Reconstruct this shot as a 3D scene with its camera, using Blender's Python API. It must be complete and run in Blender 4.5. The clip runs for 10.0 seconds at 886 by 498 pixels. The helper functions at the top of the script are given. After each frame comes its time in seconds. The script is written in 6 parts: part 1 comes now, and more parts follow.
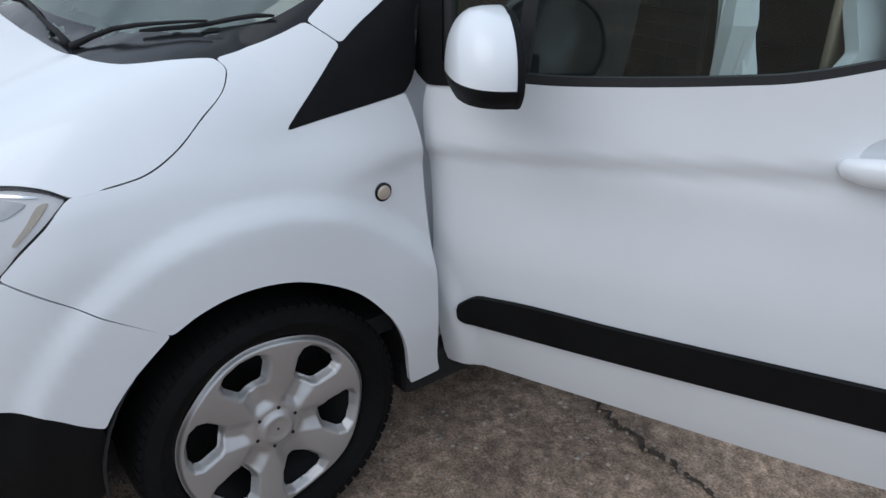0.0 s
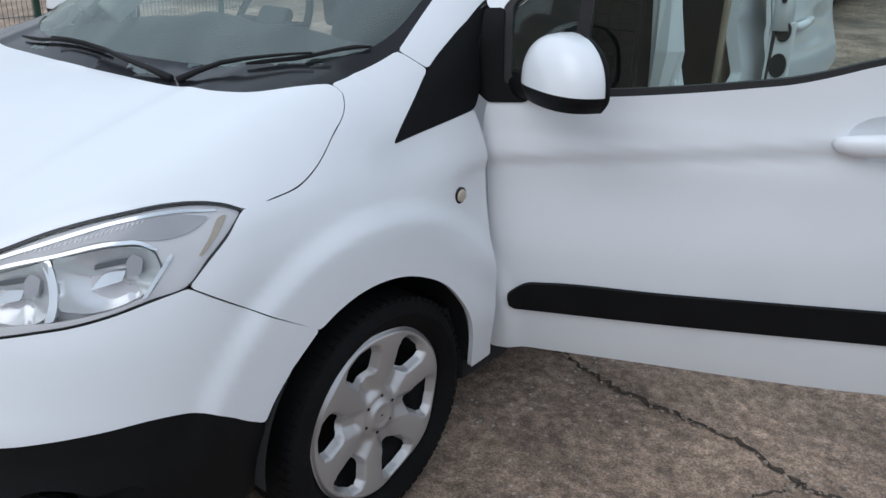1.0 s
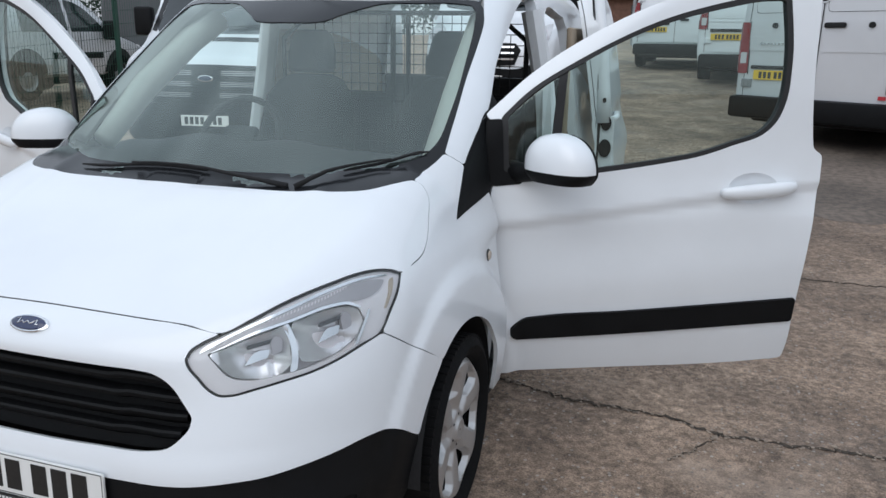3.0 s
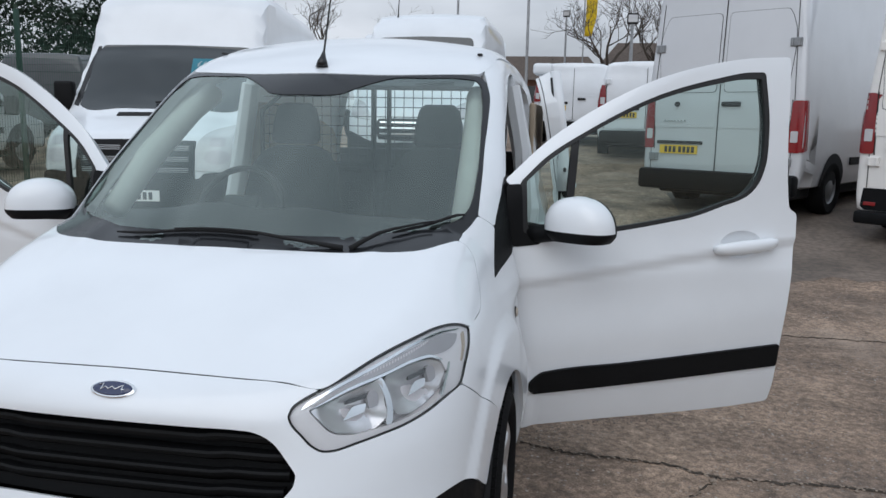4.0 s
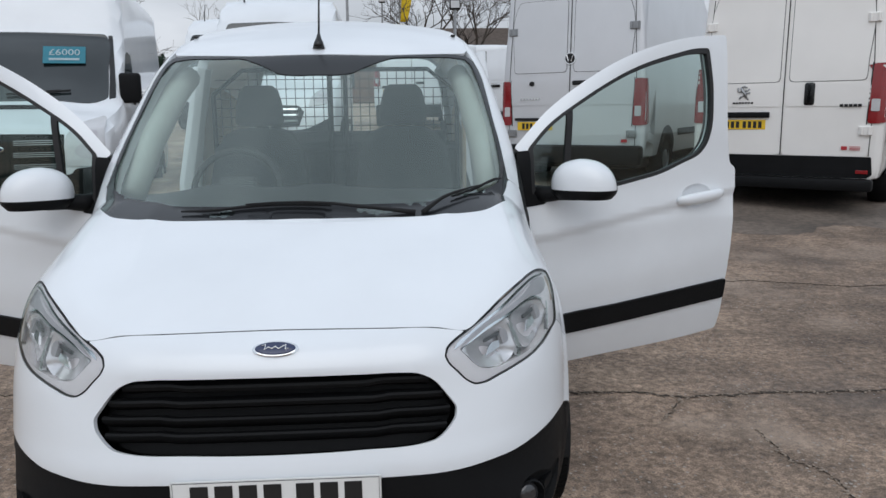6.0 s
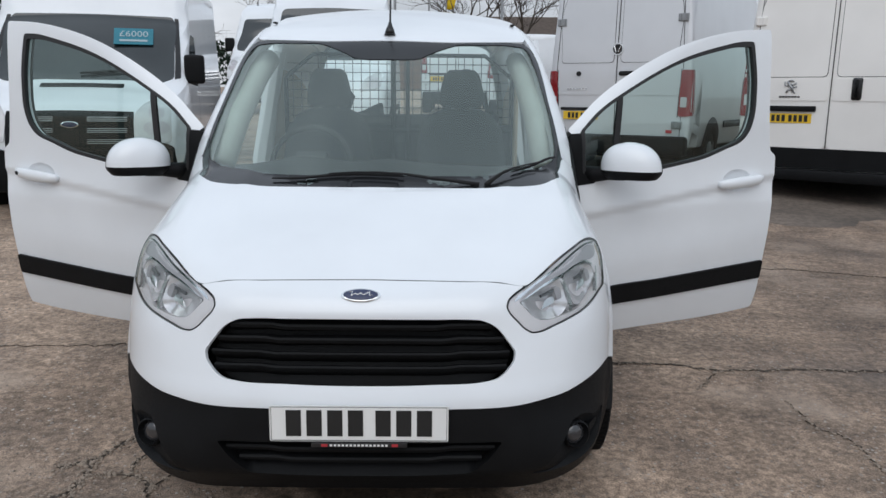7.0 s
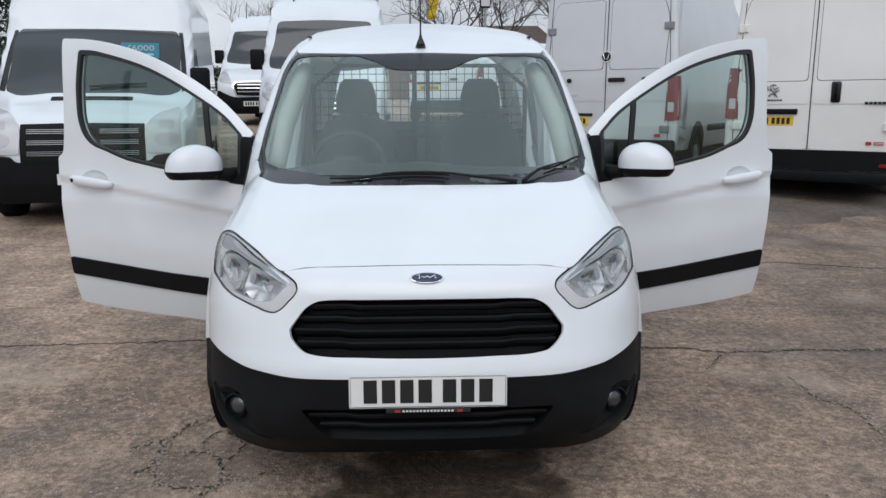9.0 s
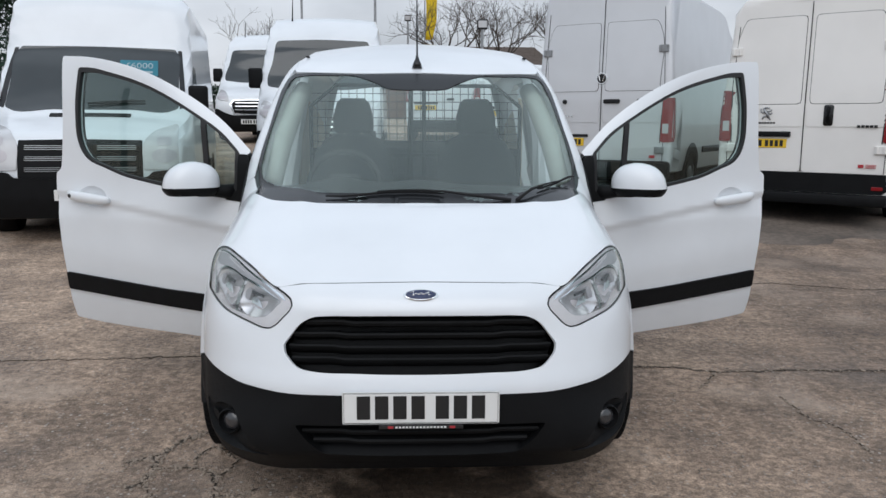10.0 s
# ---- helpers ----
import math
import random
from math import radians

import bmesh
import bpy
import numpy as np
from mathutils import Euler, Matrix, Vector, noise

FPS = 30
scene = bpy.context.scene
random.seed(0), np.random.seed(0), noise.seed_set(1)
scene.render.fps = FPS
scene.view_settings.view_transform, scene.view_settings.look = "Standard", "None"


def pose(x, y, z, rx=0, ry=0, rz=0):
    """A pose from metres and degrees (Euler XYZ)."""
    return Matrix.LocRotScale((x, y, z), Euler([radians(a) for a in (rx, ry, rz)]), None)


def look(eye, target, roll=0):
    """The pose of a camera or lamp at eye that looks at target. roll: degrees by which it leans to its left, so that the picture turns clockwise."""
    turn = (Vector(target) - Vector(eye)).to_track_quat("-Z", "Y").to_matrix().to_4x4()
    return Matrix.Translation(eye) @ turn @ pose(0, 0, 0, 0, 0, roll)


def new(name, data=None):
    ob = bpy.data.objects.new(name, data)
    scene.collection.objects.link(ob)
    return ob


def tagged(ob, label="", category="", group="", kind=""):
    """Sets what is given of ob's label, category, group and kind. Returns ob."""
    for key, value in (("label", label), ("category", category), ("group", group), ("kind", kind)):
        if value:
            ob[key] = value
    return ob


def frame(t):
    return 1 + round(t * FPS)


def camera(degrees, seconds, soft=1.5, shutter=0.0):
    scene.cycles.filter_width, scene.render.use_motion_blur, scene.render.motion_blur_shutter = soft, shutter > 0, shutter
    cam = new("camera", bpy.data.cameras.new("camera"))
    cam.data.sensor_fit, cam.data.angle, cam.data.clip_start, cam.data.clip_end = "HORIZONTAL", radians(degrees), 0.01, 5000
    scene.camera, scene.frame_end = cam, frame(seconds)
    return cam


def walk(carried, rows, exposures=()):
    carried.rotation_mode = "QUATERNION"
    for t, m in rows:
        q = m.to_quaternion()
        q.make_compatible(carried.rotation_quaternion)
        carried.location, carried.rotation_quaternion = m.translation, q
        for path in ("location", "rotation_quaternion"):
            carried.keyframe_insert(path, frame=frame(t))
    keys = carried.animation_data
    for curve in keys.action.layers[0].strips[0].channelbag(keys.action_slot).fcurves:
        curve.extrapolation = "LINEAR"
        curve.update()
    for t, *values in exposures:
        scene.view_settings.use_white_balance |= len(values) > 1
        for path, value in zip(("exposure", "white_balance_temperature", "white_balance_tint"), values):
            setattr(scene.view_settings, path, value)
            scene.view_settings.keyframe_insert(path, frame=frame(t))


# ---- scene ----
cam = camera(59.7, 10.0)
PATH = [
    (0, (2.146, 0.304, 1.404), (0.737, 1.415, 0.522), 1.4),
    (0.5, (2.009, 0.017, 1.366), (0.699, 1.273, 0.526), 1.7),
    (1, (1.94, -0.315, 1.391), (0.813, 1.149, 0.625), 2.0),
    (1.5, (1.922, -0.662, 1.426), (1.012, 0.97, 0.714), 4.1),
    (2, (1.882, -0.956, 1.445), (1.03, 0.718, 0.759), 5.1),
    (2.5, (1.723, -1.116, 1.453), (0.918, 0.605, 0.83), 2.2),
    (3, (1.494, -1.26, 1.469), (0.89, 0.575, 0.95), 0.9),
    (3.2, (1.433, -1.329, 1.466), (0.906, 0.537, 0.974), 1.2),
    (4.3, (0.92, -1.527, 1.432), (0.64, 0.431, 1.132), 1.1),
    (4.5, (0.829, -1.551, 1.43), (0.609, 0.413, 1.125), 1.3),
    (5, (0.683, -1.652, 1.383), (0.59, 0.314, 1.028), 0.8),
    (6.3, (0.261, -1.88, 1.39), (0.398, 0.083, 1.031), -0.8),
    (6.5, (0.257, -1.946, 1.383), (0.364, 0.017, 1.015), 0.0),
    (7, (0.215, -2.104, 1.369), (0.237, -0.142, 0.983), 0.6),
    (7.5, (0.129, -2.222, 1.364), (0.134, -0.251, 1.02), -0.4),
    (8, (0.014, -2.355, 1.358), (0.047, -0.383, 1.027), -0.4),
    (8.5, (-0.028, -2.396, 1.362), (0.024, -0.427, 1.016), -0.3),
    (9, (-0.038, -2.41, 1.358), (0.034, -0.445, 0.994), -0.2),
    (9.5, (-0.032, -2.43, 1.362), (0.058, -0.461, 1.02), -0.1),
    (10, (-0.033, -2.439, 1.357), (0.05, -0.466, 1.042), 0.3),
]
walk(cam, [(t, look(eye, target, roll)) for t, eye, target, roll in PATH],
     exposures=[(0, 0.28, 6180, 10), (1, 0.31, 6180, 10), (2, 0.36, 6280, 10), (3, 0.34, 6330, 10), (4.5, 0.14, 6380, 10), (5, 0.14, 6400, 10), (6.5, 0.20, 6470, 10), (8, 0.26, 6480, 10), (10, 0.27, 6480, 10)])

# ---------------------------------------------------------------- world and light
world = bpy.data.worlds.new("overcast_sky")
scene.world = world
world.use_nodes = True
wn, wl = world.node_tree.nodes, world.node_tree.links
wbg = wn["Background"]
sky = wn.new("ShaderNodeTexSky")
sky.sky_type, sky.sun_disc = "NISHITA", False
sky.sun_elevation, sky.sun_rotation = radians(46), radians(188.5)
sky.air_density, sky.dust_density = 1.0, 3.0
skymul = wn.new("ShaderNodeMix")
skymul.data_type, skymul.blend_type = "RGBA", "MULTIPLY"
skymul.inputs[0].default_value = 1.0
skymul.inputs[7].default_value = (0.05, 0.05, 0.05, 1)
wl.new(sky.outputs[0], skymul.inputs[6])
wco = wn.new("ShaderNodeTexCoord")
wmap = wn.new("ShaderNodeMapping")
wmap.inputs["Scale"].default_value = (1.6, 1.6, 4.5)
wl.new(wco.outputs["Generated"], wmap.inputs[0])
cloud = wn.new("ShaderNodeTexNoise")
cloud.inputs["Scale"].default_value, cloud.inputs["Detail"].default_value = 1.7, 7
wl.new(wmap.outputs[0], cloud.inputs["Vector"])
cramp = wn.new("ShaderNodeValToRGB")
cramp.color_ramp.elements[0].position, cramp.color_ramp.elements[0].color = 0.34, (0.545, 0.615, 0.705, 1)
cramp.color_ramp.elements[1].position, cramp.color_ramp.elements[1].color = 0.66, (0.875, 0.965, 1.085, 1)
wl.new(cloud.outputs[0], cramp.inputs[0])
cmix = wn.new("ShaderNodeMix")
cmix.data_type = "RGBA"
cmix.inputs[0].default_value = 0.88
wl.new(skymul.outputs[2], cmix.inputs[6])
wl.new(cramp.outputs[0], cmix.inputs[7])
# an overcast dome: greyer towards the horizon, brighter overhead
wsep = wn.new("ShaderNodeSeparateXYZ")
wl.new(wco.outputs["Generated"], wsep.inputs[0])
dome = wn.new("ShaderNodeValToRGB")
dome.color_ramp.elements[0].position, dome.color_ramp.elements[0].color = 0.02, (0.80, 0.755, 0.715, 1)
dome.color_ramp.elements[1].position, dome.color_ramp.elements[1].color = 0.55, (1.06, 1.065, 1.07, 1)
wl.new(wsep.outputs[2], dome.inputs[0])
overcast = wn.new("ShaderNodeMix")
overcast.data_type, overcast.blend_type = "RGBA", "MULTIPLY"
overcast.inputs[0].default_value = 1.0
wl.new(cmix.outputs[2], overcast.inputs[6])
wl.new(dome.outputs[0], overcast.inputs[7])
wl.new(overcast.outputs[2], wbg.inputs[0])
wbg.inputs[1].default_value = 0.96
sun = new("sun", bpy.data.lights.new("sun", "SUN"))
sun.data.energy, sun.data.angle, sun.data.color = 0.70, radians(55), (1.0, 0.985, 0.97)
sun.matrix_world = look((-1.5, -10, 10.5), (0, 0, 0))


# ---------------------------------------------------------------- materials
def mat(name, base, rough=0.5, metal=0.0, var=0.12, scale=6.0, bump=0.0, bump_scale=60.0, coat=0.0, spec=0.5, second=None, grit=0.0):
    """A surface with large stains and fine grain: base colour, a second tone, roughness that varies, and fine relief."""
    m = bpy.data.materials.new(name)
    m.use_nodes = True
    n, l = m.node_tree.nodes, m.node_tree.links
    b = n["Principled BSDF"]
    co = n.new("ShaderNodeTexCoord")
    big = n.new("ShaderNodeTexNoise")
    big.inputs["Scale"].default_value, big.inputs["Detail"].default_value = scale, 5
    l.new(co.outputs["Object"], big.inputs["Vector"])
    fine = n.new("ShaderNodeTexNoise")
    fine.inputs["Scale"].default_value, fine.inputs["Detail"].default_value = scale * 14, 4
    l.new(co.outputs["Object"], fine.inputs["Vector"])
    mix = n.new("ShaderNodeMix")
    mix.data_type = "RGBA"
    two = second or tuple(c * (1 - var) for c in base)
    mix.inputs[6].default_value, mix.inputs[7].default_value = (*base, 1), (*two, 1)
    ramp = n.new("ShaderNodeValToRGB")
    ramp.color_ramp.elements[0].position, ramp.color_ramp.elements[1].position = 0.38, 0.68
    l.new(big.outputs[0], ramp.inputs[0])
    l.new(ramp.outputs[0], mix.inputs[0])
    last = mix.outputs[2]
    if grit:
        g2 = n.new("ShaderNodeMix")
        g2.data_type, g2.blend_type = "RGBA", "MULTIPLY"
        gr = n.new("ShaderNodeValToRGB")
        gr.color_ramp.elements[0].position, gr.color_ramp.elements[1].position = 0.35, 0.62
        gr.color_ramp.elements[0].color = (1 - grit, 1 - grit, 1 - grit, 1)
        l.new(fine.outputs[0], gr.inputs[0])
        g2.inputs[0].default_value = 1
        l.new(last, g2.inputs[6])
        l.new(gr.outputs[0], g2.inputs[7])
        last = g2.outputs[2]
    l.new(last, b.inputs["Base Color"])
    rr = n.new("ShaderNodeMapRange")
    rr.inputs["To Min"].default_value, rr.inputs["To Max"].default_value = max(rough * 0.85, 0.02), min(rough * 1.2 + 0.01, 1)
    l.new(fine.outputs[0], rr.inputs[0])
    l.new(rr.outputs[0], b.inputs["Roughness"])
    b.inputs["Metallic"].default_value = metal
    b.inputs["Specular IOR Level"].default_value = spec
    if coat:
        b.inputs["Coat Weight"].default_value, b.inputs["Coat Roughness"].default_value = coat, 0.04
    if bump:
        bt = n.new("ShaderNodeTexNoise")
        bt.inputs["Scale"].default_value, bt.inputs["Detail"].default_value = bump_scale, 3
        l.new(co.outputs["Object"], bt.inputs["Vector"])
        bp = n.new("ShaderNodeBump")
        bp.inputs["Strength"].default_value, bp.inputs["Distance"].default_value = bump, 0.004
        l.new(bt.outputs[0], bp.inputs["Height"])
        l.new(bp.outputs[0], b.inputs["Normal"])
    return m


def glass(name, tint, gloss=0.6, rough=0.01):
    """A thin pane: tinted clear view, with a reflection that grows towards grazing sight."""
    m = bpy.data.materials.new(name)
    m.use_nodes = True
    n, l = m.node_tree.nodes, m.node_tree.links
    n.remove(n["Principled BSDF"])
    tr, gl, mx, fr = n.new("ShaderNodeBsdfTransparent"), n.new("ShaderNodeBsdfGlossy"), n.new("ShaderNodeMixShader"), n.new("ShaderNodeFresnel")
    tr.inputs[0].default_value = (*tint, 1)
    gl.inputs[0].default_value, gl.inputs["Roughness"].default_value = (0.86, 0.965, 0.91, 1), rough
    fr.inputs["IOR"].default_value = 1.0 + gloss
    l.new(fr.outputs[0], mx.inputs[0])
    l.new(tr.outputs[0], mx.inputs[1])
    l.new(gl.outputs[0], mx.inputs[2])
    l.new(mx.outputs[0], n["Material Output"].inputs[0])
    return m


WHITE = mat("white_paint", (0.765, 0.79, 0.815), 0.30, var=0.05, scale=2.5, coat=0.7)
WHITE_IN = mat("white_inner_paint", (0.74, 0.76, 0.78), 0.4, var=0.06, scale=5)
OFFWHITE = mat("dusty_white_paint", (0.84, 0.82, 0.79), 0.34, var=0.06, scale=1.5, coat=0.4)
SILVER = mat("silver_paint", (0.66, 0.67, 0.69), 0.34, metal=0.35, var=0.05, scale=2.0, coat=0.5)
BLACK = mat("black_grained_plastic", (0.0062, 0.0066, 0.0074), 0.55, var=0.25, spec=0.15, scale=9, bump=0.25, bump_scale=420)
GLOSSBLACK = mat("gloss_black", (0.006, 0.006, 0.007), 0.25, var=0.2)
GAP = mat("dark_gap", (0.010, 0.010, 0.011), 0.9)
RUBBER = mat("tyre_rubber", (0.0065, 0.0065, 0.007), 0.8, spec=0.14, var=0.35, scale=7, bump=0.3, bump_scale=200)
SEAL = mat("rubber_seal", (0.014, 0.014, 0.015), 0.6)
TRIM = mat("dark_interior_trim", (0.035, 0.037, 0.040), 0.65, var=0.2, scale=8, bump=0.2, bump_scale=300)
TRIMGREY = mat("grey_interior_trim", (0.80, 0.83, 0.80), 0.7, var=0.1)
FABRIC = mat("dark_seat_fabric", (0.018, 0.019, 0.021), 0.95, var=0.3, scale=20, bump=0.4, bump_scale=600)
FRIT = mat("black_glass_border", (0.016, 0.017, 0.019), 0.15, var=0.1, spec=0.25)
COVER = mat("silver_wheel_cover", (0.50, 0.49, 0.485), 0.30, metal=0.6, var=0.06, scale=1.5)
CHROME = mat("chrome", (0.78, 0.79, 0.80), 0.10, metal=1.0, var=0.04)
REFLECT = mat("lamp_reflector", (0.80, 0.785, 0.80), 0.20, metal=0.55, var=0.05)
PALEBEZEL = mat("pale_lamp_bezel", (0.80, 0.765, 0.785), 0.28, metal=0.0, var=0.06, scale=12)
BEZEL = mat("grey_lamp_bezel", (0.46, 0.44, 0.46), 0.33, metal=0.2, var=0.1)
DARKLAMP = mat("dark_lamp_inside", (0.10, 0.10, 0.105), 0.3, metal=0.3, var=0.2)
STEEL = mat("galvanised_steel", (0.35, 0.36, 0.37), 0.4, metal=0.8, var=0.2)
PLATEWHITE = mat("plate_white", (0.80, 0.80, 0.78), 0.35, var=0.04)
PLATEYELLOW = mat("plate_yellow", (0.80, 0.52, 0.03), 0.35, var=0.05)
INK = mat("black_ink", (0.012, 0.012, 0.012), 0.5)
RED = mat("red_print", (0.45, 0.03, 0.04), 0.5)
BLUE = mat("navy_enamel", (0.012, 0.022, 0.075), 0.25, coat=0.6)
AMBER = mat("dusty_clear_amber", (0.52, 0.44, 0.36), 0.25, var=0.2)
REDLENS = mat("red_lamp_lens", (0.25, 0.012, 0.015), 0.12, var=0.15, coat=0.6)
CLEARLENS = mat("clear_lamp_lens", (0.55, 0.55, 0.56), 0.12, var=0.1, coat=0.6)
WINDSCREEN = glass("windscreen_glass", (0.80, 0.92, 0.885), 1.15)
TINTED = glass("green_tinted_glass", (0.70, 0.84, 0.80), 0.70)
LENS = glass("headlamp_lens", (0.93, 0.94, 0.95), 0.45)
FOGLENS = mat("dark_fog_lens", (0.035, 0.035, 0.038), 0.10, coat=0.8)
PLY = mat("pale_ply_lining", (0.42, 0.34, 0.25), 0.7, var=0.25, scale=4)
DARKGLASS = mat("dark_van_glass", (0.018, 0.024, 0.026), 0.05, var=0.2, spec=0.8)
GREENPOST = mat("green_powder_coat", (0.010, 0.055, 0.035), 0.5, var=0.2)


# ---------------------------------------------------------------- mesh helpers
def link(name, me, material, parent=None, label=""):
    if material:
        me.materials.append(material)
    ob = new(name, me)
    if parent:
        ob.parent = parent
    return tagged(ob, label)


def part(name, bm, material, parent=None, label="", smooth=False, at=None):
    """Links a bmesh as one mesh object, as a thing or as a part under one."""
    me = bpy.data.meshes.new(name)
    bmesh.ops.recalc_face_normals(bm, faces=bm.faces)
    bm.to_mesh(me)
    bm.free()
    if smooth:
        me.shade_smooth()
        if smooth != "all":
            me.set_sharp_from_angle(angle=radians(38))
    ob = link(name, me, material, parent, label)
    if at is not None:
        ob.matrix_basis = at
    return ob


def raw(name, verts, faces, material, parent=None, label="", smooth=True):
    me = bpy.data.meshes.new(name)
    me.from_pydata([tuple(v) for v in verts], [], [tuple(f) for f in faces])
    me.validate()
    bm = bmesh.new()
    bm.from_mesh(me)
    bmesh.ops.recalc_face_normals(bm, faces=bm.faces)
    bm.to_mesh(me)
    bm.free()
    if smooth:
        me.shade_smooth()
        if smooth != "all":
            me.set_sharp_from_angle(angle=radians(35))
    return link(name, me, material, parent, label)


def box(x0, x1, y0, y1, z0, z1, bevel=0.0, seg=2, bm=None):
    bm = bm or bmesh.new()
    vs = bmesh.ops.create_cube(bm, size=1, matrix=Matrix.Translation(((x0 + x1) / 2, (y0 + y1) / 2, (z0 + z1) / 2)) @ Matrix.Diagonal((abs(x1 - x0), abs(y1 - y0), abs(z1 - z0), 1)))["verts"]
    if bevel:
        bmesh.ops.bevel(bm, geom=list({e for v in vs for e in v.link_edges}), offset=bevel, segments=seg, affect="EDGES", profile=0.5)
    return bm


def tube(points, radius, sides=8, bm=None, close=True):
    """A round bar along points; radius may be a list."""
    bm = bm or bmesh.new()
    pts = [Vector(p) for p in points]
    rad = radius if isinstance(radius, (list, tuple)) else [radius] * len(pts)
    rings = []
    for i, p in enumerate(pts):
        d = (pts[min(i + 1, len(pts) - 1)] - pts[max(i - 1, 0)]).normalized()
        q = d.to_track_quat("Z", "Y")
        rings.append([bm.verts.new(p + q @ Vector((rad[i] * math.cos(a), rad[i] * math.sin(a), 0))) for a in (2 * math.pi * k / sides for k in range(sides))])
    for r0, r1 in zip(rings, rings[1:]):
        for k in range(sides):
            bm.faces.new((r0[k], r0[(k + 1) % sides], r1[(k + 1) % sides], r1[k]))
    if close:
        bm.faces.new(rings[0][::-1])
        bm.faces.new(rings[-1])
    return bm


def spin(profile, sides=48, bm=None, axis="x"):
    """A body of revolution: profile of (radius, along) about the x axis."""
    bm = bm or bmesh.new()
    rings = []
    for r, h in profile:
        rings.append([bm.verts.new((h, r * math.cos(a), r * math.sin(a))) for a in (2 * math.pi * k / sides for k in range(sides))])
    for r0, r1 in zip(rings, rings[1:]):
        for k in range(sides):
            bm.faces.new((r0[k], r0[(k + 1) % sides], r1[(k + 1) % sides], r1[k]))
    return bm


def rounded(pts, corner=0.010, bend=38):
    """A closed outline: gentle turns become smooth curves, sharp ones keep a small radius."""
    p = np.array(pts, float)
    n = len(p)
    d = np.roll(p, -1, 0) - p
    ln = np.maximum(np.linalg.norm(d, axis=1), 1e-9)
    u = d / ln[:, None]
    turn = np.degrees(np.arccos(np.clip((u * np.roll(u, 1, 0)).sum(1), -1, 1)))
    sharp = turn > bend
    out = []
    for i in range(n):
        j, h = (i + 1) % n, (i - 1) % n
        t0 = u[i] if sharp[i] else (u[i] * ln[h] + u[h] * ln[i]) / (ln[i] + ln[h])
        t1 = u[i] if sharp[j] else (u[j] * ln[i] + u[i] * ln[j]) / (ln[i] + ln[j])
        a, b = p[i], p[j]
        if sharp[i]:
            a = a + u[i] * min(corner, 0.3 * ln[i])
        if sharp[j]:
            b = b - u[i] * min(corner, 0.3 * ln[i])
        m = np.linalg.norm(b - a)
        k = 1 if (sharp[i] and sharp[j]) else 6
        for s in np.arange(k) / k:
            out.append((2 * s**3 - 3 * s**2 + 1) * a + (s**3 - 2 * s**2 + s) * m * t0 + (3 * s**2 - 2 * s**3) * b + (s**3 - s**2) * m * t1)
        out.append(b) if sharp[j] else None
        if sharp[j]:
            nx = p[j] + u[j] * min(corner, 0.3 * ln[j])
            out.append(0.25 * b + 0.5 * p[j] + 0.25 * nx)
    return np.array(out)


def inset(p, gap):
    """Draws a closed outline in by a shut line's half width."""
    tg = np.roll(p, -1, 0) - np.roll(p, 1, 0)
    tg /= np.maximum(np.linalg.norm(tg, axis=1, keepdims=True), 1e-9)
    area = np.sum(p[:, 0] * np.roll(p[:, 1], -1) - np.roll(p[:, 0], -1) * p[:, 1])
    return p + np.stack([-tg[:, 1], tg[:, 0]], 1) * (gap if area > 0 else -gap)


def dense(p, step):
    out = []
    for i in range(len(p)):
        a, b = np.array(p[i], float), np.array(p[(i + 1) % len(p)], float)
        k = max(1, int(math.ceil(np.linalg.norm(b - a) / step)))
        out += [a + (b - a) * j / k for j in range(k)]
    return np.array(out)


def sym(half):
    """A closed outline from its half at x >= 0, whose first and last points lie on the middle line."""
    return list(half) + [(-a, b) for a, b in reversed(half) if a > 1e-6]


def inside(q, loop):
    x, y = q[:, 0], q[:, 1]
    r = np.zeros(len(q), bool)
    for i in range(len(loop)):
        x0, y0 = loop[i]
        x1, y1 = loop[i - 1]
        hit = ((y0 > y) != (y1 > y)) & (x < (x1 - x0) * (y - y0) / ((y1 - y0) or 1e-12) + x0)
        r ^= hit
    return r


def fill(outline, holes, step):
    """Triangles of a flat outline with holes, on an even grid: points, faces, loops of point numbers."""
    from mathutils.geometry import delaunay_2d_cdt
    loops = [np.asarray(outline)] + [np.asarray(h) for h in holes]
    lo, hi = loops[0].min(0), loops[0].max(0)
    gx, gy = np.meshgrid(np.arange(lo[0] + step / 2, hi[0], step), np.arange(lo[1] + step / 2, hi[1], step))
    q = np.stack([gx.ravel(), gy.ravel()], 1)
    ok = inside(q, loops[0])
    for h in loops[1:]:
        ok &= ~inside(q, h)
    edge = np.concatenate(loops)
    q = q[ok]
    if len(q):
        near = np.min(((q[:, None] - edge[None]) ** 2).sum(2), 1)
        q = q[near > (0.5 * step) ** 2]
    pts = np.concatenate([edge, q]) if len(q) else edge
    edges, k = [], 0
    for lp in loops:
        edges += [(k + i, k + (i + 1) % len(lp)) for i in range(len(lp))]
        k += len(lp)
    v, _, f, ov, _, _ = delaunay_2d_cdt([Vector(p) for p in pts], edges, [], 0, 1e-6)
    v = np.array([tuple(p) for p in v])
    f = np.array([t for t in f if len(t) == 3])
    c = v[f].mean(1)
    ok = inside(c, loops[0])
    for h in loops[1:]:
        ok &= ~inside(c, h)
    where = {}
    for new_i, olds in enumerate(ov):
        for o in olds:
            where[o] = new_i
    rings, k = [], 0
    for lp in loops:
        rings.append([where[k + i] for i in range(len(lp))])
        k += len(lp)
    return v, f[ok], rings


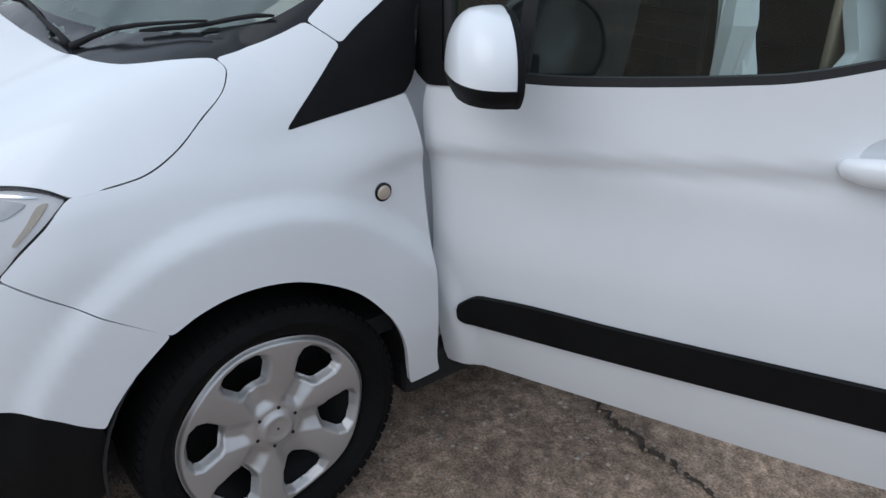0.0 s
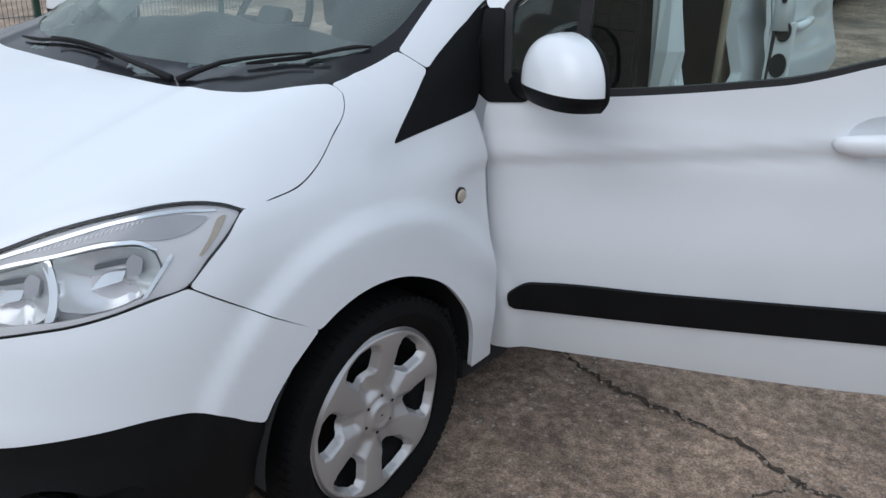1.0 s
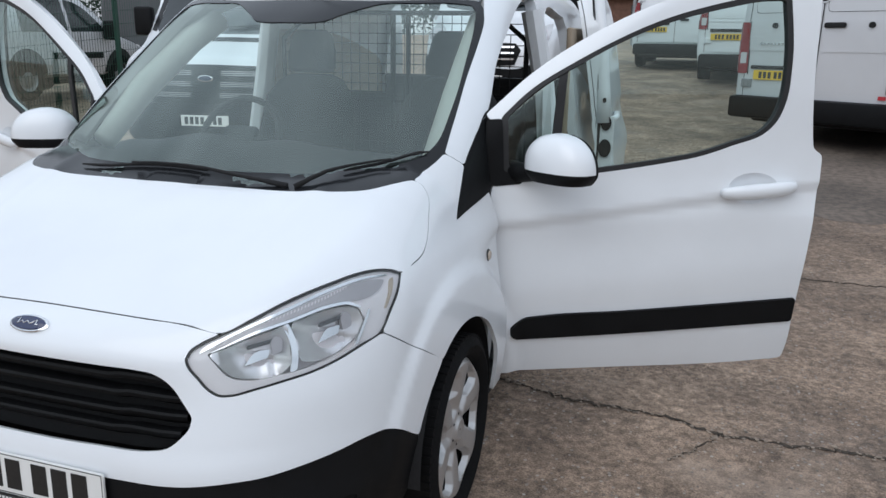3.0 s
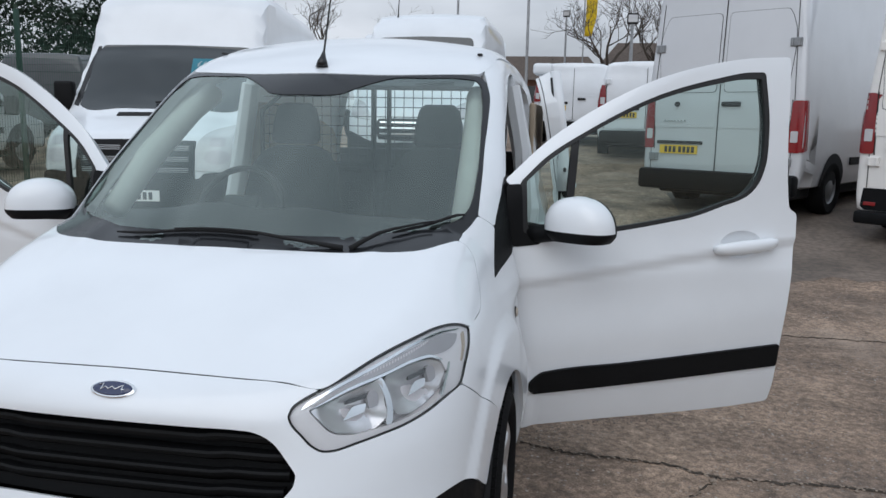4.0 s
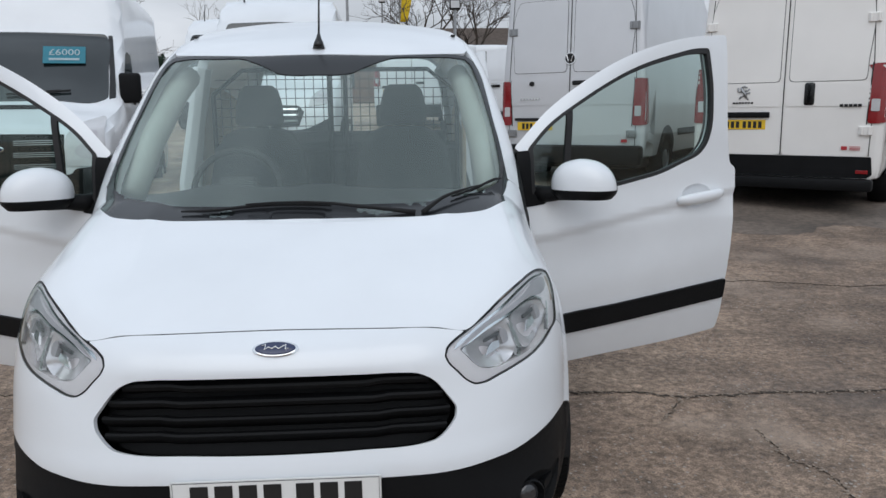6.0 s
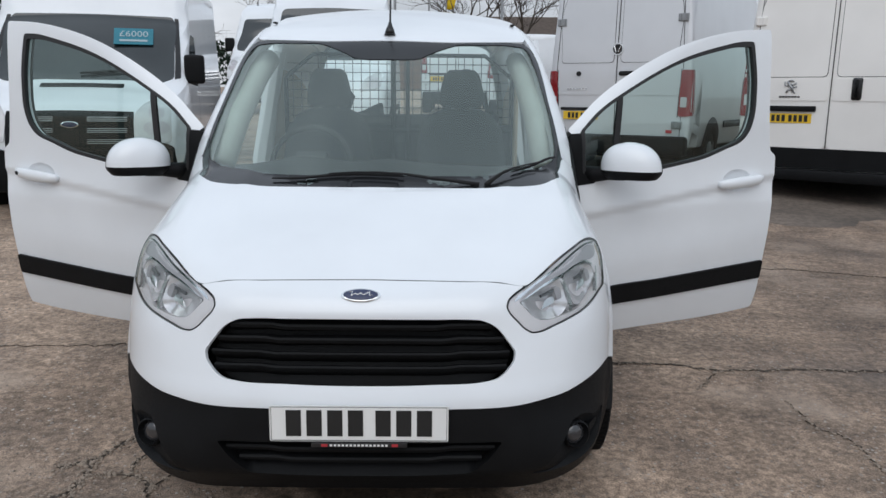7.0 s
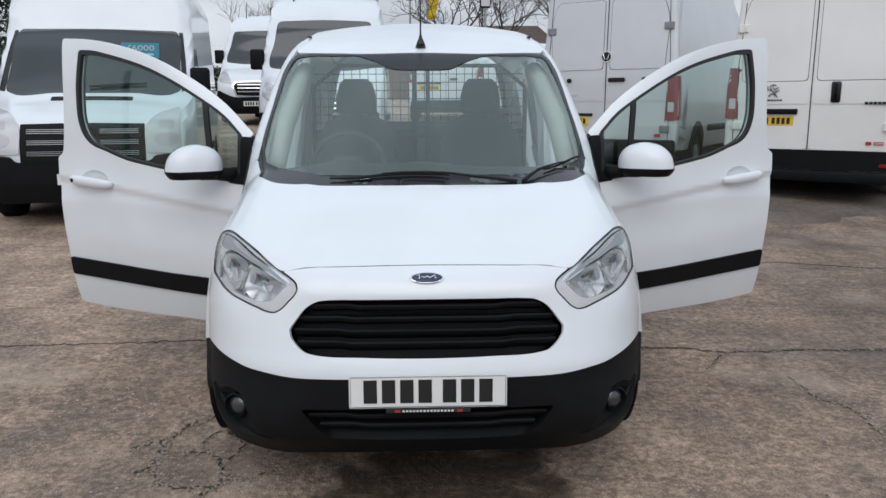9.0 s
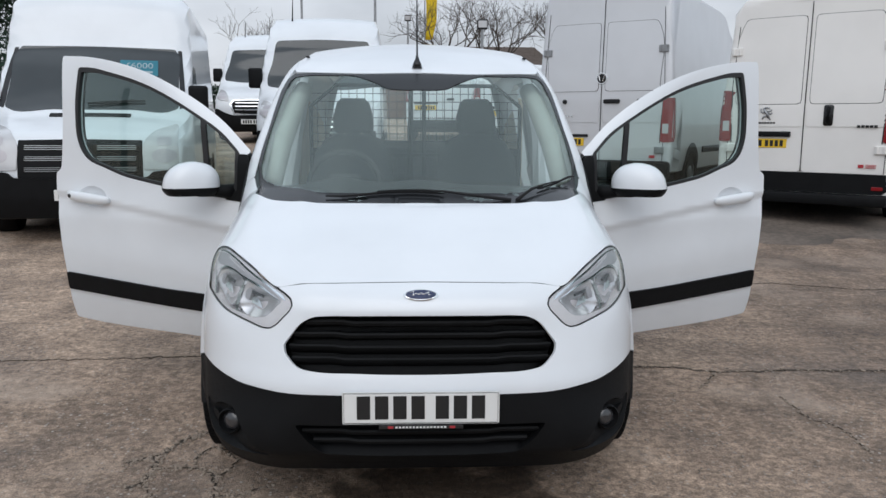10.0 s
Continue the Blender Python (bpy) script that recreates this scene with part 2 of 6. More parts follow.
# ---------------------------------------------------------------- smooth forms
def ss(a, b, v):
    t = np.minimum(np.maximum((v - a) / (b - a), 0), 1)
    return t * t * (3 - 2 * t)


CURVES = {}


def curve(v, tab):
    """A smooth line through a few points, with no overshoot."""
    key = id(tab)
    if key not in CURVES:
        CURVES[key] = (tab, slopes(tab))
    xs, ys, h, m = CURVES[key][1]
    v = np.minimum(np.maximum(v, xs[0]), xs[-1])
    i = np.minimum(np.maximum(np.searchsorted(xs, v) - 1, 0), len(h) - 1)
    t = (v - xs[i]) / h[i]
    u, w = t * t, 1 - t
    return w * w * (1 + 2 * t) * ys[i] + t * w * w * h[i] * m[i] + u * (3 - 2 * t) * ys[i + 1] - u * w * h[i] * m[i + 1]


def slopes(tab):
    xs, ys = np.array(tab, float).T
    h = np.diff(xs)
    d = np.diff(ys) / h
    m = np.zeros(len(xs))
    m[0], m[-1] = d[0], d[-1]
    for i in range(1, len(xs) - 1):
        if d[i - 1] * d[i] > 0:
            w1, w2 = 2 * h[i] + h[i - 1], h[i] + 2 * h[i - 1]
            m[i] = (w1 + w2) / (w1 / d[i - 1] + w2 / d[i])
    return xs, ys, h, m


def rmax(a, b, r):
    u, v = np.maximum(a + r, 0), np.maximum(b + r, 0)
    return np.minimum(np.maximum(a, b), -r) + np.sqrt(u * u + v * v)


def smax(a, b, k):
    h = np.maximum(k - np.abs(a - b), 0) / k
    return np.maximum(a, b) + h * h * k * 0.25


def rays(kind, q, mid=0.75):
    """Where the rays of a panel start and their way: seen from the side, the front, above or behind."""
    a, b = q[:, 0], q[:, 1]
    o, z = np.zeros((len(q), 3)), np.zeros(len(q))
    if kind == "side":
        return np.stack([z + 1.7, a, b], 1), np.stack([z - 1, z, z], 1)
    if kind == "front":
        t = a / mid
        return np.stack([2 * np.sin(t), mid - 2 * np.cos(t), b], 1), np.stack([-np.sin(t), np.cos(t), z], 1)
    if kind == "top":
        return np.stack([a, b, z + 3.4], 1), np.stack([z, z, z - 1], 1)
    if kind == "rear":
        return np.stack([a, z + 8, b], 1), np.stack([z, z - 1, z], 1)
    return np.stack([a, z - 2, b], 1), np.stack([z, z + 1, z], 1)


def skin(form, kind, q):
    q = np.array(q, float)
    def trace(qq):
        o, d = rays(kind, qq)
        t = np.zeros(len(o))
        for _ in range(60):
            f = form(o + d * t[:, None])
            t = np.minimum(t + np.minimum(np.maximum(f, -0.05), 0.5) * 0.85, 8)
            if np.max(np.where(t < 7.9, np.abs(f), 0)) < 2e-5:
                break
        return o + d * t[:, None]
    p = trace(q)
    for _ in range(30):                      # a point just past the edge of the form slides down to it
        bad = np.abs(form(p)) > 0.004
        if not bad.any():
            break
        q[bad, 1] -= 0.004
        p[bad] = trace(q[bad])
    e = 0.0015
    n = np.stack([form(p + np.eye(3)[i] * e) - form(p - np.eye(3)[i] * e) for i in range(3)], 1)
    return p, n / np.maximum(np.linalg.norm(n, axis=1, keepdims=True), 1e-9)


def panel(name, form, kind, outline, material, parent=None, label="", holes=(), step=0.03, lift=0.0, thick=0.014, side=1, smooth_edge=0.012, gap=0.0, corner=0.010, own=""):
    """A sheet-metal panel: the part of a smooth form inside an outline, with its edges folded inwards."""
    lo = inset(dense(rounded(outline, corner), smooth_edge), gap)
    hs = [dense(rounded(h, corner), smooth_edge) for h in holes]
    v, f, rings = fill(lo, hs, step)
    p, n = skin(form, kind, v)
    if callable(lift):
        lift = lift(v)[:, None]
    p = p + n * lift
    tri = np.cross(p[f[:, 1]] - p[f[:, 0]], p[f[:, 2]] - p[f[:, 0]])
    flip = (tri * n[f[:, 0]]).sum(1) < 0
    f = np.where(flip[:, None], f[:, ::-1], f)
    verts, norms, faces = [p], [n], [tuple(t) for t in f]
    k = len(p)
    if thick:
        for ri, ring in enumerate(rings):
            rp, rn = p[ring], n[ring]
            c = v[ring]
            tg = np.roll(c, -1, 0) - np.roll(c, 1, 0)
            tg /= np.maximum(np.linalg.norm(tg, axis=1, keepdims=True), 1e-9)
            area = np.sum(c[:, 0] * np.roll(c[:, 1], -1) - np.roll(c[:, 0], -1) * c[:, 1])
            perp = np.stack([tg[:, 1], -tg[:, 0]], 1) * (1 if (area > 0) == (ri == 0) else -1)
            p2, _ = skin(form, kind, c + perp * 0.004)
            out = p2 - (p[ring] - n[ring] * (lift[ring] if isinstance(lift, np.ndarray) else lift))
            out -= rn * (out * rn).sum(1, keepdims=True)
            out /= np.maximum(np.linalg.norm(out, axis=1, keepdims=True), 1e-9)
            m = len(ring)
            verts += [rp, rp - rn * thick]
            norms += [out, out]
            for i in range(m):
                j = (i + 1) % m
                quad = (k + i, k + j, k + m + j, k + m + i)
                faces.append(quad if np.dot(np.cross(rp[j] - rp[i], -rn[i]), out[i]) > 0 else quad[::-1])
            k += 2 * m
    verts, norms = np.concatenate(verts), np.concatenate(norms)
    if side < 0:
        verts, norms = verts * (-1, 1, 1), norms * (-1, 1, 1)
        faces = [t[::-1] for t in faces]
    me = bpy.data.meshes.new(name)
    me.from_pydata(verts.tolist(), [], faces)
    me.update()
    if own == "flat":
        me.shade_flat()
    else:
        me.shade_smooth()
        if not own:
            me.normals_split_custom_set_from_vertices(norms.tolist())
    return link(name, me, material, parent, label)


# ---------------------------------------------------------------- the small white van: its form (nose at y = 0, facing -y)
HUB = (0.865, 0.300)
SIDE_Z = [(0.10, 0.81), (0.22, 0.850), (0.34, 0.874), (0.46, 0.887), (0.60, 0.886), (0.78, 0.875), (0.86, 0.869), (0.94, 0.850), (1.03, 0.828), (1.33, 0.778), (1.60, 0.722), (1.85, 0.63)]
SIDE_Y = [(-0.2, -0.16), (0.2, -0.110), (0.5, -0.060), (0.75, -0.030), (1.05, -0.010), (1.35, 0.0), (3.0, 0), (4.2, -0.04)]
FRONT_Z = [(0.12, 0.14), (0.205, 0.078), (0.285, 0.015), (0.385, 0.008), (0.485, 0.012), (0.565, 0.035), (0.645, 0.060), (0.745, 0.088), (0.845, 0.13), (1.0, 0.24)]
HOOD_Y = [(-0.2, 0.645), (0.145, 0.826), (0.3, 0.909), (0.5, 0.993), (0.7, 1.063), (0.9, 1.118), (1.3, 1.20)]
ROOF_Y = [(0.9, 1.35), (1.50, 1.613), (1.61, 1.655), (1.75, 1.708), (2.0, 1.783), (2.3, 1.835), (2.8, 1.852), (4.2, 1.80)]


def van_form(p):
    x, y, z = np.abs(p[:, 0]), p[:, 1], p[:, 2]
    w = curve(z, SIDE_Z) + curve(y, SIDE_Y) - 0.035 * ss(0.74, 0.97, z) * (1 - ss(0.92, 1.27, y))
    r = np.hypot(y - HUB[0], z - HUB[1])
    w = w + 0.017 * ss(0.533, 0.474, r) * ss(0.05, 0.2, z)
    # a soft fold along the flank, falling gently towards the front
    fold = 0.855 + 0.122 * (y - 1.27)
    w = w - 0.013 * ss(-0.014, 0.034, fold - z) * ss(0.30, 0.07, fold - z) * ss(1.02, 1.22, y)
    side = x - w
    bow = 0.042 * ss(0.64, 0.80, z)
    front = curve(z, FRONT_Z) - bow + (0.05 + 5.2 * bow) * x * x * ss(1.4, 0.2, x) - y
    hood = (z - curve(y, HOOD_Y) + 0.03 * x * x + 0.55 * np.maximum(x - 0.5, 0) ** 2) * 0.92
    # two shallow creases that run down the bonnet
    hood = hood - 0.004 * np.exp(-(((x - 0.40 - 0.10 * y) / 0.035) ** 2)) * ss(0.2, 0.4, y)
    screen = (z - (1.05 + 0.665 * (y - 0.655 - 0.46 * x * x))) * 0.83
    roof = z - curve(y, ROOF_Y) + 0.14 * x * x
    top = np.minimum(smax(screen, roof, 0.05), hood)
    s = rmax(side, front, 0.40 - 0.12 * ss(0.47, 0.28, z))
    b = rmax(top, s, 0.045 + 0.065 * ss(0.25, 0.7, y) - 0.03 * ss(1.0, 1.6, y))
    return rmax(b, y - 4.10 + 0.06 * (z - 0.9), 0.06)


van = tagged(new("small_van"), "small white panel van with both front doors wide open", "van")


def vpanel(name, kind, outline, material, label="", **k):
    return panel(name, van_form, kind, outline, material, k.pop("parent", van), label, **k)


def as_front(q):
    """Points given from above or from the side, as the front's arc and height."""
    return [(0.75 * math.atan2(p[0], 0.75 - p[1]), p[2]) for p in q]


def as_side(q):
    return [(p[1], p[2]) for p in q]


# shut lines: the bonnet's edge from above, the rest from the front or the side
EDGE_FRONT = [(0, 0.152), (0.15, 0.151), (0.289, 0.151), (0.40, 0.154), (0.490, 0.163)]
EDGE_LAMP = [(0.490, 0.163), (0.543, 0.211), (0.586, 0.261), (0.628, 0.315), (0.669, 0.374), (0.708, 0.439), (0.741, 0.493), (0.764, 0.528), (0.783, 0.555)]
EDGE_SIDE = [(0.783, 0.555), (0.792, 0.625), (0.795, 0.687), (0.787, 0.744), (0.768, 0.808), (0.742, 0.872), (0.722, 0.888), (0.695, 0.876)]
EDGE_REAR = [(0.695, 0.876), (0.655, 0.800), (0.596, 0.728), (0.52, 0.693), (0.42, 0.673), (0.2, 0.660), (0, 0.656)]
e_front, e_lamp, e_side = (skin(van_form, "top", e)[0] for e in (EDGE_FRONT, EDGE_LAMP, EDGE_SIDE))
LAMP_OUT = [as_front(e_lamp)[-1], (0.953, 0.838), (0.918, 0.805), (0.878, 0.763)]
LAMP_LOW = [(0.878, 0.763), (0.820, 0.747), (0.755, 0.726), (0.695, 0.711), (0.637, 0.701), (0.580, 0.690), (0.523, 0.679), (0.506, 0.680), (0.486, 0.692), (0.465, 0.718), (0.446, 0.744), (0.441, 0.760), (0.452, 0.777), (0.478, 0.793)]
LAMP = as_front(e_lamp) + LAMP_OUT[1:] + LAMP_LOW[1:]
GRILLE = sym([(0, 0.733), (0.234, 0.731), (0.335, 0.729), (0.365, 0.726), (0.398, 0.710), (0.438, 0.654), (0.450, 0.632), (0.441, 0.607), (0.427, 0.590), (0.389, 0.560), (0.361, 0.553), (0.217, 0.544), (0, 0.540)])
SPLIT = [(0.983, 0.434), (0.950, 0.457), (0.920, 0.482), (0.886, 0.504), (0.855, 0.514), (0.807, 0.519), (0.723, 0.511), (0.640, 0.500), (0.571, 0.490), (0.514, 0.486), (0.432, 0.479), (0.343, 0.476), (0.15, 0.472), (0, 0.471)]
SEAM = [(0.878, 0.763), (0.980, 0.690), (1.108, 0.603)]

vpanel("bonnet", "top", sym(EDGE_FRONT + EDGE_LAMP[1:] + EDGE_SIDE[1:] + EDGE_REAR[1:]), WHITE, "white bonnet with soft creases", step=0.022, gap=0.0013)
# dark tube added below the surface to blacken the bonnet's front shut line
edge, lean = skin(van_form, "top", [(-a, b) for a, b in EDGE_FRONT[:0:-1]] + EDGE_FRONT)
part("bonnet_gap_shade", tube([tuple(a - b * 0.0045) for a, b in zip(edge, lean)], 0.0036, 6), GAP, van, "dark tube standing in for shade in the bonnet gap", smooth="all")
UPPER = as_front(e_front) + LAMP_LOW[::-1] + SEAM[1:] + [(1.043, 0.532), (1.003, 0.474)] + SPLIT
vpanel("upper_bumper", "front", sym(UPPER), WHITE, "white painted upper bumper round the grille", holes=[GRILLE], step=0.017, gap=0.0014)
LOWER = SPLIT[::-1] + [(0.978, 0.36), (0.962, 0.26), (0.90, 0.205), (0.72, 0.190), (0.52, 0.178), (0.25, 0.176), (0, 0.178)]
INTAKE = sym([(0, 0.370), (0.30, 0.371), (0.392, 0.373), (0.36, 0.315), (0.315, 0.264), (0.2, 0.255), (0, 0.253)])
FOG_AT = (0.632, 0.345)
FOG = [(FOG_AT[0] + 0.043 * math.cos(t), FOG_AT[1] + 0.047 * math.sin(t)) for t in np.linspace(0, 2 * math.pi, 20, endpoint=False)]
POCKET = [(0.47, 0.252), (0.56, 0.252), (0.64, 0.266), (0.71, 0.295), (0.752, 0.335), (0.775, 0.378), (0.755, 0.388), (0.70, 0.384), (0.668, 0.398), (0.632, 0.404), (0.595, 0.396), (0.565, 0.36), (0.53, 0.315), (0.495, 0.274)]
vpanel("lower_bumper", "front", sym(LOWER), BLACK, "unpainted black plastic lower bumper", holes=[INTAKE, POCKET, [(-a, b) for a, b in POCKET]], step=0.03, thick=0.05, gap=0.0015, lift=-0.002)


# grille slats behind the opening
def slats(name, heights, wide, depth, drop, parent_label, opening):
    back = vpanel(name, "front", opening, BLACK, parent_label, lift=-0.055, thick=0, step=0.05)
    for h, w in zip(heights, wide):
        xs = np.linspace(-w, w, 41)
        vs, fs = [], []
        q = np.stack([xs, np.full(41, h)], 1)
        p, n = skin(van_form, "front", q)
        kink = 0.006 * ss(0.60, 0.72, np.abs(xs) / w) - 0.004
        prof = [(-0.004, 0.010), (0.0, 0.004), (-0.004, -0.006), (-0.03, -drop), (-0.05, -drop * 0.9), (-0.05, 0.012)]
        for a, b in prof:
            vs.append(p + n * (depth + a) + np.stack([0 * xs, 0 * xs, b + kink], 1))
        m = len(xs)
        for r in range(len(prof)):
            r2 = (r + 1) % len(prof)
            fs += [(r * m + i, r * m + i + 1, r2 * m + i + 1, r2 * m + i) for i in range(m - 1)]
        raw("slat", np.concatenate(vs), fs, BLACK, back)
    return back


slats("grille", (0.703, 0.664, 0.626, 0.588), (0.395, 0.425, 0.435, 0.42), -0.012, 0.018, "matt black grille with wavy slats", GRILLE)
slats("lower_grille", (0.338, 0.303), (0.375, 0.345), -0.02, 0.012, "black lower intake with bars", INTAKE)


def oval(name, cx, cz, rx, rz, y, material, parent, depth=0.006, label=""):
    """A domed oval plate that faces -y."""
    bm = bmesh.new()
    rings = []
    for k, (s, d) in enumerate(((1, 0), (1, 0.7), (0.93, 1.0), (0.5, 1.15))):
        rings.append([bm.verts.new((cx + rx * s * math.cos(a), y - depth * d, cz + rz * s * math.sin(a))) for a in np.linspace(0, 2 * math.pi, 32, endpoint=False)])
    for r0, r1 in zip(rings, rings[1:]):
        for i in range(32):
            bm.faces.new((r0[i], r0[(i + 1) % 32], r1[(i + 1) % 32], r1[i]))
    bm.faces.new(rings[-1])
    return part(name, bm, material, parent, label, smooth=True)


badge = oval("badge", 0, 0, 0.058, 0.024, 0, CHROME, van, 0.008, "chrome-rimmed oval badge")
oval("badge_face", 0, 0, 0.051, 0.019, -0.004, BLUE, badge, 0.007, "dark blue oval face")
part("emblem", tube([(-0.034, -0.0125, 0.006), (-0.024, -0.0128, 0.009), (-0.026, -0.0128, -0.007), (-0.016, -0.013, 0.002), (-0.008, -0.013, -0.004), (0.0, -0.013, 0.003), (0.010, -0.013, -0.004), (0.018, -0.0128, 0.002), (0.027, -0.0128, 0.008), (0.026, -0.0126, -0.005), (0.034, -0.0125, -0.003)], 0.0016, 6), CHROME, badge, "silver emblem strokes", smooth="all")
p, n = skin(van_form, "front", [(0.0, 0.793)])
badge.matrix_basis = pose(0, p[0][1] + 0.004, p[0][2], -math.degrees(math.asin(n[0][2])), 0, 0)

# number plate, its characters as plain bars
plate = part("number_plate", box(-0.26, 0.26, 0.002, 0.008, -0.054, 0.0545, 0.006), PLATEWHITE, van, "white number plate with black bars")
plate.matrix_basis = pose(0, -0.003, 0.435, -1, 0, 0)
for x in (-0.172, -0.112, -0.052, 0.008, 0.088, 0.148, 0.208):
    part("bar", box(x - 0.040, x + 0.004, 0.0, 0.003, -0.037, 0.042), INK, plate)
bm = bmesh.new()
for x0, x1, z0, z1 in ((-0.255, 0.255, 0.0505, 0.0515), (-0.255, 0.255, -0.0515, -0.0505), (-0.2552, -0.2542, -0.05, 0.05), (0.2542, 0.2552, -0.05, 0.05)):
    box(x0, x1, 0.0012, 0.003, z0, z1, bm=bm)
part("border", bm, INK, plate)
frame_strip = part("dealer_strip", box(-0.14, 0.14, -0.002, 0.012, -0.071, -0.057, 0.002), INK, plate, "black strip with small white and red bars")
for k in range(15):
    part("bar", box(-0.085 + k * 0.0115, -0.078 + k * 0.0115, -0.0032, -0.001, -0.067, -0.061), PLATEWHITE, frame_strip)
for x in (-0.11, 0.095):
    part("bar", box(x, x + 0.018, -0.0032, -0.001, -0.068, -0.060), RED, frame_strip)


def fog_lamp(s):
    cup = panel("fog_lamp", van_form, "front", FOG, GLOSSBLACK, van, "round fog lamp set in black bumper", lift=-0.062, thick=0, side=s)
    panel("fog_pocket", van_form, "front", POCKET, BLACK, van, "sunken black pocket round the fog lamp", holes=[FOG], lift=lambda v: -0.006 - 0.036 * ss(0.15, 0.04, np.hypot(v[:, 0] - FOG_AT[0], v[:, 1] - FOG_AT[1])), thick=0, step=0.02, side=s, own="smooth")
    panel("fog_bar", van_form, "front", [(0.682, 0.345), (0.690, 0.328), (0.745, 0.338), (0.756, 0.356), (0.69, 0.356)], BLACK, van, "slim black bar beside the fog lamp", lift=-0.016, thick=0.02, step=0.02, side=s)
    p, n = skin(van_form, "front", [FOG_AT])
    at = p[0] - n[0] * 0.040
    q = (Vector(n[0]) * 0.45 + Vector((0, -0.55, 0.04))).to_track_quat("X", "Z").to_matrix().to_4x4()
    m = Matrix.Translation((at[0], at[1], at[2])) @ q
    if s < 0:
        m = Matrix.Diagonal((-1, 1, 1, 1)) @ m
    bm = spin([(0.044, 0.0), (0.044, 0.024), (0.040, 0.028), (0.036, 0.014), (0.0335, 0.0)], 28)
    bm.transform(m)
    part("ring", bm, BLACK, cup, smooth=True)
    bm = spin([(0.0335, 0.008), (0.028, 0.015), (0.015, 0.019), (0.001, 0.020)], 24)
    bm.transform(m)
    part("lens", bm, FOGLENS, cup, "clear fog lamp lens", smooth=True)


fog_lamp(1)
fog_lamp(-1)


def headlamp(s):
    def lp(name, outline, material, parent, label="", **k):
        return panel(name, van_form, "front", outline, material, parent, label, side=s, **k)
    def ring(a, b, ra, rb, n=22, t0=0.0):
        return [(a + ra * math.cos(t + t0), b + rb * math.sin(t)) for t in np.linspace(0, 2 * math.pi, n, endpoint=False)]
    def dish(a, b, r, deep, rim):
        return lambda v: -rim - deep * np.maximum(1 - ((v[:, 0] - a) ** 2 + (v[:, 1] - b) ** 2) / (r * r), 0) + 0.007 * ss(-0.006, 0.006, v[:, 1] - b + 0.35 * (v[:, 0] - a)) - 0.005 * ss(-0.004, 0.004, v[:, 0] - a - 0.03)
    bowl = lp("headlamp", LAMP, PALEBEZEL, van, "clear angular headlamp with chrome reflectors", lift=-0.040, thick=0, step=0.02, gap=0.004)
    lens = lp("lens", LAMP, LENS, bowl, "clear lamp lens", lift=-0.001, thick=0.0, step=0.02, gap=0.004)
    lens.visible_shadow = False
    rim = inset(dense(rounded(LAMP), 0.010), 0.0034)
    lp("seal", LAMP, GLOSSBLACK, bowl, "thin black surround", holes=[rim], lift=0.0, thick=0.012, step=0.02, smooth_edge=0.008, gap=0.0015)
    hole = [(0.484, 0.772), (0.588, 0.808), (0.673, 0.828), (0.774, 0.848), (0.812, 0.847), (0.836, 0.836), (0.846, 0.800), (0.822, 0.764), (0.792, 0.747), (0.720, 0.728), (0.640, 0.716), (0.559, 0.711), (0.535, 0.716)]
    lp("bezel", rim, PALEBEZEL, bowl, "pale silver inner frame", holes=[hole], lift=-0.007, thick=0.03, step=0.02)
    lp("upper_band", [(0.486, 0.775), (0.528, 0.797), (0.652, 0.841), (0.785, 0.876), (0.888, 0.887), (0.935, 0.880), (0.905, 0.862), (0.850, 0.850), (0.805, 0.853), (0.774, 0.854), (0.673, 0.833), (0.588, 0.812)], BEZEL, bowl, "ribbed grey upper band", lift=-0.004, thick=0.004)
    for k in range(24):
        a = 0.625 + k * 0.0085
        b = 0.830 + 0.245 * (a - 0.625)
        lp("rib", [(a, b), (a + 0.003, b + 0.001), (a + 0.006, b + 0.007), (a + 0.003, b + 0.006)], PALEBEZEL, bowl, lift=-0.003, thick=0.003, step=0.02)
    lp("light_line", [(0.470, 0.772), (0.484, 0.778), (0.528, 0.799), (0.652, 0.843), (0.785, 0.879), (0.888, 0.890), (0.948, 0.886), (0.948, 0.889), (0.888, 0.8945), (0.783, 0.8835), (0.650, 0.848), (0.526, 0.804), (0.478, 0.781)], CHROME, bowl, "thin bright edge", lift=-0.003, thick=0.004)
    lp("light_line", [(0.484, 0.770), (0.588, 0.8065), (0.673, 0.8265), (0.774, 0.846), (0.812, 0.845), (0.838, 0.832), (0.842, 0.836), (0.815, 0.851), (0.774, 0.852), (0.673, 0.832), (0.588, 0.812)], CHROME, bowl, "thin bright edge", lift=-0.004, thick=0.006)
    lp("outer_reflector", [(0.678, 0.738), (0.672, 0.826), (0.774, 0.846), (0.815, 0.842), (0.834, 0.832), (0.842, 0.800), (0.820, 0.766), (0.792, 0.750), (0.720, 0.732)], REFLECT, bowl, "chrome outer reflector", lift=dish(0.757, 0.79, 0.09, 0.038, 0.008), thick=0.006, step=0.009, own="smooth")
    lp("inner_reflector", [(0.488, 0.770), (0.588, 0.806), (0.664, 0.823), (0.662, 0.736), (0.640, 0.719), (0.559, 0.714), (0.537, 0.719)], REFLECT, bowl, "chrome inner reflector", lift=dish(0.590, 0.765, 0.085, 0.036, 0.008), thick=0.006, step=0.009, own="smooth")
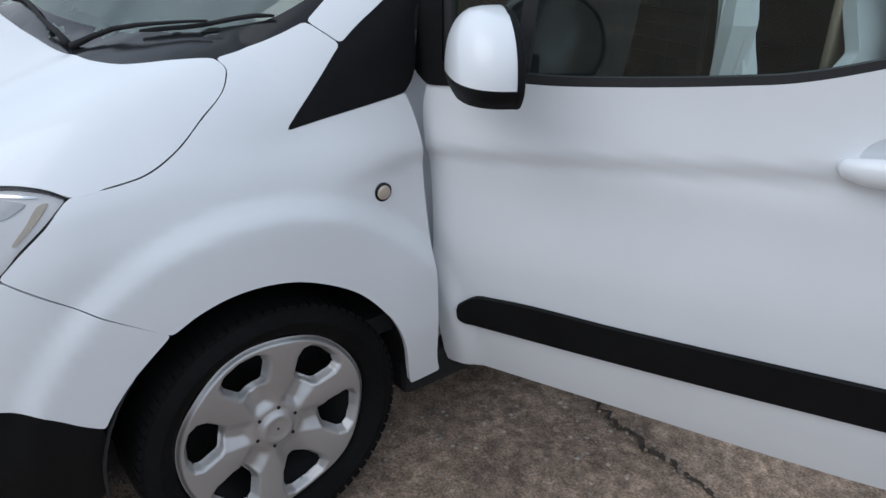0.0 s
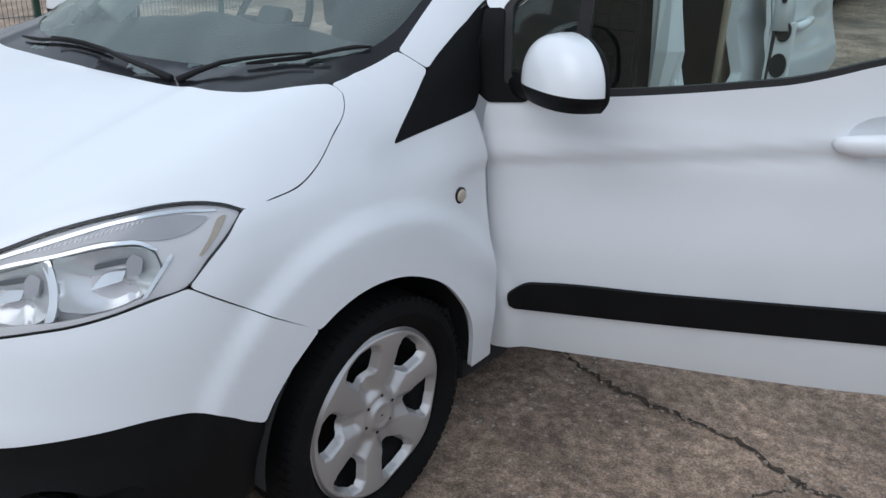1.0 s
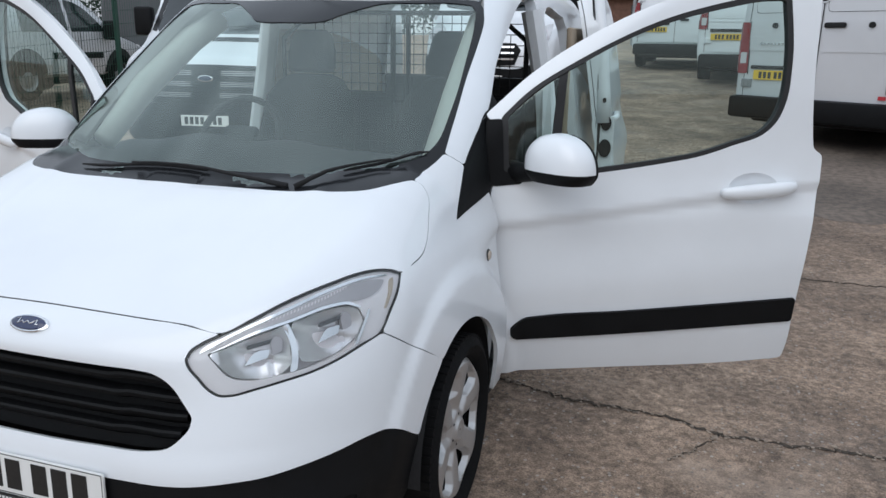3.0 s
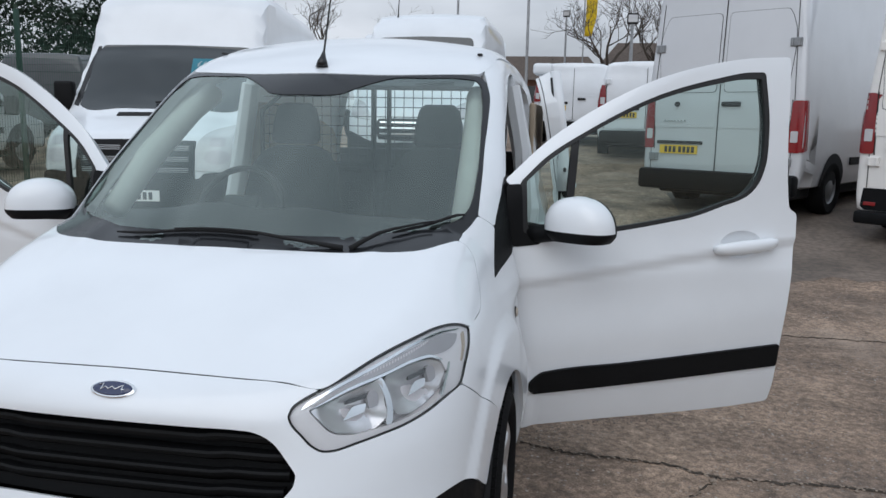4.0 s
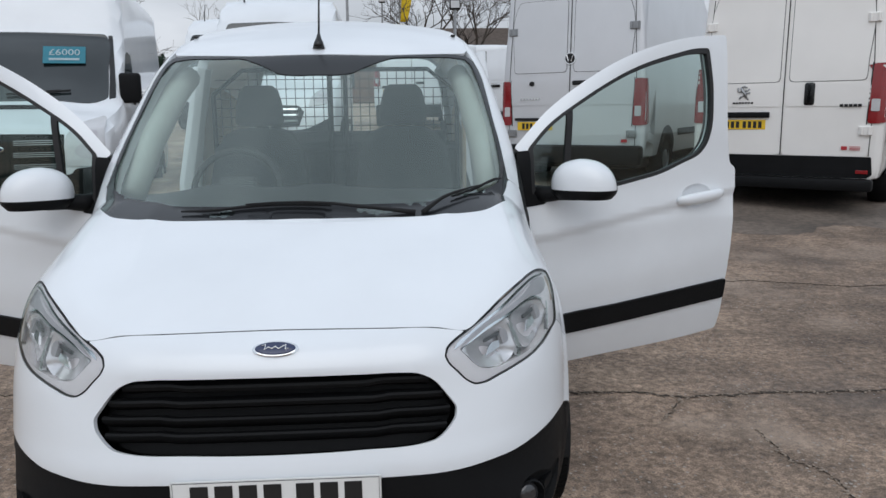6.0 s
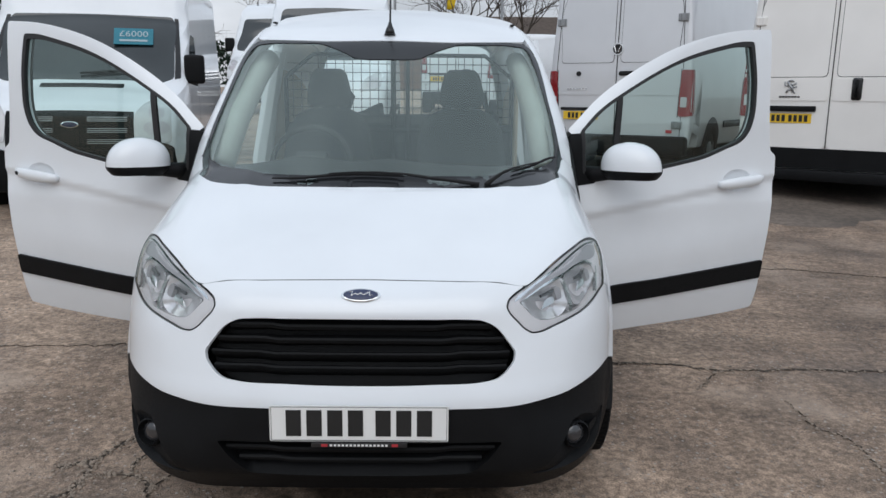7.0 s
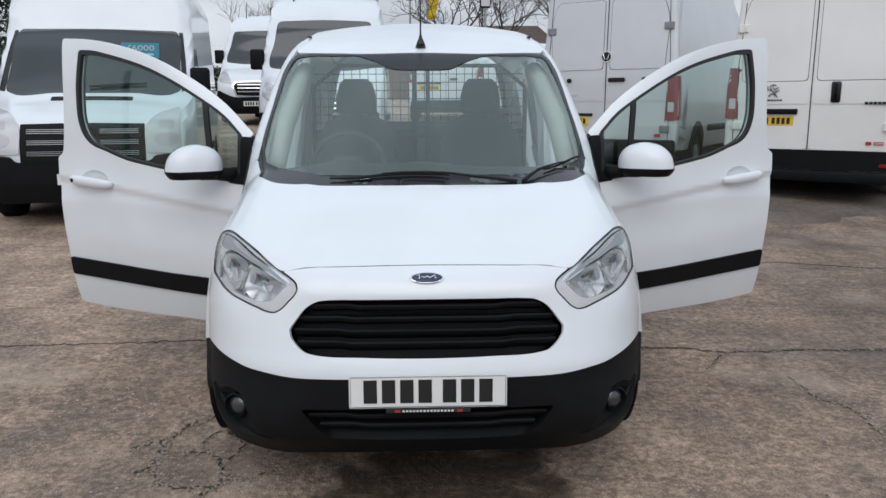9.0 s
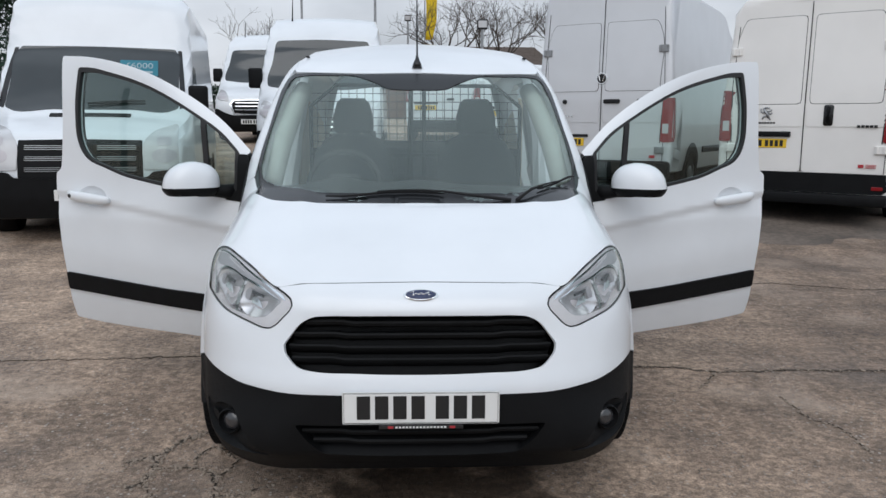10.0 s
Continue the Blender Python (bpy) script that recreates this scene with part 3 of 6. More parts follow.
    for a, b in ((0.600, 0.776), (0.765, 0.806)):
        lp("bulb_slit", [(a - 0.030, b), (a + 0.034, b + 0.012), (a + 0.036, b + 0.021), (a - 0.028, b + 0.010)], DARKLAMP, bowl, "dark bulb slit", lift=-0.016, thick=0.008, step=0.02, corner=0.003)
        lp("bulb_hood", [(a + 0.022, b - 0.016), (a + 0.044, b - 0.010), (a + 0.050, b + 0.016), (a + 0.034, b + 0.026), (a + 0.024, b + 0.014)], BEZEL, bowl, "grey bulb hood", lift=-0.012, thick=0.014, step=0.02, corner=0.005)
        lp("bright_facet", [(a - 0.040, b - 0.034), (a + 0.012, b - 0.020), (a + 0.020, b - 0.002), (a - 0.012, b - 0.006)], CHROME, bowl, "bright mirror facet", lift=-0.018, thick=0.006, step=0.02, corner=0.003)
    lp("divider", [(0.652, 0.718), (0.660, 0.740), (0.662, 0.790), (0.653, 0.820), (0.668, 0.826), (0.676, 0.790), (0.674, 0.740), (0.668, 0.720)], CHROME, bowl, "chrome fin", lift=-0.009, thick=0.02, own="smooth")
    lp("corner_fin", [(0.858, 0.826), (0.864, 0.823), (0.812, 0.752), (0.804, 0.752)], CHROME, bowl, "slim chrome fin", lift=-0.004, thick=0.01)
    lp("indicator_shell", [(0.926, 0.845), (0.946, 0.876), (0.966, 0.880), (0.942, 0.849), (0.910, 0.815), (0.902, 0.815)], AMBER, bowl, "pale amber corner", lift=-0.005, thick=0.008)
    return bowl


headlamp(1)
headlamp(-1)

# wings, pillars, roof, rear sides
ARCH = [(1.214, 0.264), (1.204, 0.31), (1.188, 0.39), (1.150, 0.478), (1.125, 0.512), (1.064, 0.576), (0.99, 0.620), (0.93, 0.643), (0.85, 0.654), (0.778, 0.647), (0.72, 0.628), (0.668, 0.600)]
e_lampout = skin(van_form, "front", LAMP_OUT)[0]
e_seam = skin(van_form, "front", SEAM)[0]
SAIL_LOW = [(0.963, 0.936), (1.10, 0.960), (1.225, 0.982)]
WING = as_side(e_lampout)[::-1] + as_side(e_side)[1:] + [(0.93, 1.080), (1.0, 1.104), (1.055, 1.128), (1.104, 1.086), (1.04, 1.015)] + SAIL_LOW + [(1.231, 0.968), (1.254, 0.852), (1.263, 0.70), (1.272, 0.55), (1.280, 0.40), (1.290, 0.31), (1.302, 0.272)] + ARCH + [as_side(e_seam)[1]]
SAIL = SAIL_LOW + [(1.245, 1.005), (1.27, 1.15), (1.42, 1.245), (1.36, 1.245), (1.221, 1.172), (1.104, 1.086), (1.04, 1.015)]
PILLAR = [(1.104, 1.086), (1.055, 1.128), (1.15, 1.205), (1.30, 1.318), (1.50, 1.455), (1.621, 1.538), (1.70, 1.600), (1.78, 1.650), (1.9, 1.692), (2.1, 1.718), (2.5, 1.735), (2.5, 1.67), (2.25, 1.66), (2.05, 1.615), (1.83, 1.53), (1.56, 1.40), (1.36, 1.245), (1.221, 1.172)]
REAR = [(2.43, 0.26), (2.46, 0.8), (2.46, 1.2), (2.44, 1.66), (2.5, 1.735), (3.2, 1.74), (4.0, 1.69), (4.06, 1.2), (4.06, 0.4), (3.80, 0.28), (3.75, 0.45), (3.60, 0.60), (3.35, 0.66), (3.10, 0.6), (2.95, 0.45), (2.91, 0.26)]
SLIDE_HOLE = [(2.54, 0.38), (2.54, 1.1), (2.55, 1.56), (2.62, 1.61), (3.12, 1.61), (3.17, 1.55), (3.17, 0.85), (3.05, 0.78), (2.93, 0.6), (2.87, 0.38)]
for s in (1, -1):
    vpanel("wing", "side", WING, WHITE, "white front wing with flared wheel arch", side=s, step=0.016, gap=0.0008)
    vpanel("door_jamb", "side", [(1.25, 0.30), (1.245, 0.60), (1.215, 0.96), (1.27, 1.02), (1.36, 1.02), (1.40, 0.9), (1.40, 0.33)], WHITE_IN, "white door jamb", side=s, lift=-0.062, thick=0.02, step=0.05)
    vpanel("quarter_trim", "side", SAIL, BLACK, "black plastic triangle at the door", side=s, lift=0.001, step=0.03)
    vpanel("windscreen_pillar", "side", PILLAR, WHITE, "white windscreen pillar and roof rail", side=s, thick=0.05, gap=0.0015)
    vpanel("rear_side", "side", REAR, WHITE, "white rear side panel", side=s, holes=[SLIDE_HOLE] if s > 0 else (), step=0.06, thick=0.05)
    p, n = skin(van_form, "side", [(1.151, 0.782)])
    for nm, r0, mt, out in (("repeater", 0.021, GLOSSBLACK, 0.004), ("lens", 0.016, AMBER, 0.009)):
        bm = spin([(r0, -0.01), (r0, out * 0.6), (r0 * 0.85, out), (r0 * 0.3, out * 1.2), (0.0005, out * 1.22)], 24)
        bm.transform(Matrix.Translation((p[0][0], p[0][1], p[0][2])))
        if s < 0:
            bm.transform(Matrix.Diagonal((-1, 1, 1, 1)))
        ob = part(nm, bm, mt, van if nm == "repeater" else rep, "round side repeater lamp" if nm == "repeater" else "dusty clear lens", smooth=True)
        rep = ob if nm == "repeater" else rep
ROOF = [(0, 1.541), (0.288, 1.569), (0.434, 1.626), (0.57, 1.694), (0.632, 1.732), (0.652, 1.80), (0.658, 2.1), (0.658, 2.5), (0.658, 4.0), (0, 4.02)]
vpanel("roof", "top", sym(ROOF), WHITE, "white roof", step=0.05, thick=0.02)
# windscreen: one pane with its black border
GLASS = EDGE_REAR[::-1] + [(0.715, 0.93), (0.740, 1.02), (0.743, 1.08), (0.736, 1.20), (0.715, 1.45), (0.694, 1.62), (0.678, 1.682), (0.640, 1.718), (0.57, 1.690), (0.434, 1.622), (0.288, 1.565), (0, 1.537)]
CLEAR = [(0, 0.712), (0.25, 0.735), (0.496, 0.823), (0.61, 0.905), (0.675, 0.975), (0.702, 1.05), (0.707, 1.20), (0.688, 1.42), (0.664, 1.60), (0.650, 1.655), (0.628, 1.680), (0.57, 1.662), (0.434, 1.600), (0.305, 1.548), (0.272, 1.520), (0.190, 1.445), (0.142, 1.400), (0.09, 1.385), (0, 1.382)]
ws = vpanel("windscreen", "top", sym(GLASS), WINDSCREEN, "clear windscreen with black border", lift=-0.004, thick=0, step=0.05)
ws.visible_shadow = False
vpanel("glass_border", "top", sym(GLASS), FRIT, "black border and sensor patch", parent=ws, holes=[sym(CLEAR)], lift=-0.0015, thick=0.006, step=0.03)
vpanel("scuttle", "top", sym([(0, 0.60), (0.5, 0.64), (0.71, 0.84), (0.75, 1.02), (0.71, 1.03), (0.60, 0.84), (0.45, 0.74), (0, 0.70)]), GAP, "black scuttle under the wipers", lift=-0.02, thick=0, step=0.04)


# ---------------------------------------------------------------- front doors of the small van
DOOR = [(1.254, 0.962), (1.266, 0.850), (1.275, 0.70), (1.282, 0.55), (1.288, 0.40), (1.292, 0.262), (1.628, 0.270), (2.36, 0.297), (2.412, 0.303), (2.414, 0.364), (2.409, 0.48), (2.410, 0.60), (2.425, 0.85), (2.432, 1.0), (2.432, 1.096), (2.396, 1.118), (2.388, 1.165), (2.368, 1.54), (2.372, 1.69), (2.198, 1.680), (2.043, 1.656), (1.818, 1.596), (1.553, 1.467), (1.393, 1.36), (1.232, 1.222), (1.262, 1.200), (1.262, 1.0)]
WINDOW = [(1.290, 1.045), (1.283, 1.218), (1.378, 1.305), (1.536, 1.405), (1.807, 1.535), (2.066, 1.606), (2.18, 1.628), (2.262, 1.632), (2.285, 1.41), (2.274, 1.265), (2.255, 1.217), (2.222, 1.178), (2.10, 1.128), (1.969, 1.087), (1.88, 1.071), (1.76, 1.052), (1.68, 1.041), (1.50, 1.022), (1.31, 1.022)]
STRIP = [(1.340, 0.466), (1.343, 0.432), (1.362, 0.418), (1.75, 0.436), (2.402, 0.477), (2.402, 0.571), (1.75, 0.527), (1.435, 0.510), (1.395, 0.504)]
OPEN = pose(-0.7018, 1.6819, 0.1249, 0.142, 8.07, -66.95)


def front_door(s):
    mirror = Matrix.Diagonal((s, 1, 1, 1))
    leaf = tagged(new("front_door"), "open white front door with black rub strip")
    leaf.parent = van

    def dp(name, outline, material, label="", parent=None, **k):
        return panel(name, van_form, "side", outline, material, parent or leaf, label, side=s, **k)
    CUP = [(2.190 + 0.092 * math.cos(t), 0.980 + 0.055 * math.sin(t)) for t in np.linspace(0, 2 * math.pi, 24, endpoint=False)]
    dp("door_skin", DOOR, WHITE, "white door skin", holes=[WINDOW, CUP], step=0.018, thick=0.05, corner=0.015)
    dp("inner_panel", [(a + (1.85 - a) * 0.03, b + (0.9 - b) * 0.03) for a, b in DOOR], TRIM, "dark inner door trim", holes=[WINDOW], lift=-0.055, thick=0.01, step=0.06)
    inner = [(a + (1.86 - a) * 0.042, b + (1.30 - b) * 0.07) for a, b in WINDOW]
    dp("window_seal", WINDOW, SEAL, "black window rubber", holes=[inner], lift=-0.002, thick=0.02, step=0.03)
    pane = dp("window", WINDOW, TINTED, "green tinted side window", lift=-0.014, thick=0, step=0.05)
    pane.visible_shadow = False
    dp("divider", [(1.455, 1.035), (1.485, 1.035), (1.508, 1.39), (1.478, 1.37)], SEAL, "black window divider bar", lift=-0.008, thick=0.012)
    dp("mirror_sail", [(1.228, 1.015), (1.236, 1.207), (1.288, 1.214), (1.296, 1.04), (1.37, 1.030), (1.36, 0.998), (1.262, 0.990)], BLACK, "black mirror base", lift=0.004, thick=0.03)
    dp("rub_strip", STRIP, BLACK, "black rub strip", lift=0.012, thick=0.016)
    # handle
    dp("handle_cup", CUP, WHITE, "dished handle recess", lift=lambda v: -0.017 * np.maximum(1 - ((v[:, 0] - 2.190) / 0.092) ** 2 - ((v[:, 1] - 0.980) / 0.055) ** 2, 0) ** 0.7, thick=0.0, step=0.012, own="smooth")
    x0 = skin(van_form, "side", [(2.205, 0.98)])[0][0][0]
    bm = tube([(x0 + 0.000, 2.075, 0.966), (x0 + 0.014, 2.085, 0.967), (x0 + 0.024, 2.12, 0.970), (x0 + 0.029, 2.18, 0.976), (x0 + 0.029, 2.25, 0.982), (x0 + 0.024, 2.30, 0.987), (x0 + 0.013, 2.33, 0.990), (x0 - 0.002, 2.340, 0.991)], [0.010, 0.016, 0.021, 0.023, 0.0225, 0.021, 0.016, 0.010], 14)
    for v in bm.verts:
        mid_z = 0.966 + 0.0945 * (v.co.y - 2.075)
        v.co.z = mid_z + (v.co.z - mid_z) * 1.22
        v.co.x = x0 + (v.co.x - x0) * 0.86
    bm.transform(mirror)
    grip = part("handle", bm, WHITE, leaf, "white pull handle", smooth="all")
    if s < 0:
        bm = spin([(0.010, 0.0), (0.010, 0.004), (0.006, 0.005), (0.0005, 0.005)], 16)
        bm.transform(mirror @ Matrix.Translation((x0 + 0.036, 2.305, 0.990)))
        part("lock", bm, GAP, grip, "round key lock")
    # mirror: arm, black bowl with the glass behind, white cap
    bm = tube([(0.79, 1.33, 1.030), (0.83, 1.36, 1.038), (0.87, 1.40, 1.050), (0.92, 1.45, 1.060)], [0.040, 0.034, 0.030, 0.032], 14)
    bm.transform(mirror)
    part("mirror_arm", bm, BLACK, leaf, "black mirror arm", smooth="all")
    up = OPEN.to_3x3().inverted() @ Vector((0, 0, 1))
    ax, ay, mid = Vector((0.78, 0.63, 0)), Vector((0.63, -0.78, 0)), Vector((0.940, 1.478, 1.040))
    ax, ay = (ax - up * ax.dot(up)).normalized(), (ay - up * ay.dot(up)).normalized()

    def girth(h):
        return max(1 - (max(h - 0.24, 0) / 0.765) ** 2.5, 0.0) ** 0.48 if h > 0.24 else 0.80 + 0.20 * math.sin(h / 0.24 * math.pi / 2)
    for nm, lo_z, hi_z, mt, lab in (("mirror_housing", 0.0, 0.24, BLACK, "black lower mirror housing"), ("mirror_cap", 0.24, 1.0, WHITE, "white mirror cap")):
        vs, fs = [], []
        rows, cols = 16, 40
        for i in range(rows + 1):
            h = lo_z + (hi_z - lo_z) * i / rows
            fat = girth(h)
            for k in range(cols):
                t = 2 * math.pi * k / cols
                c, d = math.cos(t), math.sin(t)
                ex = abs(c) ** 0.75 * (1 if c > 0 else -1) * 0.131 * fat - 0.012 * h
                ey = d ** 0.75 * 0.096 * (0.30 + 0.70 * fat) if d > 0 else -(abs(d) ** 0.2) * 0.004
                v = mid + ax * ex + ay * ey + up * (0.158 * h)
                vs.append((v[0] * s, v[1], v[2]))
        for i in range(rows):
            fs += [(i * cols + k, i * cols + (k + 1) % cols, (i + 1) * cols + (k + 1) % cols, (i + 1) * cols + k) for k in range(cols)]
        fs += [tuple(range(cols))[::-1], tuple(range(rows * cols, (rows + 1) * cols))]
        raw(nm, vs, fs, mt, leaf, lab)
    # black rim round the glass
    loop = [(0.131 * girth(h) - 0.012 * h, h) for h in np.linspace(0.0, 0.985, 16)] + [(-0.131 * girth(h) - 0.012 * h, h) for h in np.linspace(0.985, 0.0, 16)]
    vs, m = [], len(loop)
    for deep, k in ((-0.002, 1.0), (-0.010, 1.005), (-0.016, 0.985), (-0.018, 0.94), (-0.012, 0.92)):
        for ex, h in loop:
            v = mid + ax * (ex * k) + ay * deep + up * (0.158 * (0.5 + (h - 0.5) * k))
            vs.append((v[0] * s, v[1], v[2]))
    fs = [(r * m + i, r * m + (i + 1) % m, (r + 1) * m + (i + 1) % m, (r + 1) * m + i) for r in range(4) for i in range(m)]
    rim = raw("mirror_rim", vs, fs, BLACK, leaf, "black mirror rim")
    raw("mirror_glass", vs[-m:], [tuple(range(m))], CHROME, rim, "mirror glass")
    m = OPEN if s > 0 else mirror @ OPEN @ mirror
    leaf.matrix_basis = m
    return leaf


front_door(1)
front_door(-1)


# ---------------------------------------------------------------- wheels
SHARED, DOTS = {}, 0.0


def wheel(x, y, s, steer=0.0):
    hub = new("wheel")
    hub.parent = van
    tagged(hub, "black tyre with silver six-spoke wheel cover")
    prof = [(0.195, -0.085), (0.25, -0.098), (0.283, -0.096), (0.300, -0.082), (0.3055, -0.05), (0.307, 0), (0.3055, 0.05), (0.300, 0.082), (0.283, 0.096), (0.268, 0.100), (0.264, 0.098), (0.250, 0.094), (0.238, 0.082), (0.228, 0.070), (0.224, 0.04)]
    part("tyre", spin(prof, 64), RUBBER, hub, "black worn tyre", smooth=True)
    # tread blocks along the shoulder
    bm = bmesh.new()
    for k in range(72):
        a = 2 * math.pi * k / 72
        m = Matrix.Rotation(a, 4, "X")
        for side in (0.068, -0.068):
            bb = bmesh.ops.create_cube(bm, size=1, matrix=m @ Matrix.Translation((side, 0, 0.2985)) @ Matrix.Diagonal((0.036, 0.020, 0.014, 1)))
    tagged(part("tread", bm, RUBBER, hub), kind="stuff")
    # wheel cover: a dished disc with six rounded windows and broad spokes
    key = "cover"
    if key not in SHARED:
        poly = np.array([(0.126, -0.022), (0.132, -0.030), (0.168, -0.049), (0.183, -0.049), (0.194, -0.036), (0.199, 0.0), (0.194, 0.036), (0.183, 0.049), (0.168, 0.049), (0.132, 0.030), (0.126, 0.022), (0.122, 0.0)])
        rr = np.concatenate([np.linspace(0.003, 0.09, 14), np.linspace(0.095, 0.220, 56), [0.223, 0.2245, 0.2255]])
        segs = 300
        aa = 2 * math.pi * np.arange(segs) / segs
        RR, AA = np.meshgrid(rr, aa, indexing="ij")
        near = (AA + math.pi / 6) % (math.pi / 3) - math.pi / 6
        q = np.stack([RR * np.cos(near), RR * np.sin(near)], -1)
        dist, slope = np.full(q.shape[:2], -9.0), np.zeros(q.shape)
        for a, b in zip(poly, np.roll(poly, -1, 0)):
            e = (b - a) / np.linalg.norm(b - a)
            away = (q[..., 0] - a[0]) * e[1] - (q[..., 1] - a[1]) * e[0]
            slope[away > dist] = (e[1], -e[0])
            dist = np.maximum(dist, away)
        # the windows' edges run true through the grid
        close = np.abs(dist) < 0.0019
        q2 = np.where(close[..., None], q - slope * dist[..., None], q)
        dist = np.where(close, 0.0, dist)
        AA = AA + np.arctan2(q2[..., 1], q2[..., 0]) - near
        RR = np.hypot(q2[..., 0], q2[..., 1])
        h = 0.072 + 0.008 * ss(0.10, 0.20, RR) - 0.010 * ss(0.214, 0.2255, RR) + 0.004 * np.cos(near * 6 + math.pi) * ss(0.08, 0.12, RR)
        h = h - 0.022 * ss(0.013, -0.001, dist) - 0.016 * ss(0.030, 0.0, np.abs(RR * np.sin(near)) - 0.006) * ss(0.052, 0.075, RR) * ss(0.135, 0.110, RR)
        h = h + 0.013 * ss(0.042, 0.033, RR) - 0.004 * ss(0.029, 0.026, RR)
        vs = np.stack([h, RR * np.cos(AA), RR * np.sin(AA)], -1).reshape(-1, 3).tolist()
        fs = [(i * segs + k, i * segs + (k + 1) % segs, (i + 1) * segs + (k + 1) % segs, (i + 1) * segs + k) for i in range(len(rr) - 1) for k in range(segs) if min(dist[i, k], dist[i + 1, k], dist[i, (k + 1) % segs], dist[i + 1, (k + 1) % segs]) > -0.0003]
        me = bpy.data.meshes.new("wheel_cover")
        me.from_pydata(vs, [], [f[::-1] for f in fs])
        me.shade_smooth()
        cov = link("wheel_cover", me, COVER, hub, "silver plastic wheel cover with six windows")
        SHARED[key] = cov.data
    else:
        cov = link("wheel_cover", SHARED[key], None, hub, "silver plastic wheel cover with six windows")
    for k in range(6):
        a = 2 * math.pi * (k + 0.5) / 6 + DOTS
        bm = bmesh.new()
        bmesh.ops.create_cone(bm, cap_ends=True, segments=8, radius1=0.0042, radius2=0.0042, depth=0.004, matrix=Matrix.Translation((0.0715, 0.050 * math.cos(a), 0.050 * math.sin(a))) @ Matrix.Rotation(radians(90), 4, "Y"))
        part("bolt_hole", bm, GAP, cov)
    part("rim", spin([(0.228, 0.040), (0.205, 0.02), (0.188, -0.05), (0.03, -0.06), (0.03, 0.0)], 48), GAP, hub, "dark steel wheel behind", smooth=True)
    hub.matrix_basis = pose(x * s, y, 0.283 if y < 2 else 0.300, 0, 0, steer) @ Matrix.Rotation(-0.175, 4, "X") @ (Matrix.Diagonal((s, 1, 1, 1)) if s > 0 else Matrix.Rotation(math.pi, 4, "Z"))
    return hub


for s in (1, -1):
    wheel(0.780, HUB[0], s)
    wheel(0.765, 3.354, s)
    # wheel-arch liner
    vs, fs = [], []
    ang = np.linspace(radians(-4), radians(184), 30)
    for x in (0.50, 0.858):
        for a in ang:
            vs.append((s * x, HUB[0] + 0.36 * math.cos(a), 0.30 + 0.358 * math.sin(a)))
    fs = [(i, i + 1, 31 + i, 30 + i) for i in range(29)]
    fs.append(tuple(range(30)))
    raw("arch_liner", vs, fs, GAP, van, "black wheel-arch liner")
part("underbody", box(-0.70, 0.70, 0.22, 4.0, 0.20, 0.30, 0.03), GAP, van, "dark underbody")
for s in (1, -1):
    part("sill", box(s * 0.62, s * 0.845, 1.22, 2.95, 0.20, 0.31, 0.02), GAP, van, "black sill")
part("engine_shroud", box(-0.55, 0.55, 0.25, 0.98, 0.3, 0.66, 0.03), GAP, van, "dark engine bay")


# ---------------------------------------------------------------- yard
GROUND_Y = [(-400, -0.30), (-20, -0.12), (-3, -0.06), (0.4, -0.036), (0.85, -0.023), (2.0, -0.004), (3.5, 0.015), (5.9, 0.13), (7.0, 0.20), (9.0, 0.36), (12, 0.52), (14.5, 0.80), (25, 1.2), (60, 2.0), (400, 3.0)]


def ground_z(y):
    return float(curve(np.array([y], float), GROUND_Y)[0])


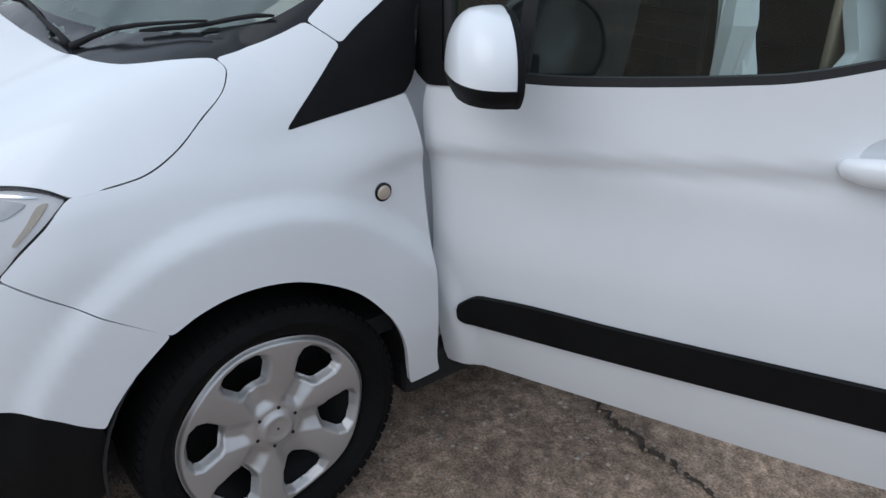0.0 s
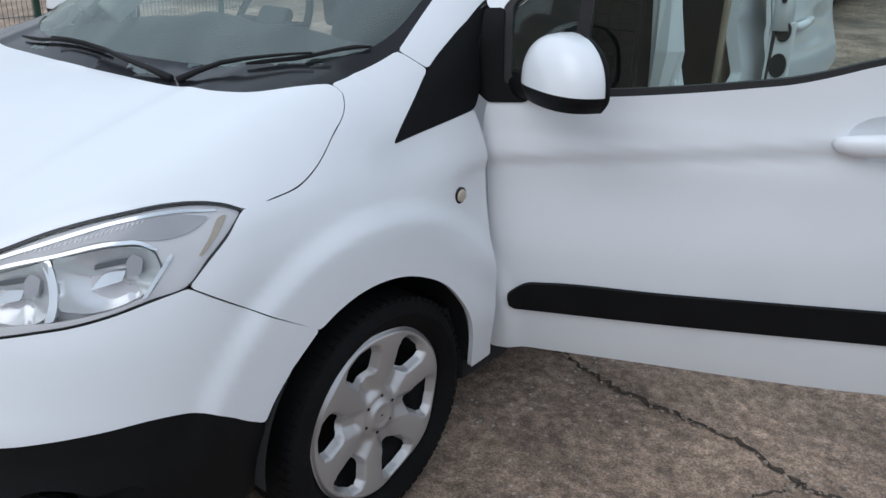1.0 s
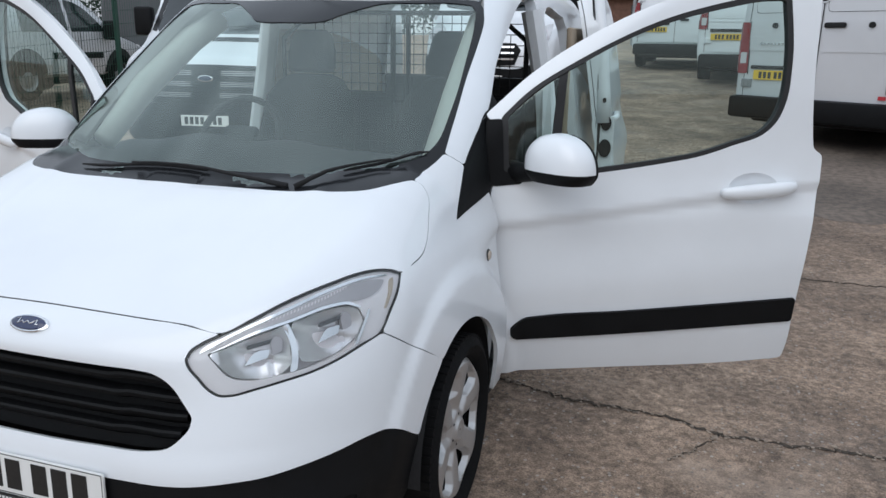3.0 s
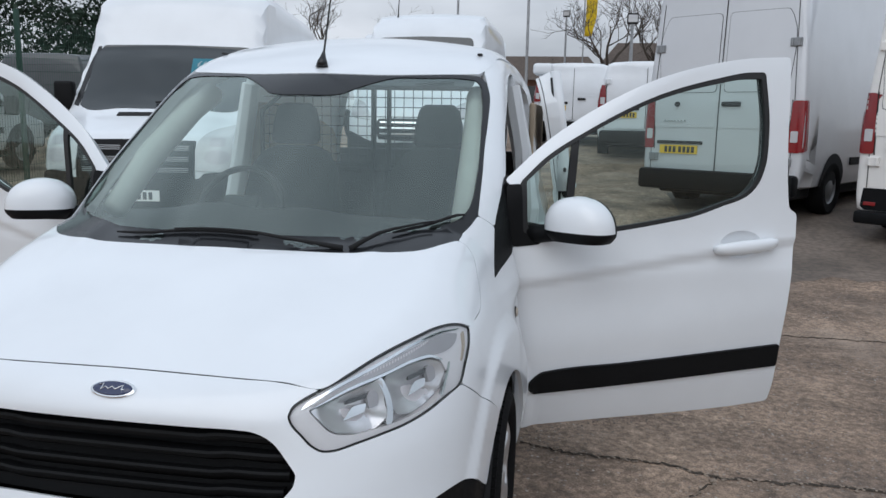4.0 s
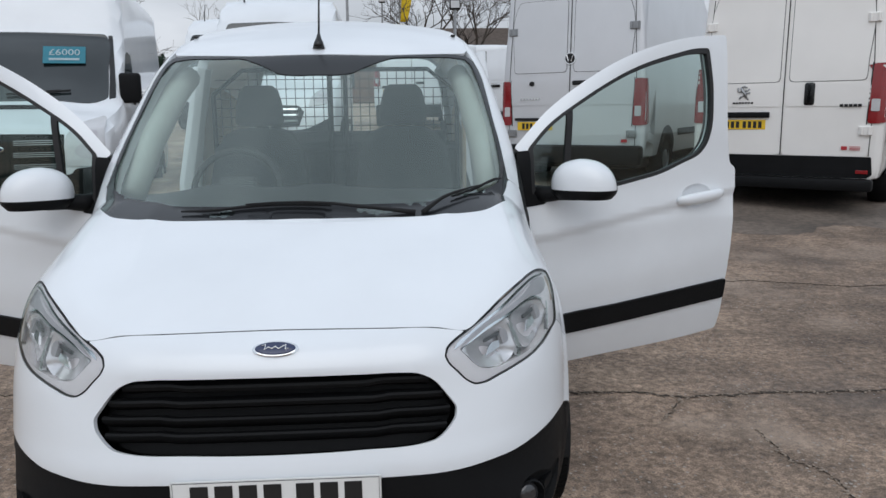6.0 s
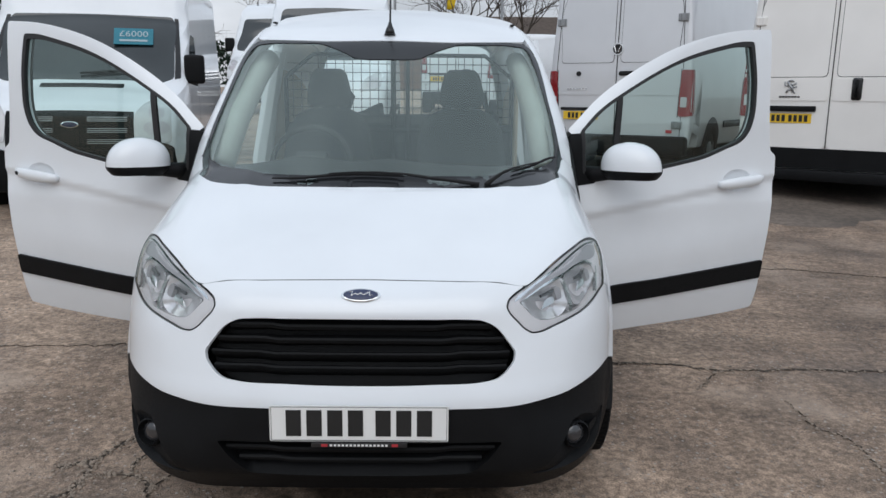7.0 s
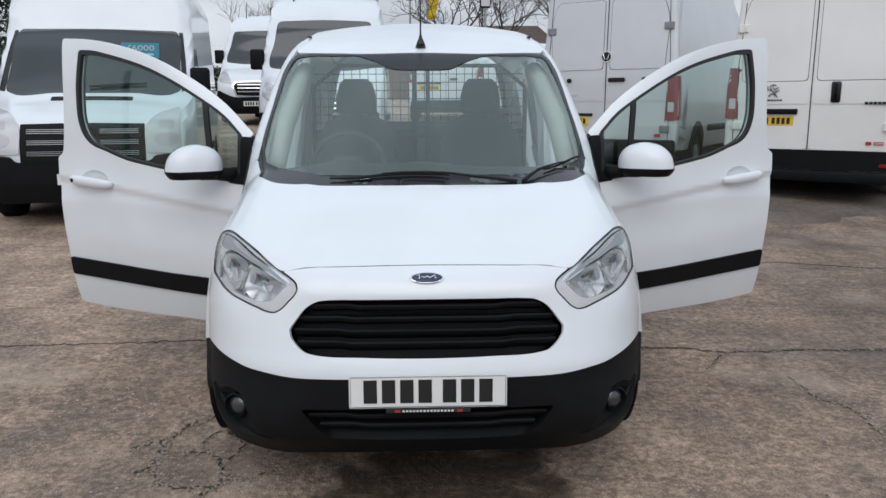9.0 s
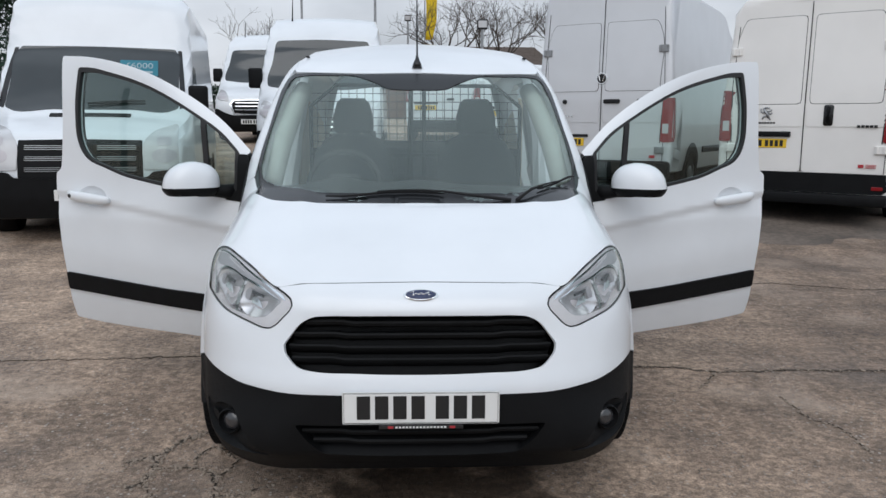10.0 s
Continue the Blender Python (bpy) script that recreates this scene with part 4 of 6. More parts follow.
def concrete():
    """Worn concrete: pale and dark weathering, brush marks, fine aggregate, bedded chippings, damp, oil, and painted
    shade under the van's nose.
    """
    m = mat("yard_concrete", (0.384, 0.295, 0.227), 0.8, scale=0.6, second=(0.260, 0.200, 0.156))
    n, l = m.node_tree.nodes, m.node_tree.links
    b = n["Principled BSDF"]
    co = n.new("ShaderNodeTexCoord")
    old = b.inputs["Base Color"].links[0].from_socket

    def tex(scale, detail, stretch=None):
        t = n.new("ShaderNodeTexNoise")
        t.inputs["Scale"].default_value, t.inputs["Detail"].default_value = scale, detail
        src = co.outputs["Object"]
        if stretch:
            mp = n.new("ShaderNodeMapping")
            mp.inputs["Rotation"].default_value, mp.inputs["Scale"].default_value = (0, 0, stretch[0]), (stretch[1], stretch[2], 1)
            l.new(src, mp.inputs[0])
            src = mp.outputs[0]
        l.new(src, t.inputs["Vector"])
        return t

    def ramp(t, p0, p1, c0, c1, out=0):
        r = n.new("ShaderNodeValToRGB")
        r.color_ramp.elements[0].position, r.color_ramp.elements[1].position = p0, p1
        r.color_ramp.elements[0].color, r.color_ramp.elements[1].color = (*c0, 1), (*c1, 1)
        l.new(t.outputs[out], r.inputs[0])
        return r.outputs[0]

    def blend(a, other, mode, f):
        x = n.new("ShaderNodeMix")
        x.data_type, x.blend_type = "RGBA", mode
        x.inputs[0].default_value = f
        l.new(a, x.inputs[6])
        l.new(other, x.inputs[7]) if not isinstance(other, tuple) else None
        if isinstance(other, tuple):
            x.inputs[7].default_value = (*other, 1)
        return x

    c = blend(old, ramp(tex(2.3, 9), 0.32, 0.70, (0.60, 0.59, 0.59), (1.26, 1.24, 1.21)), "MULTIPLY", 0.9).outputs[2]
    c = blend(c, ramp(tex(1.0, 6, (0.95, 3.0, 22.0)), 0.36, 0.66, (0.84, 0.83, 0.82), (1.13, 1.12, 1.11)), "MULTIPLY", 0.6).outputs[2]
    c = blend(c, ramp(tex(13, 9), 0.34, 0.66, (0.62, 0.61, 0.60), (1.30, 1.28, 1.26)), "MULTIPLY", 0.6).outputs[2]
    fine = tex(150, 5)
    c = blend(c, ramp(tex(34, 10), 0.36, 0.64, (0.58, 0.57, 0.56), (1.36, 1.35, 1.34)), "MULTIPLY", 0.8).outputs[2]
    c = blend(c, ramp(fine, 0.34, 0.66, (0.52, 0.50, 0.49), (1.46, 1.44, 1.42)), "MULTIPLY", 0.85).outputs[2]
    # pale patches where the surface is worn to bare cement
    worn = blend(c, (0.44, 0.345, 0.272), "MIX", 0.0)
    l.new(ramp(tex(1.15, 8), 0.57, 0.68, (0, 0, 0), (0.55, 0.55, 0.55)), worn.inputs[0])
    c = worn.outputs[2]
    # bedded chippings, each with its own tone
    cell = n.new("ShaderNodeTexVoronoi")
    cell.inputs["Scale"].default_value = 46
    l.new(co.outputs["Object"], cell.inputs["Vector"])
    tone = n.new("ShaderNodeSeparateColor")
    l.new(cell.outputs["Color"], tone.inputs[0])
    chip = n.new("ShaderNodeMath")
    chip.operation = "MULTIPLY"
    l.new(ramp(cell, 0.26, 0.33, (1, 1, 1), (0, 0, 0)), chip.inputs[0])
    l.new(ramp(tone, 0.58, 0.66, (0, 0, 0), (1, 1, 1)), chip.inputs[1])
    some = n.new("ShaderNodeMath")
    some.operation = "MULTIPLY"
    l.new(chip.outputs[0], some.inputs[0])
    l.new(ramp(tex(1.7, 5), 0.40, 0.60, (0.25, 0.25, 0.25), (0.95, 0.95, 0.95)), some.inputs[1])
    x = blend(c, ramp(tone, 0.2, 0.8, (0.17, 0.145, 0.125), (0.52, 0.47, 0.42), out=1), "MIX", 0.0)
    l.new(some.outputs[0], x.inputs[0])
    c = x.outputs[2]
    # damp in scattered patches
    damp = tex(0.9, 6)
    c = blend(c, ramp(damp, 0.57, 0.70, (1, 1, 1), (0.60, 0.585, 0.58)), "MULTIPLY", 0.8).outputs[2]
    # the concrete darkens towards +x and pales slightly towards -x
    sep = n.new("ShaderNodeSeparateXYZ")
    l.new(co.outputs["Object"], sep.inputs[0])
    low = n.new("ShaderNodeMath")
    low.operation, low.inputs[1].default_value = "MULTIPLY_ADD", 0.16
    l.new(sep.outputs[0], low.inputs[0])
    l.new(tex(0.8, 6).outputs[0], low.inputs[2])
    c = blend(c, ramp(low, 0.50, 0.98, (1.08, 1.08, 1.08), (0.60, 0.585, 0.58)), "MULTIPLY", 0.9).outputs[2]
    # shade under the parked van's nose painted in, together with oily wet ground
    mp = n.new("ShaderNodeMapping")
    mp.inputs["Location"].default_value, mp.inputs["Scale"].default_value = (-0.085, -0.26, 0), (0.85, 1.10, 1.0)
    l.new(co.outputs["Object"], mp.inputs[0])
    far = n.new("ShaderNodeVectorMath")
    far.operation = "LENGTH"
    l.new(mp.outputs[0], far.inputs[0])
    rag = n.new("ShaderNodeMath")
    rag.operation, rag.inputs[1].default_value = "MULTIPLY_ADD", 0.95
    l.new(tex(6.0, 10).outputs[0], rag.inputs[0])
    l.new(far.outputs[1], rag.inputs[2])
    shade_and_oil = ramp(rag, 0.80, 0.99, (0.20, 0.195, 0.195), (1, 1, 1))
    c = blend(c, shade_and_oil, "MULTIPLY", 0.9).outputs[2]
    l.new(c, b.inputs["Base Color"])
    rr = n.new("ShaderNodeMapRange")
    rr.inputs["From Min"].default_value, rr.inputs["From Max"].default_value = 0.52, 0.72
    rr.inputs["To Min"].default_value, rr.inputs["To Max"].default_value = 0.88, 0.50
    l.new(damp.outputs[0], rr.inputs[0])
    wet = n.new("ShaderNodeMath")
    wet.operation = "MULTIPLY"
    l.new(rr.outputs[0], wet.inputs[0])
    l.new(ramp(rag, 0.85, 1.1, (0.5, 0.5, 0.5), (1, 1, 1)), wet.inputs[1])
    l.new(wet.outputs[0], b.inputs["Roughness"])
    hsum = n.new("ShaderNodeMath")
    hsum.operation = "MULTIPLY_ADD"
    hsum.inputs[1].default_value = 2.2
    l.new(tex(24, 9).outputs[0], hsum.inputs[0])
    l.new(fine.outputs[0], hsum.inputs[2])
    lump = n.new("ShaderNodeMath")
    lump.operation = "MULTIPLY_ADD"
    lump.inputs[1].default_value = 0.6
    l.new(some.outputs[0], lump.inputs[0])
    l.new(hsum.outputs[0], lump.inputs[2])
    bp = n.new("ShaderNodeBump")
    bp.inputs["Strength"].default_value, bp.inputs["Distance"].default_value = 0.9, 0.006
    l.new(lump.outputs[0], bp.inputs["Height"])
    l.new(bp.outputs[0], b.inputs["Normal"])
    return m


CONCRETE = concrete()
DIRT = mat("crack_dirt", (0.085, 0.066, 0.050), 0.95, var=0.5, scale=30, bump=0.8, bump_scale=120, grit=0.5)
STONE = mat("loose_chippings", (0.33, 0.265, 0.21), 0.9, var=0.5, scale=40)
ys = np.concatenate([[-400, -150, -60, -25, -12, -8], np.arange(-6, 16.1, 0.25), [18, 22, 28, 40, 70, 150, 400]])
xs = np.concatenate([[-400, -150, -60, -25, -14], np.arange(-10, 10.1, 0.5), [14, 25, 60, 150, 400.0]])
nx = len(xs)


def lie(x, y):
    """The ground's height with its slight unevenness."""
    return ground_z(y) + (0.012 * noise.noise(Vector((x * 0.7, y * 0.7, 0))) if abs(x) < 12 and -7 < y < 17 and not (abs(x) < 1.2 and -0.2 < y < 4.4) else 0.0)


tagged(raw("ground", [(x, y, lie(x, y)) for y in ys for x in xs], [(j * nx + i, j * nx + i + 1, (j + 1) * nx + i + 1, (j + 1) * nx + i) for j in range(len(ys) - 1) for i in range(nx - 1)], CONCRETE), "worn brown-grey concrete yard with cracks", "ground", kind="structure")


def crack(points, width, stones=60):
    """A ragged open crack, filled with dirt and loose chippings."""
    rng = random.Random(int(1000 * (points[0][0] + 7 * points[0][1])))
    line = []
    for (x0, y0), (x1, y1) in zip(points, points[1:]):
        k = max(2, int(math.hypot(x1 - x0, y1 - y0) / 0.022))
        for i in range(k):
            f = i / k
            line.append((x0 + (x1 - x0) * f + rng.gauss(0, 0.007), y0 + (y1 - y0) * f + rng.gauss(0, 0.008)))
    line.append(points[-1])
    vs, fs = [], []
    for i, (x, y) in enumerate(line):
        a, b = line[max(i - 1, 0)], line[min(i + 1, len(line) - 1)]
        d = math.hypot(b[0] - a[0], b[1] - a[1]) or 1
        nxn, nyn = -(b[1] - a[1]) / d, (b[0] - a[0]) / d
        w0, w1 = width * rng.uniform(0.15, 1.3), width * rng.uniform(0.15, 1.3)
        for s in (w0, 0.0, -w1):
            px, py = x + nxn * s, y + nyn * s
            vs.append((px, py, lie(px, py) + (0.004 if s else 0.001)))
    for i in range(len(line) - 1):
        for k in range(2):
            fs.append((i * 3 + k, i * 3 + k + 1, i * 3 + 4 + k, i * 3 + 3 + k))
    c = tagged(raw("ground_crack", vs, fs, DIRT, smooth=False), "dark dirt-filled crack across the concrete", "crack", kind="structure")
    bm = bmesh.new()
    for _ in range(stones):
        x, y = rng.choice(line)
        x, y = x + rng.gauss(0, width * 1.4), y + rng.gauss(0, width * 1.4)
        r = rng.uniform(0.003, 0.009)
        bmesh.ops.create_icosphere(bm, subdivisions=1, radius=r, matrix=Matrix.Translation((x, y, lie(x, y) + r * 0.4)) @ Matrix.Diagonal((1, rng.uniform(0.6, 1.2), 0.6, 1)))
    tagged(part("chippings", bm, STONE, c, "loose pale chippings"), kind="stuff")


crack([(-6, 2.05), (-2.4, 1.98), (-1.3, 2.05), (-0.3, 1.95), (0.73, 1.9)], 0.0045, 160)
crack([(0.73, 1.9), (1.09, 1.79), (1.44, 1.78), (1.7, 1.69), (2.1, 1.72), (2.6, 1.69), (4, 1.7), (7, 1.75)], 0.0105, 620)
crack([(1.69, 1.71), (1.58, 1.54), (1.50, 1.43)], 0.005, 40)
# a broken slab at the nearside corner
crack([(-1.2, 0.63), (-1.1, 0.69), (-1.06, 0.77), (-1.04, 0.85), (-0.95, 0.92)], 0.014, 160)
crack([(-1.08, 0.56), (-1.08, 0.45), (-1.01, 0.32), (-0.92, 0.28), (-0.79, 0.29), (-0.78, 0.38), (-0.83, 0.51), (-0.92, 0.59), (-1.0, 0.58), (-1.08, 0.56)], 0.008, 260)
crack([(-1.1, 0.69), (-1.08, 0.56)], 0.014, 60)
crack([(-0.92, 0.6), (-0.93, 0.71), (-0.87, 0.77)], 0.006, 40)
crack([(-0.81, 0.49), (-0.77, 0.55), (-0.76, 0.65), (-0.85, 0.77)], 0.006, 60)
crack([(-0.78, 0.38), (-0.74, 0.33), (-0.66, 0.36), (-0.59, 0.41)], 0.009, 90)
crack([(-1.08, 0.45), (-1.14, 0.42)], 0.022, 40)
crack([(-0.79, 0.29), (-0.84, 0.20), (-0.86, 0.0)], 0.010, 60)
crack([(1.88, 1.3), (1.87, 1.01), (1.97, 0.91), (1.96, 0.65)], 0.004, 90)
crack([(1.6, 4.0), (3.1, 3.96), (3.74, 3.72), (6, 3.8)], 0.008, 80)


# loose grit lying in drifts over the yard
rng = np.random.RandomState(11)
vs, fs = [], []
while len(fs) < 8 * 13000:
    x, y = rng.uniform(-4.2, 4.6), rng.uniform(-1.6, 4.2)
    dens = noise.noise(Vector((x * 1.1, y * 1.1, 3.0))) + 0.5 * noise.noise(Vector((x * 3.7, y * 3.7, 8.0)))
    if dens < rng.uniform(-0.35, 0.75) or (abs(x) < 0.75 and 0.1 < y < 4.2):
        continue
    r = 0.0022 + 0.0045 * rng.uniform() ** 3
    z = lie(x, y) + r * 0.3
    a = rng.uniform(0, 3.14)
    c, d = math.cos(a) * r * rng.uniform(0.8, 1.6), math.sin(a) * r * rng.uniform(0.8, 1.6)
    k = len(vs)
    vs += [(x + c, y + d, z), (x - d, y + c, z), (x - c, y - d, z), (x + d, y - c, z), (x, y, z + 0.7 * r), (x, y, z - 0.7 * r)]
    fs += [(k, k + 1, k + 4), (k + 1, k + 2, k + 4), (k + 2, k + 3, k + 4), (k + 3, k, k + 4), (k + 1, k, k + 5), (k + 2, k + 1, k + 5), (k + 3, k + 2, k + 5), (k, k + 3, k + 5)]
GRIT = mat("loose_grit_stone", (0.30, 0.25, 0.21), 0.9, var=0.6, scale=25)
me = bpy.data.meshes.new("grit")
me.from_pydata(vs, [], fs)
tagged(link("grit", me, GRIT), "loose pale grit scattered over the concrete", "grit", kind="stuff")


# shade along the parked vans, laid down as a dark strip with a ragged edge
VAN_SHADE = mat("van_shade_brown", (0.200, 0.157, 0.126), 0.75, scale=1.2, second=(0.105, 0.084, 0.068), bump=0.8, bump_scale=70, grit=0.45)
vs, fs = [], []
for i, x in enumerate(np.arange(2.3, 9.01, 0.1)):
    near_y = 5.80 - 0.10 * (x - 3.0) + 0.75 * noise.noise(Vector((x * 0.9, 0, 5))) + 0.16 * noise.noise(Vector((x * 5, 0, 9)))
    for k in range(9):
        y = near_y + (10.5 - near_y) * (k / 8) ** 1.3
        vs.append((x, y, lie(x, y) + (0.005 if k else 0.0015)))
    if i:
        fs += [((i - 1) * 9 + k, i * 9 + k, i * 9 + k + 1, (i - 1) * 9 + k + 1) for k in range(8)]
tagged(raw("van_shade_strip", vs, fs, VAN_SHADE), "dark strip standing in for shade under the parked vans", "ground", kind="structure")


# ---------------------------------------------------------------- vans parked round about
def hull(L, W, prof, nose, plan=0.05, tumble=0.10, swell=0.10, turn=0.16):
    """The form of a big van from its side profile, front profile and width."""
    H = max(z for _, z in prof)
    def form(p):
        x, y, z = np.abs(p[:, 0]), p[:, 1], p[:, 2]
        side = x - (W / 2 - tumble * ss(1.0, H, z) - 0.05 * ss(0.6, 0.2, z) - swell * ss(1.1, -0.1, y))
        front = curve(z, nose) + plan * x * x - y
        top = (z - curve(y, prof) + 0.06 * x * x) * (0.55 + 0.35 * ss(1.6, 2.2, y))
        b = rmax(rmax(side, front, turn), top, 0.07)
        return rmax(b, y - L + 0.06 * ss(1.2, H, z) + 0.03 * x * x, 0.06)
    return form


def shell(name, label, L, W, prof, nose, paint, at, windows=(), **k):
    """Sides, roof and underside of a parked van, as an Empty with its panels."""
    form = hull(L, W, prof, nose, **k)
    v = tagged(new(name), label, "van", "vans parked in the yard")
    ys = np.concatenate([[0.012, 0.03, 0.06], np.arange(0.10, 2.6, 0.05), np.arange(2.7, L - 0.2, 0.3), [L - 0.13, L - 0.10, L - 0.075, L - 0.055, L - 0.04, L - 0.028, L - 0.018]])
    n = 72
    ang = 2 * math.pi * (np.arange(n) + 0.5) / n
    vs = []
    for y in ys:
        zc = 0.6 if y < 0.12 else (0.80 if y > L - 0.15 else 0.5 * (0.36 + float(curve(np.array([y]), prof)[0])))
        lo, hi = np.zeros(n), np.full(n, 2.6)
        for _ in range(26):
            r = (lo + hi) / 2
            p = np.stack([r * np.cos(ang), np.full(n, y), zc + r * np.sin(ang)], 1)
            solid = np.maximum(form(p), 0.34 - p[:, 2]) < 0
            lo, hi = np.where(solid, r, lo), np.where(solid, hi, r)
        vs += np.stack([lo * np.cos(ang), np.full(n, y), zc + lo * np.sin(ang)], 1).tolist()
    fs = [(a * n + k, a * n + (k + 1) % n, (a + 1) * n + (k + 1) % n, (a + 1) * n + k) for a in range(len(ys) - 1) for k in range(n)]
    fs += [tuple(range(n)), tuple(range((len(ys) - 1) * n, len(ys) * n))]
    raw("body_shell", vs, fs, paint, v)
    for s in (1, -1):
        for k in windows:
            panel("side_window", form, "side", k, DARKGLASS, v, "dark side window", side=s, lift=0.005, thick=0.008, step=0.1, smooth_edge=0.04, corner=0.04)
        panel("door_gap", form, "side", [(1.98, 0.46), (1.992, 0.46), (1.992, 1.95), (1.98, 1.95)], GAP, v, "door shut line", side=s, lift=0.003, thick=0, step=0.3, smooth_edge=0.1, corner=0.002)
        panel("side_moulding", form, "side", [(1.45, 0.62), (L - 1.75, 0.62), (L - 1.75, 0.72), (1.45, 0.72)], BLACK, v, "black side moulding", side=s, lift=0.016, thick=0.02, step=0.3, smooth_edge=0.1)
        for y in (0.95, L - 1.15):
            panel("arch_gap", form, "side", [(y + 0.43 * math.cos(a), 0.38 + 0.40 * math.sin(a)) for a in np.linspace(0, math.pi, 14)], GAP, v, "dark wheel arch", side=s, lift=0.004, thick=0, step=0.15, smooth_edge=0.06)
    part("chassis", box(-W / 2 + 0.15, W / 2 - 0.15, 0.3, L - 0.2, 0.22, 0.5, 0.04), GAP, v, "dark underside")
    for s in (1, -1):
        for y in (0.95, L - 1.15):
            w = new("wheel")
            w.parent = v
            part("tyre", spin([(0.20, -0.10), (0.31, -0.11), (0.335, -0.08), (0.345, 0), (0.335, 0.08), (0.31, 0.11), (0.22, 0.105), (0.20, 0.09)], 40), RUBBER, w, smooth=True)
            part("rim", spin([(0.205, 0.09), (0.19, 0.07), (0.15, 0.06), (0.10, 0.085), (0.06, 0.09), (0.001, 0.09)], 30), STEEL, w, smooth=True)
            w.matrix_basis = pose(s * (W / 2 - 0.10), y, 0.345, 0, 0, 0 if s > 0 else 180)
    v.matrix_basis = at
    return v, form


def door_mirror(v, x, y, z):
    for s in (1, -1):
        part("mirror_arm", tube([(s * (x - 0.22), y + 0.05, z - 0.05), (s * x, y, z - 0.04)], 0.025, 8), BLACK, v)
        part("mirror_housing", box(s * (x - 0.03), s * (x + 0.19), y - 0.06, y + 0.06, z - 0.16, z + 0.16, 0.035, 3), BLACK, v, "black door mirror", smooth=True)


def front_face(v, form, paint, W, zt, screen, grille, lamp, bumper, bonnet_low):
    """White nose with screen, grille, lamps and bumper laid into it."""
    h = W / 2
    ws = panel("windscreen", form, "nose", sym(screen), DARKGLASS, v, "dark windscreen", lift=0.006, thick=0.01, step=0.08, smooth_edge=0.03, corner=0.05)
    panel("grille", form, "nose", sym(grille), BLACK, v, "black grille", lift=0.008, thick=0.02, step=0.07, smooth_edge=0.03)
    panel("bumper", form, "nose", sym(bumper), BLACK, v, "black plastic bumper", lift=0.03, thick=0.05, step=0.07, smooth_edge=0.03, corner=0.04)
    for s in (1, -1):
        bowl = panel("headlamp", form, "nose", lamp, CLEARLENS, v, "clear headlamp", lift=0.012, thick=0.03, step=0.04, side=s, smooth_edge=0.02, corner=0.02)
        ca, cb = np.mean([a for a, _ in lamp]), np.mean([b for _, b in lamp])
        # two cells behind the lens: a square one above, a round one below
        wide, tall_h = max(a for a, _ in lamp) - min(a for a, _ in lamp), max(b for _, b in lamp) - min(b for _, b in lamp)
        for dz, k, sides in ((0.13, 0.30, 4), (-0.18, 0.36, 14)):
            cell = [(ca + 0.02 * wide + wide * k * math.cos(t), cb + dz * tall_h + min(wide, tall_h * 0.5) * k * 0.85 * math.sin(t)) for t in np.linspace(0, 2 * math.pi, sides, endpoint=False) + (math.pi / 4 if sides == 4 else 0)]
            panel("reflector", form, "nose", cell, BEZEL, bowl, "grey reflector cell", lift=0.014, thick=0.004, side=s, step=0.03, smooth_edge=0.02, corner=0.02)
        p, n = skin(form, "nose", [(s * 0.05, screen[0][1] + 0.05), (s * 0.05 + 0.5, screen[0][1] + 0.09)])
        part("wiper", tube([tuple(p[0] + n[0] * 0.03), tuple(p[1] + n[1] * 0.03)], 0.012, 6), GAP, v)
    return ws


def plate_bars(parent, x, y, z, material, face=1):
    pl = part("number_plate", box(x - 0.26, x + 0.26, y, y + face * 0.012, z - 0.056, z + 0.056, 0.004), material, parent, "number plate with plain bars")
    for k in range(7):
        x0 = x - 0.20 + k * 0.058 + (0.02 if k > 3 else 0)
        part("bar", box(x0 - 0.019, x0 + 0.019, y + face * 0.011, y + face * 0.015, z - 0.038, z + 0.038), INK, pl)
    return pl


# tall white van with a price board in its screen
TPROF = [(-0.2, 0.90), (0.06, 1.08), (0.5, 1.26), (0.70, 1.34), (0.80, 1.40), (1.36, 2.02), (1.47, 2.13), (1.60, 2.42), (1.76, 2.70), (2.0, 2.84), (3.0, 2.88), (6.5, 2.88)]
CABWIN = [(1.02, 1.36), (1.06, 1.44), (1.46, 1.86), (1.55, 1.92), (1.92, 1.93), (1.93, 1.34)]
tall, TF = shell("high_roof_van", "tall white high-roof van with a blue price board", 5.7, 2.14, TPROF, [(0.2, 0.06), (0.5, 0.0), (0.7, 0.0), (0.95, 0.05), (1.2, 0.15)], WHITE, pose(-3.45, 5.74, 0.13, 0, 0, 11), windows=[CABWIN], swell=0.10, tumble=0.07)
wsT = front_face(tall, TF, WHITE, 2.0, 2.15, [(0, 1.385), (0.4, 1.387), (0.88, 1.395), (0.918, 1.42), (0.905, 1.70), (0.872, 2.09), (0.845, 2.125), (0, 2.135)],
                 [(0, 1.065), (0.600, 1.055), (0.603, 0.95), (0.605, 0.67), (0, 0.65)], [(0.612, 0.755), (0.620, 1.04), (0.69, 1.13), (0.915, 1.225), (0.945, 1.20), (0.952, 0.77), (0.93, 0.745)],
                 [(0, 0.665), (0.65, 0.675), (0.70, 0.735), (0.90, 0.735), (0.96, 0.70), (0.96, 0.40), (0.88, 0.28), (0, 0.26)], 0)
panel("bonnet_vent", TF, "nose", sym([(0, 1.345), (0.42, 1.34), (0.42, 1.30), (0, 1.305)]), GAP, tall, "dark bonnet air slot", lift=0.006, thick=0.01)
